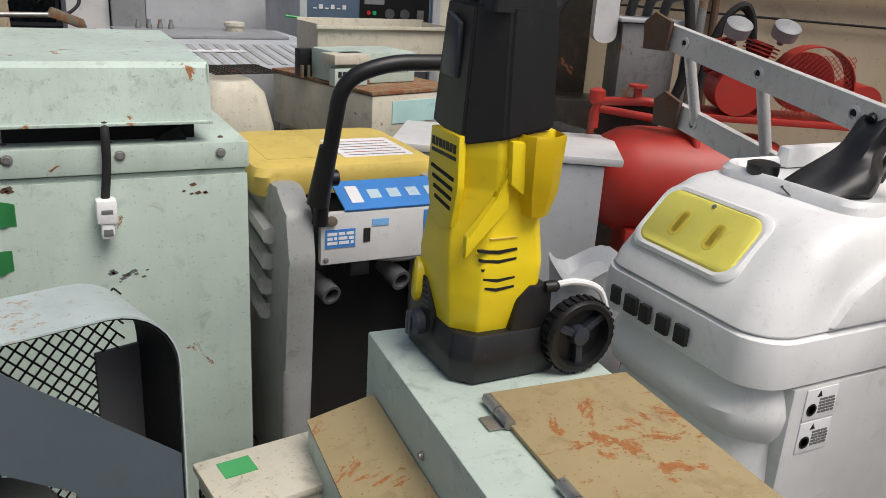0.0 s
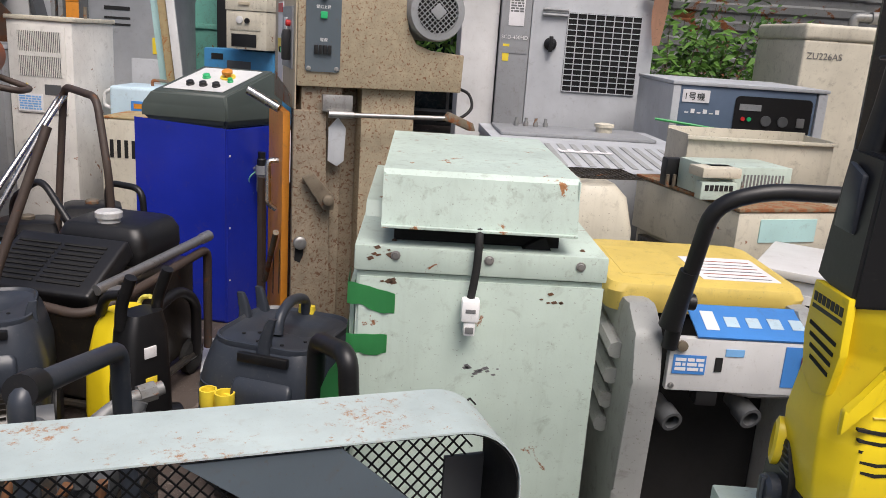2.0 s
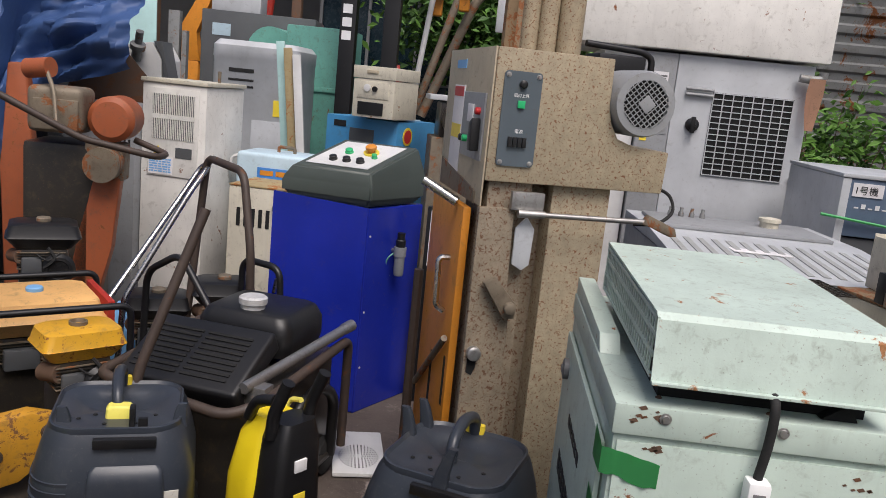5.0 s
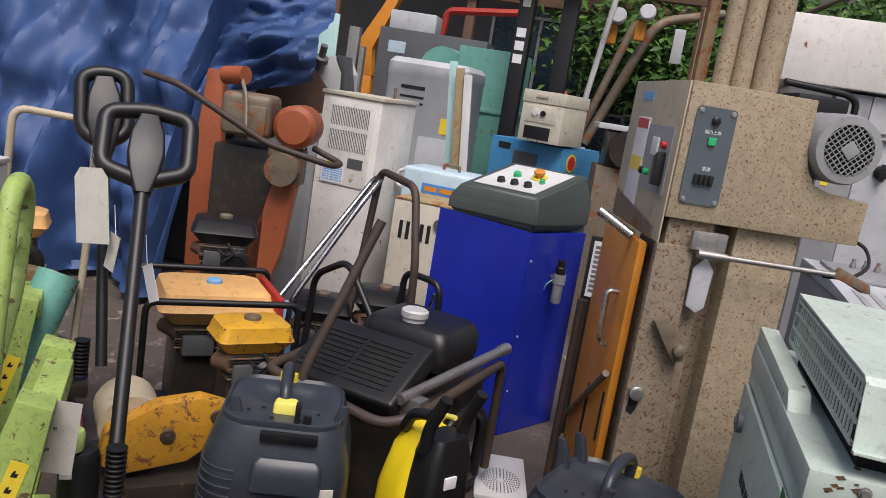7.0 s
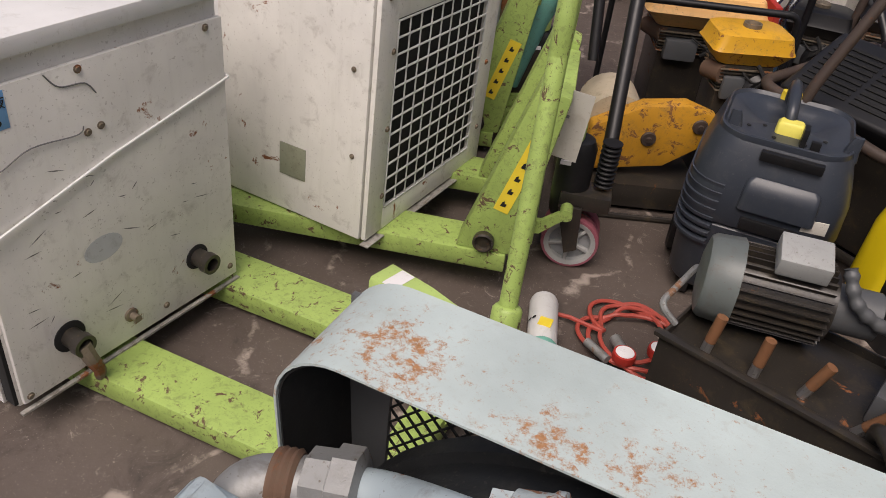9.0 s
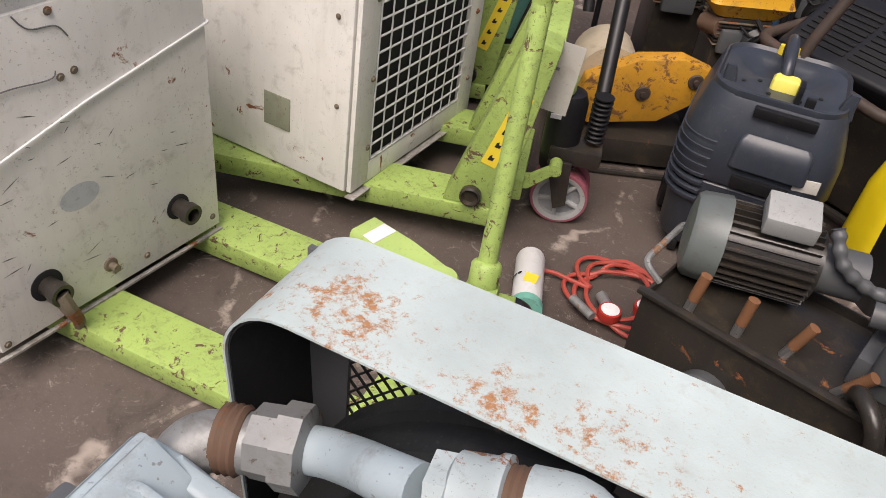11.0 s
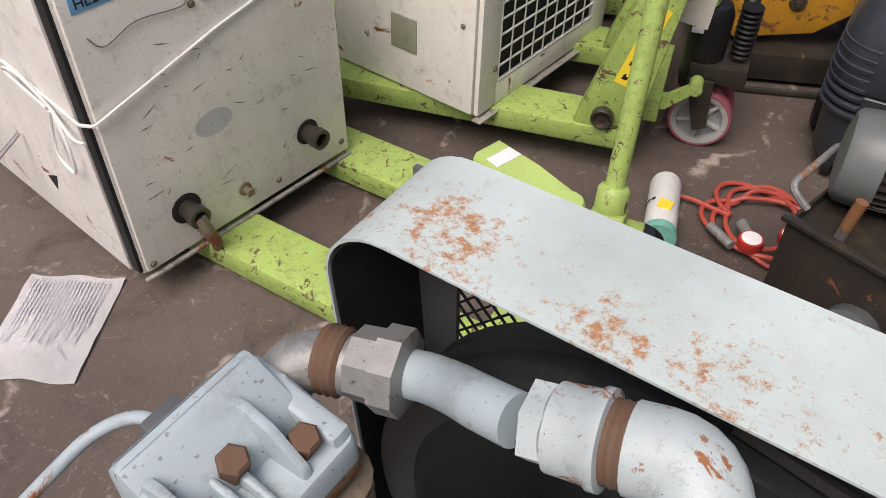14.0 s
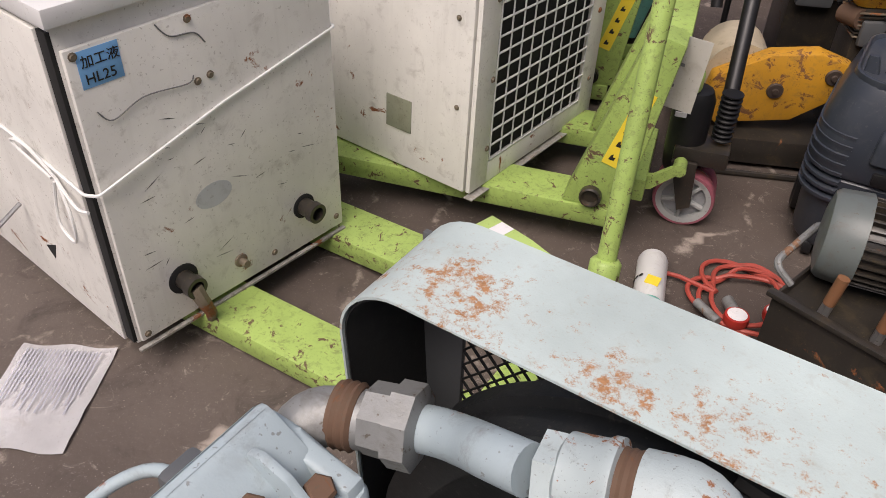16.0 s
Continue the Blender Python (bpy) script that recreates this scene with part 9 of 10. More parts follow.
def battery_charger():
    m = thing("charger", 1.40, 2.83, 1.104, 12, "small pale grey charger unit with a handle latch", "charger")
    bm = bm_(); box(bm, 0.05, 0.42, 0.0, 0.24, 0.0, 0.125, 0.006); part("body", bm, MINT, m)
    bm = bm_(); box(bm, -0.01, 0.16, -0.05, 0.06, 0.085, 0.125, 0.008); part("terminal_cover", bm, CREAM, m)
    bm = bm_(); box(bm, -0.005, 0.15, -0.045, 0.0, 0.0, 0.07, 0.004); fb = part("front_box", bm, MINT, m)
    bm = bm_()
    for i in range(6):
        box(bm, 0.01 + i * 0.021, 0.026 + i * 0.021, -0.0465, -0.0445, 0.035, 0.058, 0)
    part("maker_bars", bm, INK, fb)
    bm = bm_()
    for i in range(12):
        box(bm, 0.20 + i * 0.016, 0.208 + i * 0.016, -0.0015, 0.0, 0.04, 0.095, 0)
    part("vent", bm, INKGREY, m)
    bm = bm_(); tube(bm, [(0.15, -0.03, 0.03), (0.17, -0.045, 0.035), (0.17, -0.045, 0.075)], 0.005, 6, 0.01); part("latch", bm, STEEL, m)
    m2 = thing("tray", 1.46, 3.18, 1.104, 4, "long cream sheet-metal tray", "tray")
    for (nm, a, b, c, d, e, f) in (("side_sheet", 0, 0.66, 0, 0.006, 0.0, 0.20), ("side_sheet", 0, 0.66, 0.25, 0.256, 0.0, 0.22), ("end_sheet", 0, 0.006, 0.0065, 0.2495, 0.0, 0.21), ("end_sheet", 0.654, 0.66, 0.0065, 0.2495, 0.0, 0.21), ("bottom", 0.0065, 0.6535, 0.0065, 0.2495, 0.0, 0.008), ("rolled_edge", -0.012, 0.672, -0.018, -0.0005, 0.19, 0.205)):
        bm = bm_(); box(bm, a, b, c, d, e, f, 0.002); part(nm, bm, CREAM, m2)
    m3 = thing("black_bracket", 1.37, 3.08, 1.104, 10, "black steel bracket with brass studs", "bracket")
    bm = bm_(); box(bm, -0.02, 0.05, 0, 0.05, 0, 0.115, 0.003); part("plate", bm, BLACK, m3)
    for x in (-0.02, 0.01):
        bm = bm_(); rod(bm, (x, -0.02, 0.0), (x, -0.02, 0.05), 0.008, n=8); part("stud", bm, BROWNSTEEL, m3)


battery_charger()


def flat_cabinet():
    m = thing("grey_compressor", 0.74, 3.50, 0, 2, "low wide grey compressor cabinet with a slotted top", "compressor")
    bm = bm_(); box(bm, 0, 1.06, 0, 1.40, 0.0, 1.07, 0.01); part("body", bm, GREY, m)
    bm = bm_(); prism(bm, [(0.0, 1.075), (0.75, 1.13), (1.42, 1.13), (1.42, 1.075)], -0.005, 1.07, "x", 0.003); tp = part("top", bm, GREYWHITE, m)
    for i in range(14):
        bm = bm_(); x = 0.06 + i * 0.07
        prism(bm, [(0.10, 1.0845), (0.62, 1.1225), (0.62, 1.1245), (0.10, 1.0865)], x, x + 0.03, "x"); part("slot", bm, MIDGREY, tp)
    bm = bm_(); box(bm, 0.32, 0.60, 0.40, 0.55, 1.1095, 1.112, 0); part("notice", bm, PAPER, m)
    bm = bm_(); box(bm, 0.06, 0.96, 0.82, 1.30, 1.131, 1.150, 0.006); part("raised_plate", bm, GREY, m)
    for i in range(4):
        bm = bm_(); lathe(bm, [(0.016, 0), (0.016, 0.02), (0.010, 0.03), (0.010, 0.05)], 10, Matrix.Translation((0.20 + i * 0.06, 1.20, 1.15))); part("terminal", bm, GALV, m)
    bm = bm_(); lathe(bm, [(0.05, 0), (0.05, 0.03), (0.06, 0.032), (0.06, 0.05), (0.03, 0.055)], 16, Matrix.Translation((0.72, 1.10, 1.15))); part("vent_cap", bm, CREAM, m)


flat_cabinet()


def big_dryer():
    m = thing("air_dryer", 0.90, 6.30, 0, 0, "tall grey air dryer cabinet with a black wire grille", "air dryer")
    bm = bm_(); box(bm, 0.24, 1.22, 0, 0.9, 0, 2.14, 0.008); part("body", bm, GREYWHITE, m)
    bm = bm_(); box(bm, 0.0, 0.235, -0.01, 0.9, 0, 2.14, 0.008); sp = part("dark_side", bm, GREY, m, "dark grey side panel")
    bm = bm_(); box(bm, 0.02, 0.22, -0.014, -0.0095, 1.55, 1.60, 0.0); part("code_plate", bm, GREY, sp)
    lettering("writing", "SCD-450HD", 0.040, WHITEINK, sp, face(0.012, -0.0155, 1.66))
    bm = bm_(); box(bm, 0.06, 0.18, -0.013, -0.0095, 1.76, 2.0, 0.0); nt = part("notice", bm, PAPER, sp)
    print_bars("notice_print", nt, INKGREY, 0.07, 0.17, 1.86, 1.98, 6, -0.013, 21)
    bm = bm_(); box(bm, 0.03, 0.08, -0.013, -0.0095, 1.49, 1.62, 0.0); part("yellow_tag", bm, STICKER_Y, sp)
    # near-black sheet paints the shade behind the wire bars
    bm = bm_(); box(bm, 0.52, 1.11, -0.004, 0.0, 1.28, 1.89, 0.002); g = part("grille_recess_shade", bm, VOID, m)
    bm = bm_(); bars(bm, 0.525, 1.105, 1.285, 1.885, 9, 15, 0.007, -0.008, 0.006); part("wire_grille", bm, GREYWHITE, g)
    bm = bm_(); lathe(bm, [(0.05, 0), (0.05, 0.02), (0.035, 0.03), (0.02, 0.05)], 18, axis_m((0.40, 0, 1.64), (0, -1, 0))); box(bm, 0.385, 0.415, -0.06, -0.02, 1.58, 1.70, 0.006); part("rotary_switch", bm, BLACK, m)
    for z in (1.86, 1.90):
        bm = bm_(); rod(bm, (0.32, -0.02, z), (0.52, -0.02, z), 0.012, n=8); part("door_handle", bm, GREY, m)
    bm = bm_(); box(bm, -0.55, 1.30, -0.06, 1.2, 2.16, 2.62, 0.02); part("upper_housing", bm, OFFWHITE, m, "pale upper housing")
    bm = bm_(); box(bm, -0.30, -0.01, 0.05, 0.9, 0, 2.14, 0.01); part("white_door", bm, WHITE, m)
    bm = bm_(); tube(bm, [(1.10, -0.05, 2.05), (1.18, -0.06, 2.04), (1.26, -0.06, 2.05), (1.26, -0.06, 2.10)], 0.03, 10, 0.03); tube(bm, [(1.17, -0.02, 1.34), (1.22, -0.04, 1.30), (1.23, -0.04, 1.0)], 0.02, 8, 0.03); part("pipework", bm, GALV, m)
    bm = bm_(); ringset(bm, [[Vector((1.17 + 0.02 * math.sin(z * 9), -0.09, z)), Vector((1.25 + 0.02 * math.sin(z * 7), -0.10, z))] for z in (2.05, 1.95, 1.85, 1.75, 1.68)], closed=False); bmesh.ops.solidify(bm, geom=bm.faces[:], thickness=0.006); part("rag", bm, PEACH, m, "faded peach rag tied to a pipe")


big_dryer()


def blue_compressor():
    m = thing("screw_compressor", 1.93, 5.02, 0, -2, "steel-blue screw compressor with a black instrument panel", "compressor")
    bm = bm_(); box(bm, 0.05, 0.93, 0.0, 1.0, 1.10, 1.445, 0.008); part("body", bm, STEELBLUE, m)
    bm = bm_(); box(bm, 0, 0.05, -0.006, 1.0, 0.0, 1.445, 0.006); part("left_post", bm, GREYWHITE, m)
    bm = bm_(); box(bm, 0.94, 1.0, -0.006, 1.0, 0.0, 1.445, 0.006); part("right_side", bm, GREYWHITE, m)
    bm = bm_(); box(bm, -0.006, 1.01, -0.012, 1.01, 1.447, 1.47, 0.005); part("top", bm, GREYWHITE, m)
    bm = bm_(); box(bm, 0.05, 0.93, 0.02, 1.0, 0.0, 1.09, 0.008); part("lower_body", bm, DARKGREY, m)
    bm = bm_(); ringset(bm, [[Vector((0.66 + px, y, 1.28 + pz)) for px, pz in rrect(0.50, 0.24, 0.03, 0, 0, 4)] for y in (0.0, -0.008)]); ip = part("instrument_panel", bm, BLACK, m)
    for (x, mat) in ((0.47, STICKER_R), (0.51, GREENBTN)):
        bm = bm_(); lathe(bm, [(0.014, 0), (0.014, 0.008)], 12, axis_m((x, -0.008, 1.255), (0, -1, 0))); part("button", bm, mat, ip)
    for x in (0.62, 0.73):
        bm = bm_(); lathe(bm, [(0.034, 0), (0.034, 0.008), (0.028, 0.009), (0.001, 0.004)], 20, axis_m((x, -0.008, 1.25), (0, -1, 0))); part("gauge", bm, DARKGREY, ip)
    bm = bm_(); box(bm, 0.82, 0.87, -0.016, -0.008, 1.22, 1.28, 0.003); part("switch", bm, INKGREY, ip)
    bm = bm_(); box(bm, 0.44, 0.58, -0.011, -0.008, 1.31, 1.35, 0.0); part("display", bm, GREY, ip)
    bm = bm_(); box(bm, 0.065, 0.24, -0.006, -0.0005, 1.34, 1.42, 0.0); pl = part("number_label", bm, PAPER, m, "white label with black writing")
    lettering("writing", "1号機", 0.055, INK, pl, face(0.073, -0.0075, 1.358))
    bm = bm_()
    for i in range(6):
        box(bm, 0.09 + i * 0.04, 0.115 + i * 0.04, -0.003, -0.0005, 1.27, 1.278 + 0.02 * (i % 2), 0)
    part("script_bars", bm, WHITEINK, m)
    bm = bm_()
    for i in range(10):
        box(bm, 1.0, 1.004, 0.30 + i * 0.05, 0.32 + i * 0.05, 0.95, 1.30, 0)
    part("vent", bm, VOID, m)
    bm = bm_(); tube(bm, [(-0.10, -0.03, 1.22), (0.3, -0.025, 1.18), (0.6, -0.06, 1.13), (1.0, -0.10, 1.08)], 0.009, 6, 0.05); part("green_tie", bm, TAPE, m, "green plastic tie")


blue_compressor()


def cream_genset():
    m = thing("chiller_unit", 3.18, 6.0, 0, 0, "tall cream air compressor cabinet with worn paint", "compressor")
    bm = bm_(); box(bm, 0, 0.62, 0, 0.9, 0, 1.80, 0.02, 3); part("body", bm, CREAM, m)
    bm = bm_(); box(bm, -0.01, 1.5, -0.01, 0.91, 1.80, 1.92, 0.03, 3); part("top", bm, CREAM, m)
    bm = bm_(); box(bm, 0.66, 1.5, 0.0, 0.9, 0, 1.80, 0.02, 3); part("second_body", bm, CREAM, m)
    bm = bm_(); box(bm, 0.62, 0.66, 0.03, 0.9, 0.2, 1.80, 0.004); part("gap", bm, VOID, m)
    lettering("writing", "ZU226AS", 0.07, INKGREY, m, face(0.03, -0.003, 1.66))
    bm = bm_()
    for i, z in enumerate((1.2, 1.32, 1.44, 1.56)):
        box(bm, 0.74, 0.86, -0.004, -0.0005, z, z + 0.09, 0.0)
    part("logo_print", bm, STICKER_LB, m)
    bm = bm_(); tube(bm, [(0.50, 0.3, 1.92), (0.50, 0.3, 2.0), (0.9, 0.25, 2.0), (1.3, 0.25, 1.97)], 0.035, 10, 0.05); lathe(bm, [(0.05, 0), (0.05, 0.06)], 10, axis_m((0.62, 0.28, 2.0), (1, 0, 0))); part("pipework", bm, GALV, m)


cream_genset()


def back_row():
    m = thing("dryer_unit", -2.52, 5.50, 0, -8, "cream upright dryer unit with a louvred front panel", "dryer")
    bm = bm_(); box(bm, 0, 0.47, 0, 0.55, 0, 1.57, 0.008); part("body", bm, OFFWHITE, m)
    bm = bm_(); box(bm, -0.012, 0.482, -0.012, 0.562, 1.572, 1.60, 0.006); part("top", bm, CREAM, m)
    bm = bm_(); box(bm, 0.05, 0.42, -0.008, 0.0, 0.95, 1.54, 0.003); fp = part("louvre_panel", bm, OFFWHITE, m)
    bm = bm_(); box(bm, 0.08, 0.39, -0.0095, -0.0075, 1.20, 1.50, 0.0); lp = part("louvre_recess", bm, DARKGREY, fp)
    bm = bm_()
    for i in range(24):
        box(bm, 0.083 + i * 0.0132, 0.089 + i * 0.0132, -0.013, -0.0092, 1.20, 1.50, 0)
    box(bm, 0.08, 0.39, -0.014, -0.009, 1.335, 1.365, 0.0); part("louvres", bm, OFFWHITE, lp)
    bm = bm_(); prism(bm, [(0.10, 1.10), (0.16, 1.10), (0.13, 1.155)], -0.0105, -0.008, "y"); part("warning_sign", bm, STICKER_Y, fp)
    bm = bm_(); box(bm, 0.26, 0.38, -0.0105, -0.008, 1.08, 1.15, 0.0); part("meter_panel", bm, DARKGREY, fp)
    bm = bm_(); box(bm, 0.06, 0.24, -0.0105, -0.008, 0.96, 1.08, 0.0); nt = part("notice", bm, PAPER, fp)
    print_bars("notice_print", nt, STICKER_LB, 0.07, 0.23, 0.97, 1.07, 6, -0.0105, 31)
    bm = bm_(); rod(bm, (0.40, 0.30, 1.6), (0.40, 0.30, 1.68), 0.012, n=8); part("bleed_valve", bm, BROWNSTEEL, m)

    m = thing("screw_compressor", -2.84, 7.70, 0, 0, "light grey rounded compressor cabinet with a yellow warning label", "compressor")
    bm = bm_(); loft(bm, [(0.0, 0.80, 0.80, 0.05, 0.40, 0.40), (1.80, 0.80, 0.80, 0.05, 0.40, 0.40), (1.815, 0.82, 0.82, 0.07, 0.40, 0.40), (1.92, 0.82, 0.82, 0.08, 0.40, 0.40), (1.97, 0.74, 0.74, 0.08, 0.40, 0.40)], 5); part("body", bm, GREYWHITE, m)
    for (z, h) in ((1.68, 0.035), (1.60, 0.02), (1.54, 0.02)):
        bm = bm_(); box(bm, 0.16, 0.40, -0.004, 0.0, z, z + h, 0.0); part("logo_print", bm, INK, m)
    bm = bm_(); box(bm, 0.60, 0.70, -0.004, 0.0, 1.30, 1.45, 0.0); part("warning_label", bm, STICKER_Y, m)
    bm = bm_(); box(bm, 0.40, 0.75, -0.004, 0.0, 0.50, 1.25, 0.002); part("door_seam", bm, GREYWHITE, m)

    m = thing("test_bench", -1.30, 6.62, 1.435, -20, "cream steel instrument box with a gauge and drawer", "instrument box")
    bm = bm_(); box(bm, 0, 0.37, 0, 0.42, 0, 0.30, 0.006); part("body", bm, CREAM, m)
    bm = bm_(); box(bm, -0.006, 0.376, -0.006, 0.426, 0.303, 0.40, 0.006); part("lid", bm, CREAM, m)
    bm = bm_(); box(bm, 0.05, 0.28, -0.006, 0.0, 0.02, 0.12, 0.002); part("drawer", bm, BLACK, m)
    bm = bm_(); box(bm, 0.04, 0.32, -0.005, 0.0, 0.15, 0.28, 0.002); pn = part("panel", bm, CREAM, m)
    bm = bm_(); lathe(bm, [(0.030, 0), (0.030, 0.01), (0.024, 0.011)], 18, axis_m((0.13, -0.005, 0.23), (0, -1, 0))); part("gauge", bm, WHITE, pn)
    bm = bm_(); lathe(bm, [(0.022, 0), (0.022, 0.014)], 14, axis_m((0.20, -0.005, 0.225), (0, -1, 0))); part("knob", bm, BLACK, pn)
    bm = bm_(); box(bm, 0.12, 0.22, -0.016, -0.004, 0.345, 0.37, 0.004); part("lid_catch", bm, BEIGE, m)

    m = thing("generator", -1.56, 6.92, 0, -24, "azure blue enclosed generator with round sticker", "generator")
    bm = bm_(); box(bm, 0, 0.70, 0, 0.62, 0, 1.42, 0.012); part("body", bm, SKYBLUE, m)
    bm = bm_(); box(bm, 0.24, 0.48, -0.004, 0.0, 1.08, 1.33, 0.002); part("recess", bm, DARKGREY, m)
    bm = bm_(); box(bm, 0.08, 0.20, -0.004, 0.0, 1.33, 1.38, 0.0); part("maker_bars", bm, INK, m)
    bm = bm_(); lathe(bm, [(0.075, 0), (0.075, 0.003)], 26, axis_m((0.702, 0.16, 1.30), (1, 0, 0))); part("round_sticker", bm, STICKER_Y, m)
    bm = bm_(); lathe(bm, [(0.055, 0.003), (0.055, 0.005)], 24, axis_m((0.702, 0.16, 1.30), (1, 0, 0))); part("sticker_centre", bm, STICKER_R, m)
    bm = bm_(); box(bm, 0.25, 0.62, 0.10, 0.5, 1.421, 1.434, 0.003); part("top_plate", bm, PALEBLUE, m)

    m = thing("welding_generator", -1.93, 5.72, 0.0, -4, "pale blue portable welder with carry handle", "generator")
    bm = bm_(); box(bm, 0, 0.58, 0, 0.40, 0.76, 1.15, 0.03, 3); part("body", bm, PALEBLUE, m)
    bm = bm_(); box(bm, 0.16, 0.50, -0.004, 0.0, 0.92, 1.05, 0.0); st = part("side_sticker", bm, STICKER_B, m)
    print_bars("sticker_print", st, ORANGE, 0.18, 0.48, 0.93, 1.04, 2, -0.004, 41)
    bm = bm_(); tube(bm, [(0.0, 0.05, 0.98), (-0.06, 0.05, 1.0), (-0.05, 0.05, 1.10), (0.02, 0.05, 1.12)], 0.014, 8, 0.03); part("side_handle", bm, WHITE, m)
    bm = bm_(); tube(bm, [(0.24, 0.2, 1.15), (0.24, 0.2, 1.19), (0.36, 0.2, 1.19), (0.36, 0.2, 1.15)], 0.012, 8, 0.02); part("top_handle", bm, BROWNSTEEL, m)
    bm = bm_(); box(bm, 0.02, 0.56, 0.02, 0.38, 0, 0.758, 0.01); part("stand", bm, DARKGREY, m)

    m = thing("generator", -1.80, 5.20, 0, -6, "cream enclosed generator with cooling slots", "generator")
    bm = bm_(); box(bm, 0, 0.62, 0, 0.42, 0.0, 0.975, 0.012); part("body", bm, CREAM, m)
    bm = bm_(); box(bm, 0.0, 0.62, 0.0, 0.42, 0.977, 0.99, 0.004); part("top", bm, RUSTLID, m)
    for i in range(5):
        bm = bm_(); box(bm, 0.06 + i * 0.05, 0.085 + i * 0.05, -0.003, 0.0, 0.72, 0.84, 0.0); part("slot", bm, VOID, m)
    bm = bm_(); lathe(bm, [(0.035, 0), (0.035, 0.02)], 16, axis_m((0.34, 0, 0.86), (0, -1, 0))); part("cap", bm, DARKGREY, m)


back_row()


def forklift():
    m = thing("forklift", -1.72, 8.45, 0, 0, "dark forklift truck with a tall black mast and orange lamps", "forklift")
    for x in (-0.10, 0.34):
        bm = bm_(); box(bm, x, x + 0.16, 0, 0.16, 0, 3.4, 0.01); part("mast_rail", bm, BLACK, m)
    bm = bm_()
    for i in range(3):
        box(bm, -0.075, 0.02, -0.005, 0.0, 2.10 + i * 0.13, 2.19 + i * 0.13, 0.0)
    part("maker_bars", bm, WHITEINK, m)
    bm = bm_(); box(bm, -0.06, 0.02, -0.005, 0.0, 2.66, 2.84, 0.0); part("mast_label", bm, TAGPAPER, m)
    bm = bm_(); tube(bm, [(0.75, 0.5, 1.4), (1.25, 0.6, 2.75), (1.9, 0.9, 2.95)], 0.05, 10, 0.2); tube(bm, [(0.60, 1.2, 1.4), (1.0, 1.3, 2.8)], 0.045, 10, 0.1); part("overhead_guard", bm, BROWNSTEEL, m)
    for (x, y, z) in ((0.82, 0.45, 2.45), (1.10, 0.45, 2.52)):
        bm = bm_(); box(bm, x - 0.05, x + 0.06, y - 0.05, y + 0.05, z, z + 0.20, 0.02, 3, m=None); part("indicator_lamp", bm, ORANGE, m)
        bm = bm_(); lathe(bm, [(0.04, 0), (0.08, 0.06), (0.085, 0.12), (0.07, 0.14)], 16, axis_m((x + 0.05, y, z + 0.26), (0, -1, 0.2))); part("work_lamp", bm, GREYWHITE, m)
    bm = bm_(); box(bm, 1.45, 1.56, 0.5, 0.53, 2.35, 2.70, 0.02); part("mirror", bm, GREYWHITE, m)
    bm = bm_(); rod(bm, (0.62, 0.3, 1.2), (0.82, 0.3, 2.9), 0.03, n=10); part("white_pole", bm, WHITE, m)
    bm = bm_(); lathe(bm, [(0.05, 0), (0.06, 0.02), (0.06, 0.26), (0.03, 0.32), (0.02, 0.36)], 16, Matrix.Translation((0.50, 0.15, 1.55))); part("extinguisher", bm, RED, m)
    bm = bm_(); box(bm, 0.5, 1.7, 0.4, 2.0, 0.3, 1.25, 0.05); part("chassis", bm, DARKGREY, m)
    bm = bm_(); tube(bm, [Vector((1.25 + 0.17 * math.cos(a), 0.75 + 0.1 * math.sin(a), 1.62 + 0.10 * math.sin(a) - 0.1 * math.cos(a))) for a in (2 * math.pi * q / 20 for q in range(20))], 0.016, 6, 0, closed=True); part("steering_wheel", bm, BLACK, m)
    bm = bm_(); box(bm, 1.05, 1.6, 0.9, 1.4, 1.25, 1.6, 0.06); part("seat", bm, RED, m)


forklift()


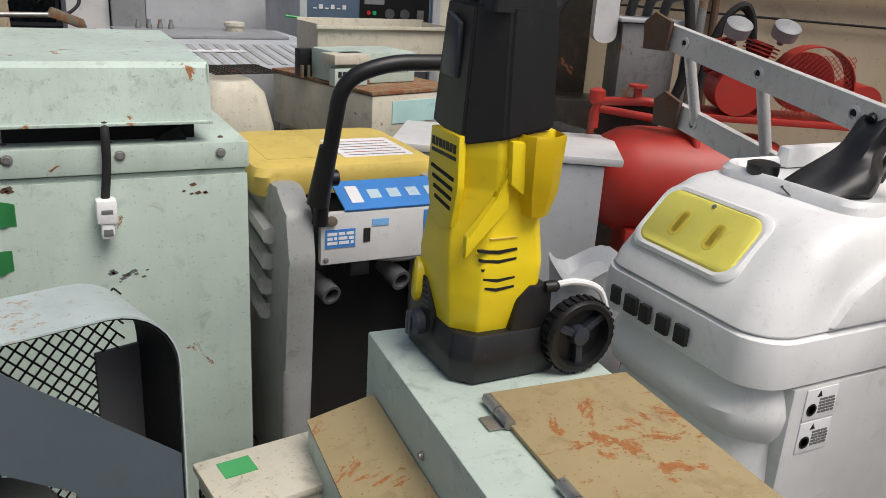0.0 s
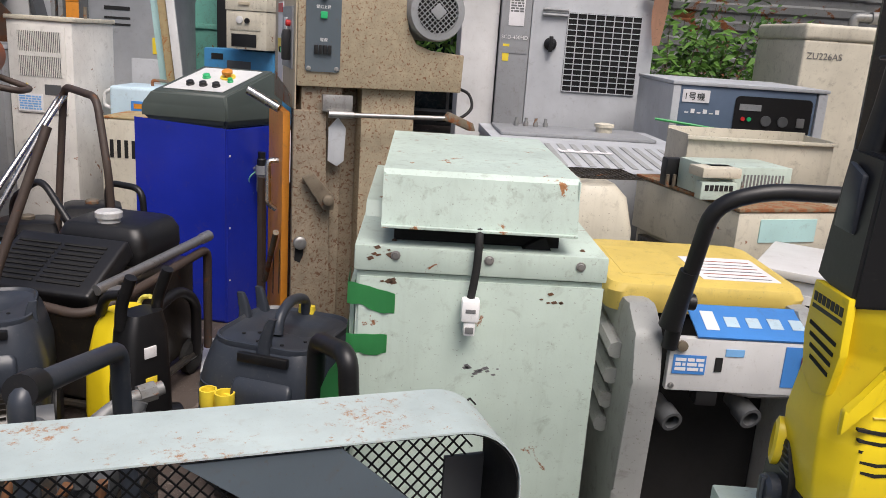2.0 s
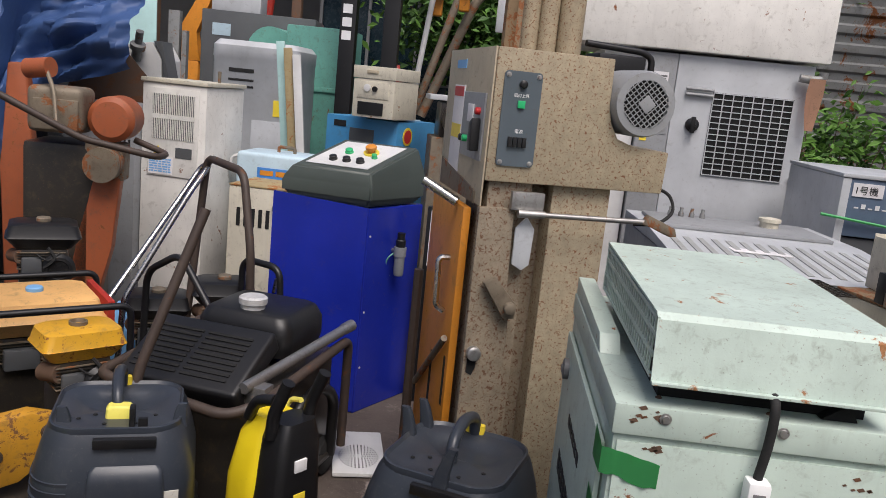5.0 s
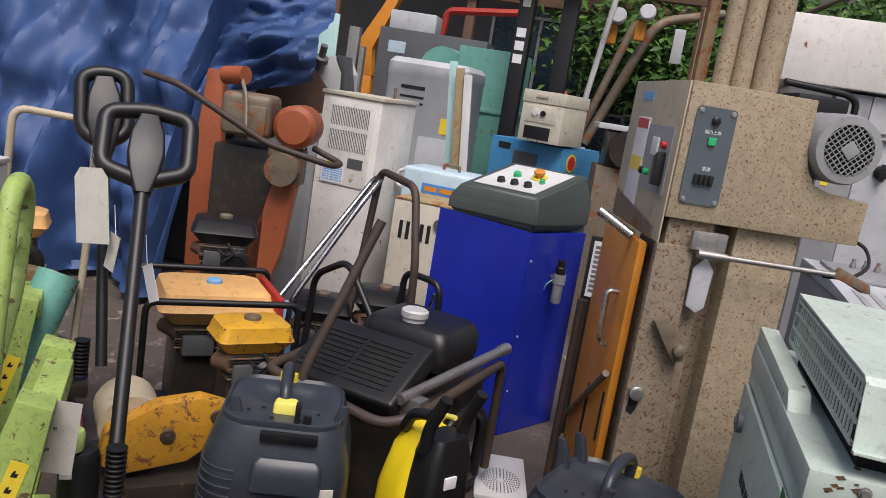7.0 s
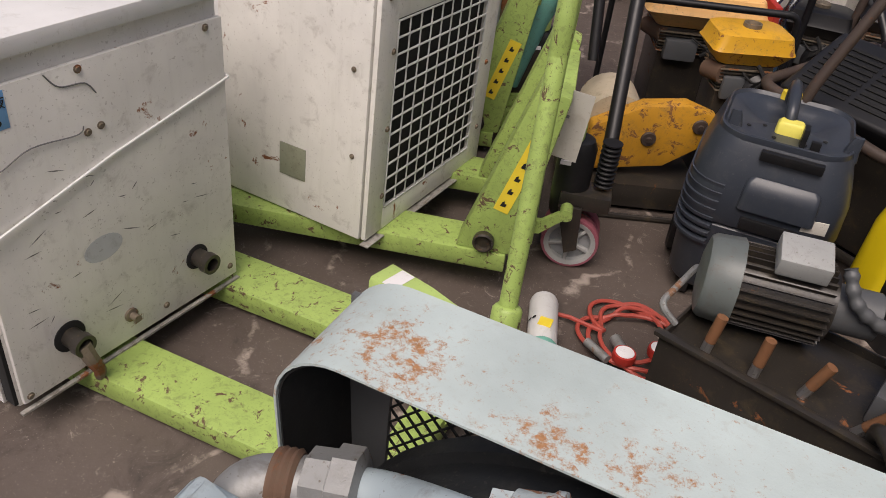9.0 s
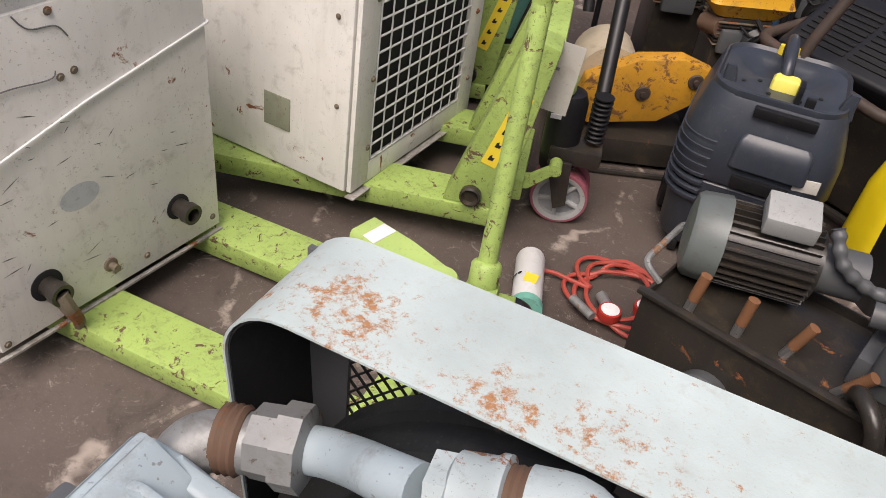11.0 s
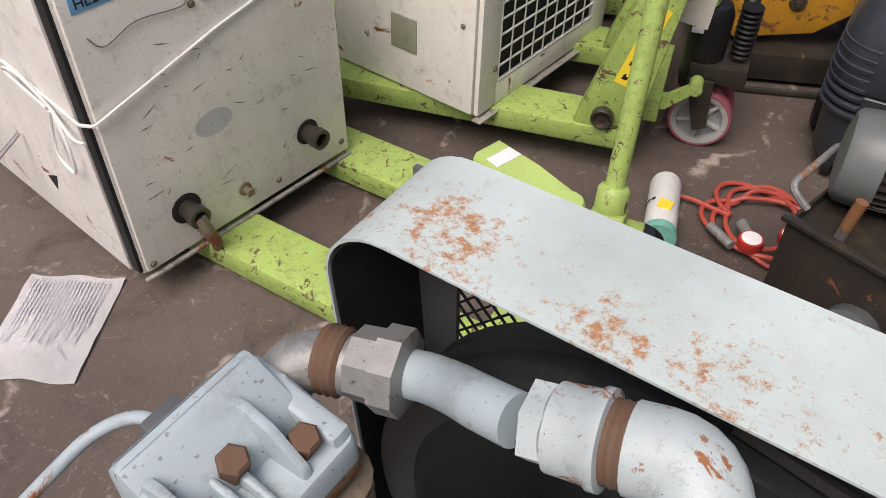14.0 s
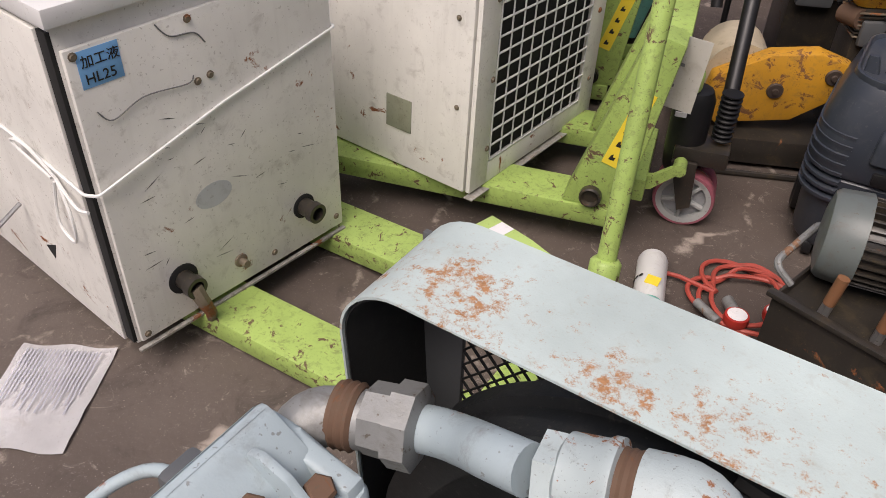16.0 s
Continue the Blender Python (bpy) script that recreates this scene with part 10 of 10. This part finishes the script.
def far_clutter():
    m = thing("tank", -2.75, 8.75, 0, 0, "sea-green painted steel tank", "tank")
    bm = bm_(); rod(bm, (0.12, 0.1, 1.93), (0.12, 0.7, 1.93), 0.25, n=26); box(bm, 0.30, 1.0, 0.05, 0.7, 0.8, 2.22, 0.02); box(bm, 0.28, 1.02, 0.03, 0.72, 1.55, 1.60, 0.005); part("shell", bm, TEAL, m)
    m = thing("switch_cabinet", -3.55, 9.15, 0, 6, "dark grey steel cabinet with equipment on top", "cabinet")
    bm = bm_(); box(bm, 0.05, 1.30, 0, 0.8, 0, 2.32, 0.01); part("body", bm, DARKGREY, m)
    bm = bm_(); box(bm, 0.17, 0.37, -0.004, 0.0, 2.05, 2.18, 0.0); part("label", bm, PALEBLUE, m)
    bm = bm_(); box(bm, 0.10, 0.65, 0.2, 0.6, 2.325, 2.54, 0.02); part("top_box", bm, GREYWHITE, m)
    m = thing("steel_channel", -3.75, 8.85, 0, 4, "grey steel channel leaning upright", "steel")
    bm = bm_(); box(bm, 0, 0.12, 0, 0.10, 0, 2.25, 0.006); box(bm, 0.15, 0.20, 0, 0.10, 0, 2.05, 0.006); part("channel", bm, GALV, m)
    m = thing("aqua_sheet", -4.75, 8.6, 0, 10, "pale aqua painted steel sheets standing upright", "sheet")
    bm = bm_(); prism(bm, [(0.25, 0.0), (0.95, 0.0), (0.92, 2.35), (0.20, 2.45)], 0, 0.03, "y", 0.003); part("sheet", bm, AQUA, m)
    bm = bm_(); prism(bm, [(-0.60, 0.0), (0.35, 0.0), (0.30, 3.0), (-0.60, 3.0)], 0.12, 0.16, "y", 0.003); part("sheet", bm, AQUA, m)
    m = thing("brown_plate", -2.95, 5.95, 0, 20, "brown steel plate leaning under the tarpaulin", "plate")
    bm = bm_(); prism(bm, [(-0.35, 1.30), (0.12, 1.25), (0.36, 1.45), (0.0, 1.86), (-0.20, 1.80)], 0, 0.03, "y", 0.003); part("plate", bm, RUSTPIPE, m)
    bm = bm_(); box(bm, -0.3, 0.2, 0.0, 0.03, 0.0, 1.25, 0.003); part("prop", bm, DARKGREY, m)
    m = thing("grey_unit", -3.15, 5.55, 0, -10, "grey steel unit with vent slots behind the tiller", "machine")
    bm = bm_(); box(bm, 0.05, 0.62, 0, 0.5, 0, 1.36, 0.012); part("body", bm, GREY, m)
    bm = bm_(); prism(bm, [(0.0, 1.365), (0.62, 1.365), (0.62, 1.40), (0.0, 1.39)], -0.01, 0.52, "y", 0.004); part("top", bm, GREYWHITE, m)
    bm = bm_()
    for i in range(7):
        for j in range(2):
            box(bm, 0.36 + i * 0.035, 0.375 + i * 0.035, -0.003, 0.0, 1.10 + j * 0.09, 1.17 + j * 0.09, 0)
    part("vent", bm, VOID, m)
    m = thing("cut_machine_part", -3.32, 6.5, 0, 0, "white steel machine frame with brass valve", "machine")
    bm = bm_(); prism(bm, [(0.07, 0.0), (0.52, 0.0), (0.50, 1.72), (0.42, 1.85), (0.12, 1.80)], 0, 0.4, "y", 0.01); part("frame", bm, WHITE, m)
    bm = bm_(); prism(bm, [(0.43, 1.86), (0.51, 1.72), (0.57, 1.0), (0.58, 1.5), (0.50, 1.86)], 0, 0.2, "y", 0.006); part("dark_flap", bm, DARKGREY, m)
    bm = bm_(); lathe(bm, [(0.04, 0), (0.04, 0.1), (0.06, 0.1), (0.06, 0.14), (0.03, 0.15), (0.03, 0.25)], 14, axis_m((0.30, -0.02, 1.70), (0.3, -0.4, 0.9))); part("valve", bm, GALV, m)
    for k, (x, y, mat) in enumerate(((-1.86, 7.05, AQUA), (-1.78, 6.98, RUSTLID), (-1.70, 6.95, WHITE))):
        m = thing("leaning_plank", x, y, 0, 0, "painted board leaning against the machines", "board", "leaning boards")
        bm = bm_(); box(bm, 0, 0.07, 0, 0.03, 0, 1.98 - 0.05 * k, 0.004, m=Matrix.Rotation(radians(-6), 4, "Y")); part("board", bm, mat, m)
    m = thing("crane_arm", -4.55, 10.3, 0, 0, "yellow hoist arm standing at the back", "hoist")
    bm = bm_(); prism(bm, [(0.20, 1.75), (0.62, 1.75), (0.55, 2.1), (0.95, 3.0), (0.85, 3.05), (0.38, 2.2)], 0, 0.12, "y", 0.01); box(bm, 0.2, 0.6, 0, 0.12, 0, 1.75, 0.02); part("arm", bm, ORANGE, m)
    m = thing("red_tractor", -3.35, 10.9, 0, 0, "red tractor cab frame in the shed", "tractor")
    bm = bm_(); tube(bm, [(0, 0, 1.4), (0.12, 0, 2.75), (1.2, 0, 2.85), (1.15, 0, 1.4)], 0.05, 8, 0.1); part("cab_frame", bm, RED, m)
    bm = bm_(); box(bm, 0.2, 1.0, 0.0, 1.0, 0.0, 2.0, 0.05); part("body", bm, GREY, m)
    m = thing("rust_post", -0.08, 5.42, 0, 15, "heavily rusted steel post", "post")
    bm = bm_(); box(bm, -0.02, 0.07, 0, 0.06, 0, 2.45, 0.006); part("post", bm, RUSTY, m)
    m = thing("eaves_beam", -3.2, 8.3, 0, 0, "brown weathered beam across the yard roof", "beam", kind="structure")
    bm = bm_(); box(bm, 0.9, 3.25, 0, 0.12, 2.86, 3.0, 0.01); part("beam", bm, RUSTPIPE, m)
    bm = bm_(); box(bm, 3.13, 3.25, 0, 0.12, 0, 2.86, 0.01); part("post", bm, RUSTPIPE, m)
    m = thing("engine_rack", -0.62, 6.35, 0, 10, "dark engine parts on a grey rack", "engine")
    bm = bm_(); box(bm, 0, 0.5, 0, 0.4, 0, 1.35, 0.01); part("rack", bm, BROWNSTEEL, m)
    bm = bm_(); rod(bm, (0.2, -0.05, 1.5), (0.2, 0.3, 1.5), 0.14, n=20); box(bm, 0.05, 0.5, 0.0, 0.35, 1.35, 1.62, 0.02); part("motor", bm, OILY, m)
    bm = bm_(); box(bm, -0.04, 0.55, -0.02, 0.4, 1.63, 1.67, 0.005); part("shelf", bm, GREYWHITE, m)
    m = thing("blue_bin_lid", -1.98, 3.95, 0, 30, "bright blue plastic sheet between the engines", "sheet")
    bm = bm_(); prism(bm, [(-0.10, 0.05), (0.14, 0.0), (0.22, 0.42), (0.05, 0.50), (-0.05, 0.36)], 0, 0.012, "y", 0.003); part("sheet", bm, STICKER_LB, m)
    m = thing("notice_sheet", -0.42, 4.35, 0, 0, "printed notice sheet hanging behind the blue cabinet", "sign")
    bm = bm_(); box(bm, 0, 0.14, 0, 0.003, 0.78, 1.08, 0.0); sh = part("sheet", bm, PAPER, m)
    print_bars("print", sh, INKGREY, 0.012, 0.128, 0.80, 1.06, 10, 0.0, 51)
    bm = bm_(); box(bm, -0.02, 0.16, 0.004, 0.05, 0, 1.1, 0.003); part("stand", bm, BLACK, m)
    m = thing("petrol_trailer", -4.15, 2.35, 0, 38, "cream machine bed with green side and dark fittings", "machine")
    bm = bm_(); box(bm, 0, 0.9, 0, 0.55, 0.05, 0.92, 0.02); part("bed", bm, CREAM, m)
    bm = bm_(); prism(bm, [(-0.1, 0.6), (0.0, 0.98), (0.04, 0.98), (0.04, 0.1), (-0.1, 0.1)], 0, 0.55, "y", 0.006); part("end_plate", bm, TEAL, m)
    for (x, y) in ((0.25, 0.15), (0.70, 0.32)):
        bm = bm_(); lathe(bm, [(0.05, 0), (0.05, 0.05), (0.03, 0.06), (0.03, 0.13), (0.045, 0.14), (0.045, 0.16)], 12, Matrix.Translation((x, y, 0.92))); part("fitting", bm, OILY, m)


far_clutter()


def hydraulic_unit():
    m = thing("hydraulic_unit", -1.055, 1.535, 0, 3, "oily black hydraulic power unit with a finned motor", "hydraulic unit")
    # tank: x to the right, y away
    for (a, b, c, d) in ((0, 0.66, 0, 0.008), (0, 0.66, 0.332, 0.34), (0, 0.008, 0.008, 0.332), (0.652, 0.66, 0.008, 0.332)):
        bm = bm_(); box(bm, a, b, c, d, 0.0, 0.40, 0.002); part("tank_wall", bm, OILY, m, "oil-soaked tank side")
    bm = bm_(); box(bm, 0.008, 0.652, 0.008, 0.332, 0.0, 0.375, 0.0); part("oil_deck", bm, OILY, m)
    bm = bm_(); box(bm, -0.012, 0.672, -0.012, 0.012, 0.395, 0.408, 0.003); part("rim", bm, OILY, m)
    c = Vector((0.100, 0.215, 0.495)); d = Vector((0.92, 0.39, 0)).normalized()
    bm = bm_(); rod(bm, c - d * 0.04, c + d * 0.19, 0.088, n=32)
    mo = part("motor", bm, OILY, m, "dark finned motor")
    for i in range(30):
        a = 2 * math.pi * i / 30
        u = Vector((-d.y, d.x, 0)) * math.cos(a) + Vector((0, 0, 1)) * math.sin(a); w = d.cross(u) * 0.003
        bm = bm_(); ringset(bm, [[p - w, p + w, p + w * 0.6 + u * 0.019, p - w * 0.6 + u * 0.019] for p in (c - d * 0.03 + u * 0.086, c + d * 0.18 + u * 0.086)]); part("motor_fin", bm, OILY, mo)
    bm = bm_(); lathe(bm, [(0.03, 0), (0.07, 0.003), (0.098, 0.010), (0.107, 0.022), (0.112, 0.090), (0.10, 0.092)], 10, axis_m(c - d * 0.12, d) @ Matrix.Rotation(radians(18), 4, "Z")); part("motor_cowl", bm, COWLGREY, mo, "dark grey fan cowl")
    bm = bm_(); box(bm, -0.050, 0.050, -0.060, 0.060, 0.0, 0.052, 0.006, m=Matrix.Translation(c + d * 0.085 + Vector((0.015, -0.015, 0.100))) @ Matrix.Rotation(math.atan2(d.y, d.x) - math.pi / 2, 4, "Z") @ Matrix.Rotation(radians(12), 4, "Y")); part("terminal_box", bm, MIDGREY, mo, "grey terminal box")
    bm = bm_(); mm = axis_m(c - d * 0.06, d) @ Matrix.Rotation(radians(-70), 4, "Z"); box(bm, 0.0985, 0.1005, -0.03, 0.03, 0.0, 0.05, 0.0, m=mm); part("rating_plate", bm, STEEL, mo)
    s = c + d * 0.13 + Vector((0.07, 0.0, 0.13))
    pts = curve_pts([s, s + Vector((0.05, -0.02, -0.07)), s + Vector((0.14, 0.02, -0.12)), s + Vector((0.26, 0.05, -0.10)), s + Vector((0.36, 0.03, -0.08))], 16)
    bm = bm_(); tube(bm, pts, lambda t: 0.016 + 0.0022 * math.sin(t * 330), 12, 0); part("conduit", bm, DARKGREY, m, "grey flexible conduit")
    bm = bm_(); rod(bm, c + d * 0.19, c + d * 0.30, 0.06, n=24); part("pump", bm, DARKGREY, m)
    bm = bm_(); box(bm, 0.46, 0.60, 0.10, 0.26, 0.376, 0.46, 0.01); rod(bm, (0.44, 0.18, 0.52), (0.66, 0.22, 0.55), 0.030, n=14); rod(bm, (0.52, 0.10, 0.44), (0.52, 0.10, 0.60), 0.026, n=12); rod(bm, (0.58, 0.26, 0.44), (0.62, 0.32, 0.58), 0.024, n=12); part("valve_block", bm, DARKGREY, m, "greasy valve block")
    bm = bm_(); tube(bm, [(0.46, 0.22, 0.50), (0.55, 0.34, 0.56), (0.66, 0.42, 0.58)], 0.022, 10, 0.04); lathe(bm, [(0.03, 0), (0.03, 0.05)], 8, axis_m((0.60, 0.38, 0.57), (0.8, 0.6, 0.1))); part("hose_fitting", bm, GALV, m)
    for (x, y, tx, ty) in ((0.10, 0.05, 0.15, 0.35), (0.22, 0.06, 0.1, 0.2), (0.33, 0.08, 0.5, 0.3), (0.46, 0.05, 0.9, -0.1), (0.58, 0.06, 0.3, -0.4)):
        bm = bm_(); dd = Vector((tx * 0.6, ty * 0.3, 1)).normalized(); b = Vector((x, y, 0.375))
        rod(bm, b, b + dd * 0.04, 0.013, n=8); part("nipple", bm, STEEL, m)
        bm = bm_(); rod(bm, b + dd * 0.035, b + dd * 0.11, 0.014, n=10); part("hose_stub", bm, BROWNHOSE, m, "cut brown hose stub")
    bm = bm_(); tube(bm, [(0.50, 0.04, 0.40), (0.50, 0.0, 0.46), (0.56, -0.05, 0.44), (0.60, -0.06, 0.30)], 0.020, 10, 0.04); part("bent_pipe", bm, OILY, m)
    bm = bm_(); tube(bm, [(0.01, 0.06, 0.40), (-0.04, 0.05, 0.44), (-0.04, 0.26, 0.46), (0.01, 0.26, 0.40)], 0.009, 8, 0.03); part("side_handle", bm, GALV, m)
    bm = bm_(); lathe(bm, [(0.06, 0), (0.065, 0.01), (0.065, 0.05), (0.05, 0.055), (0.01, 0.05)], 26, axis_m((0.22, 0.0, 0.22), (0, -1, 0.2))); part("filter_cap", bm, DARKGREY, m)


hydraulic_unit()


def floor_bits():
    m = thing("gas_hose", -1.33, 1.86, 0.012, 0, "coiled red rubber gas hose with gauges on the concrete", "hose")
    pts = []
    for i in range(70):
        a = i * 0.33; r = 0.13 + 0.04 * math.sin(i * 0.61)
        pts.append((0.06 + r * math.cos(a) * 1.25, 0.05 + r * math.sin(a) * 0.9, 0.004 + 0.02 * (i % 9) / 9))
    pts += [(-0.18, -0.05, 0.01), (-0.14, -0.18, 0.01), (0.0, -0.30, 0.01)]
    bm = bm_(); tube(bm, curve_pts(pts, 3), 0.0075, 7, 0); part("hose", bm, REDHOSE, m)
    for (x, y) in ((0.10, -0.08), (0.16, 0.02)):
        bm = bm_(); lathe(bm, [(0.034, 0), (0.036, 0.012), (0.034, 0.026), (0.028, 0.027)], 20, Matrix.Translation((x, y, 0.03))); g = part("gauge", bm, RED, m, "red-rimmed pressure gauge")
        bm = bm_(); lathe(bm, [(0.001, 0.0275), (0.028, 0.0275), (0.028, 0.0285), (0.001, 0.0285)], 18, Matrix.Translation((x, y, 0.03))); part("dial", bm, PAPER, g)
    bm = bm_(); rod(bm, (-0.02, -0.10, 0.03), (0.07, -0.12, 0.03), 0.014, n=10); rod(bm, (0.03, -0.02, 0.03), (0.09, -0.06, 0.03), 0.018, n=10); part("regulator", bm, GALV, m)
    m = thing("canister", -1.475, 1.70, 0.05, 22, "small white canister with perforated end lying on the floor", "canister")
    bm = bm_(); lathe(bm, [(0.02, -0.13), (0.042, -0.125), (0.046, -0.11), (0.046, 0.11), (0.03, 0.12)], 24, axis_m((0, 0, 0), (0.25, -1, 0))); part("tube", bm, WHITE, m)
    bm = bm_(); lathe(bm, [(0.047, 0.10), (0.049, 0.105), (0.049, 0.13), (0.03, 0.132)], 24, axis_m((0, 0, 0), (0.25, -1, 0))); part("end_cap", bm, TEAL, m, "teal end cap")
    bm = bm_(); box(bm, -0.01, 0.03, -0.05, -0.01, 0.0445, 0.0468, 0.0); part("sticker", bm, STICKER_Y, m)
    for i in range(4):
        for j in range(3):
            bm = bm_(); a = radians(130 + j * 22)
            p = Vector((0.046 * math.cos(a), 0.08 - i * 0.03, 0.046 * math.sin(a)))
            lathe(bm, [(0.001, 0), (0.007, 0), (0.007, 0.001)], 8, axis_m(p, (math.cos(a), 0, math.sin(a)))); part("hole", bm, VOID, m)
    m = thing("chip_of_paint", -1.27, 1.63, 0.004, 20, "small white chip lying on the concrete", "debris")
    bm = bm_(); loft(bm, [(0, 0.03, 0.015, 0.005, 0, 0), (0.008, 0.022, 0.01, 0.004, 0, 0)], 3); part("chip", bm, WHITE, m)
    m = thing("perforated_panel", -0.60, 3.60, 0.006, 12, "white perforated plastic panel on the ground", "panel")
    bm = bm_(); box(bm, -0.12, 0.12, -0.22, 0.22, 0, 0.02, 0.006); part("panel", bm, WHITE, m)
    bm = bm_()
    for r in range(2, 9):
        for k in range(r * 4):
            a = 2 * math.pi * k / (r * 4)
            x, y = 0.011 * r * math.cos(a), -0.05 + 0.011 * r * math.sin(a) * 1.3
            box(bm, x - 0.003, x + 0.003, y - 0.004, y + 0.004, 0.0195, 0.0212, 0)
    tagged(part("perforation", bm, VOID, m), kind="stuff")
    m = thing("leaflet", 2.62, 1.02, 0.001, 20, "white printed packet on the ground", "packet")
    bm = bm_(); box(bm, -0.10, 0.10, -0.08, 0.08, 0, 0.012, 0.004); part("packet", bm, PAPER, m)
    bm = bm_(); box(bm, -0.05, 0.03, -0.03, 0.03, 0.0125, 0.0135, 0.0); part("print", bm, STICKER_R, m)
    # tags hanging between the tow bars and the generator
    for (x, y, z, r, mat) in ((-2.02, 2.60, 1.02, 12, TAGPAPER), (-1.92, 2.66, 0.92, -25, PAPER)):
        m = thing("price_tag", x, y, z, -20, "white card tag tied with string", "tag", "card tags")
        bm = bm_(); box(bm, -0.03, 0.03, -0.0008, 0.0008, -0.14, 0, 0.0, m=Matrix.Rotation(radians(r), 4, "Y")); part("card", bm, mat, m)
        bm = bm_(); tube(bm, [(0, 0, 0), (-0.05, 0.02, 0.10)], 0.0015, 5, 0); part("string", bm, STRING, m)


floor_bits()
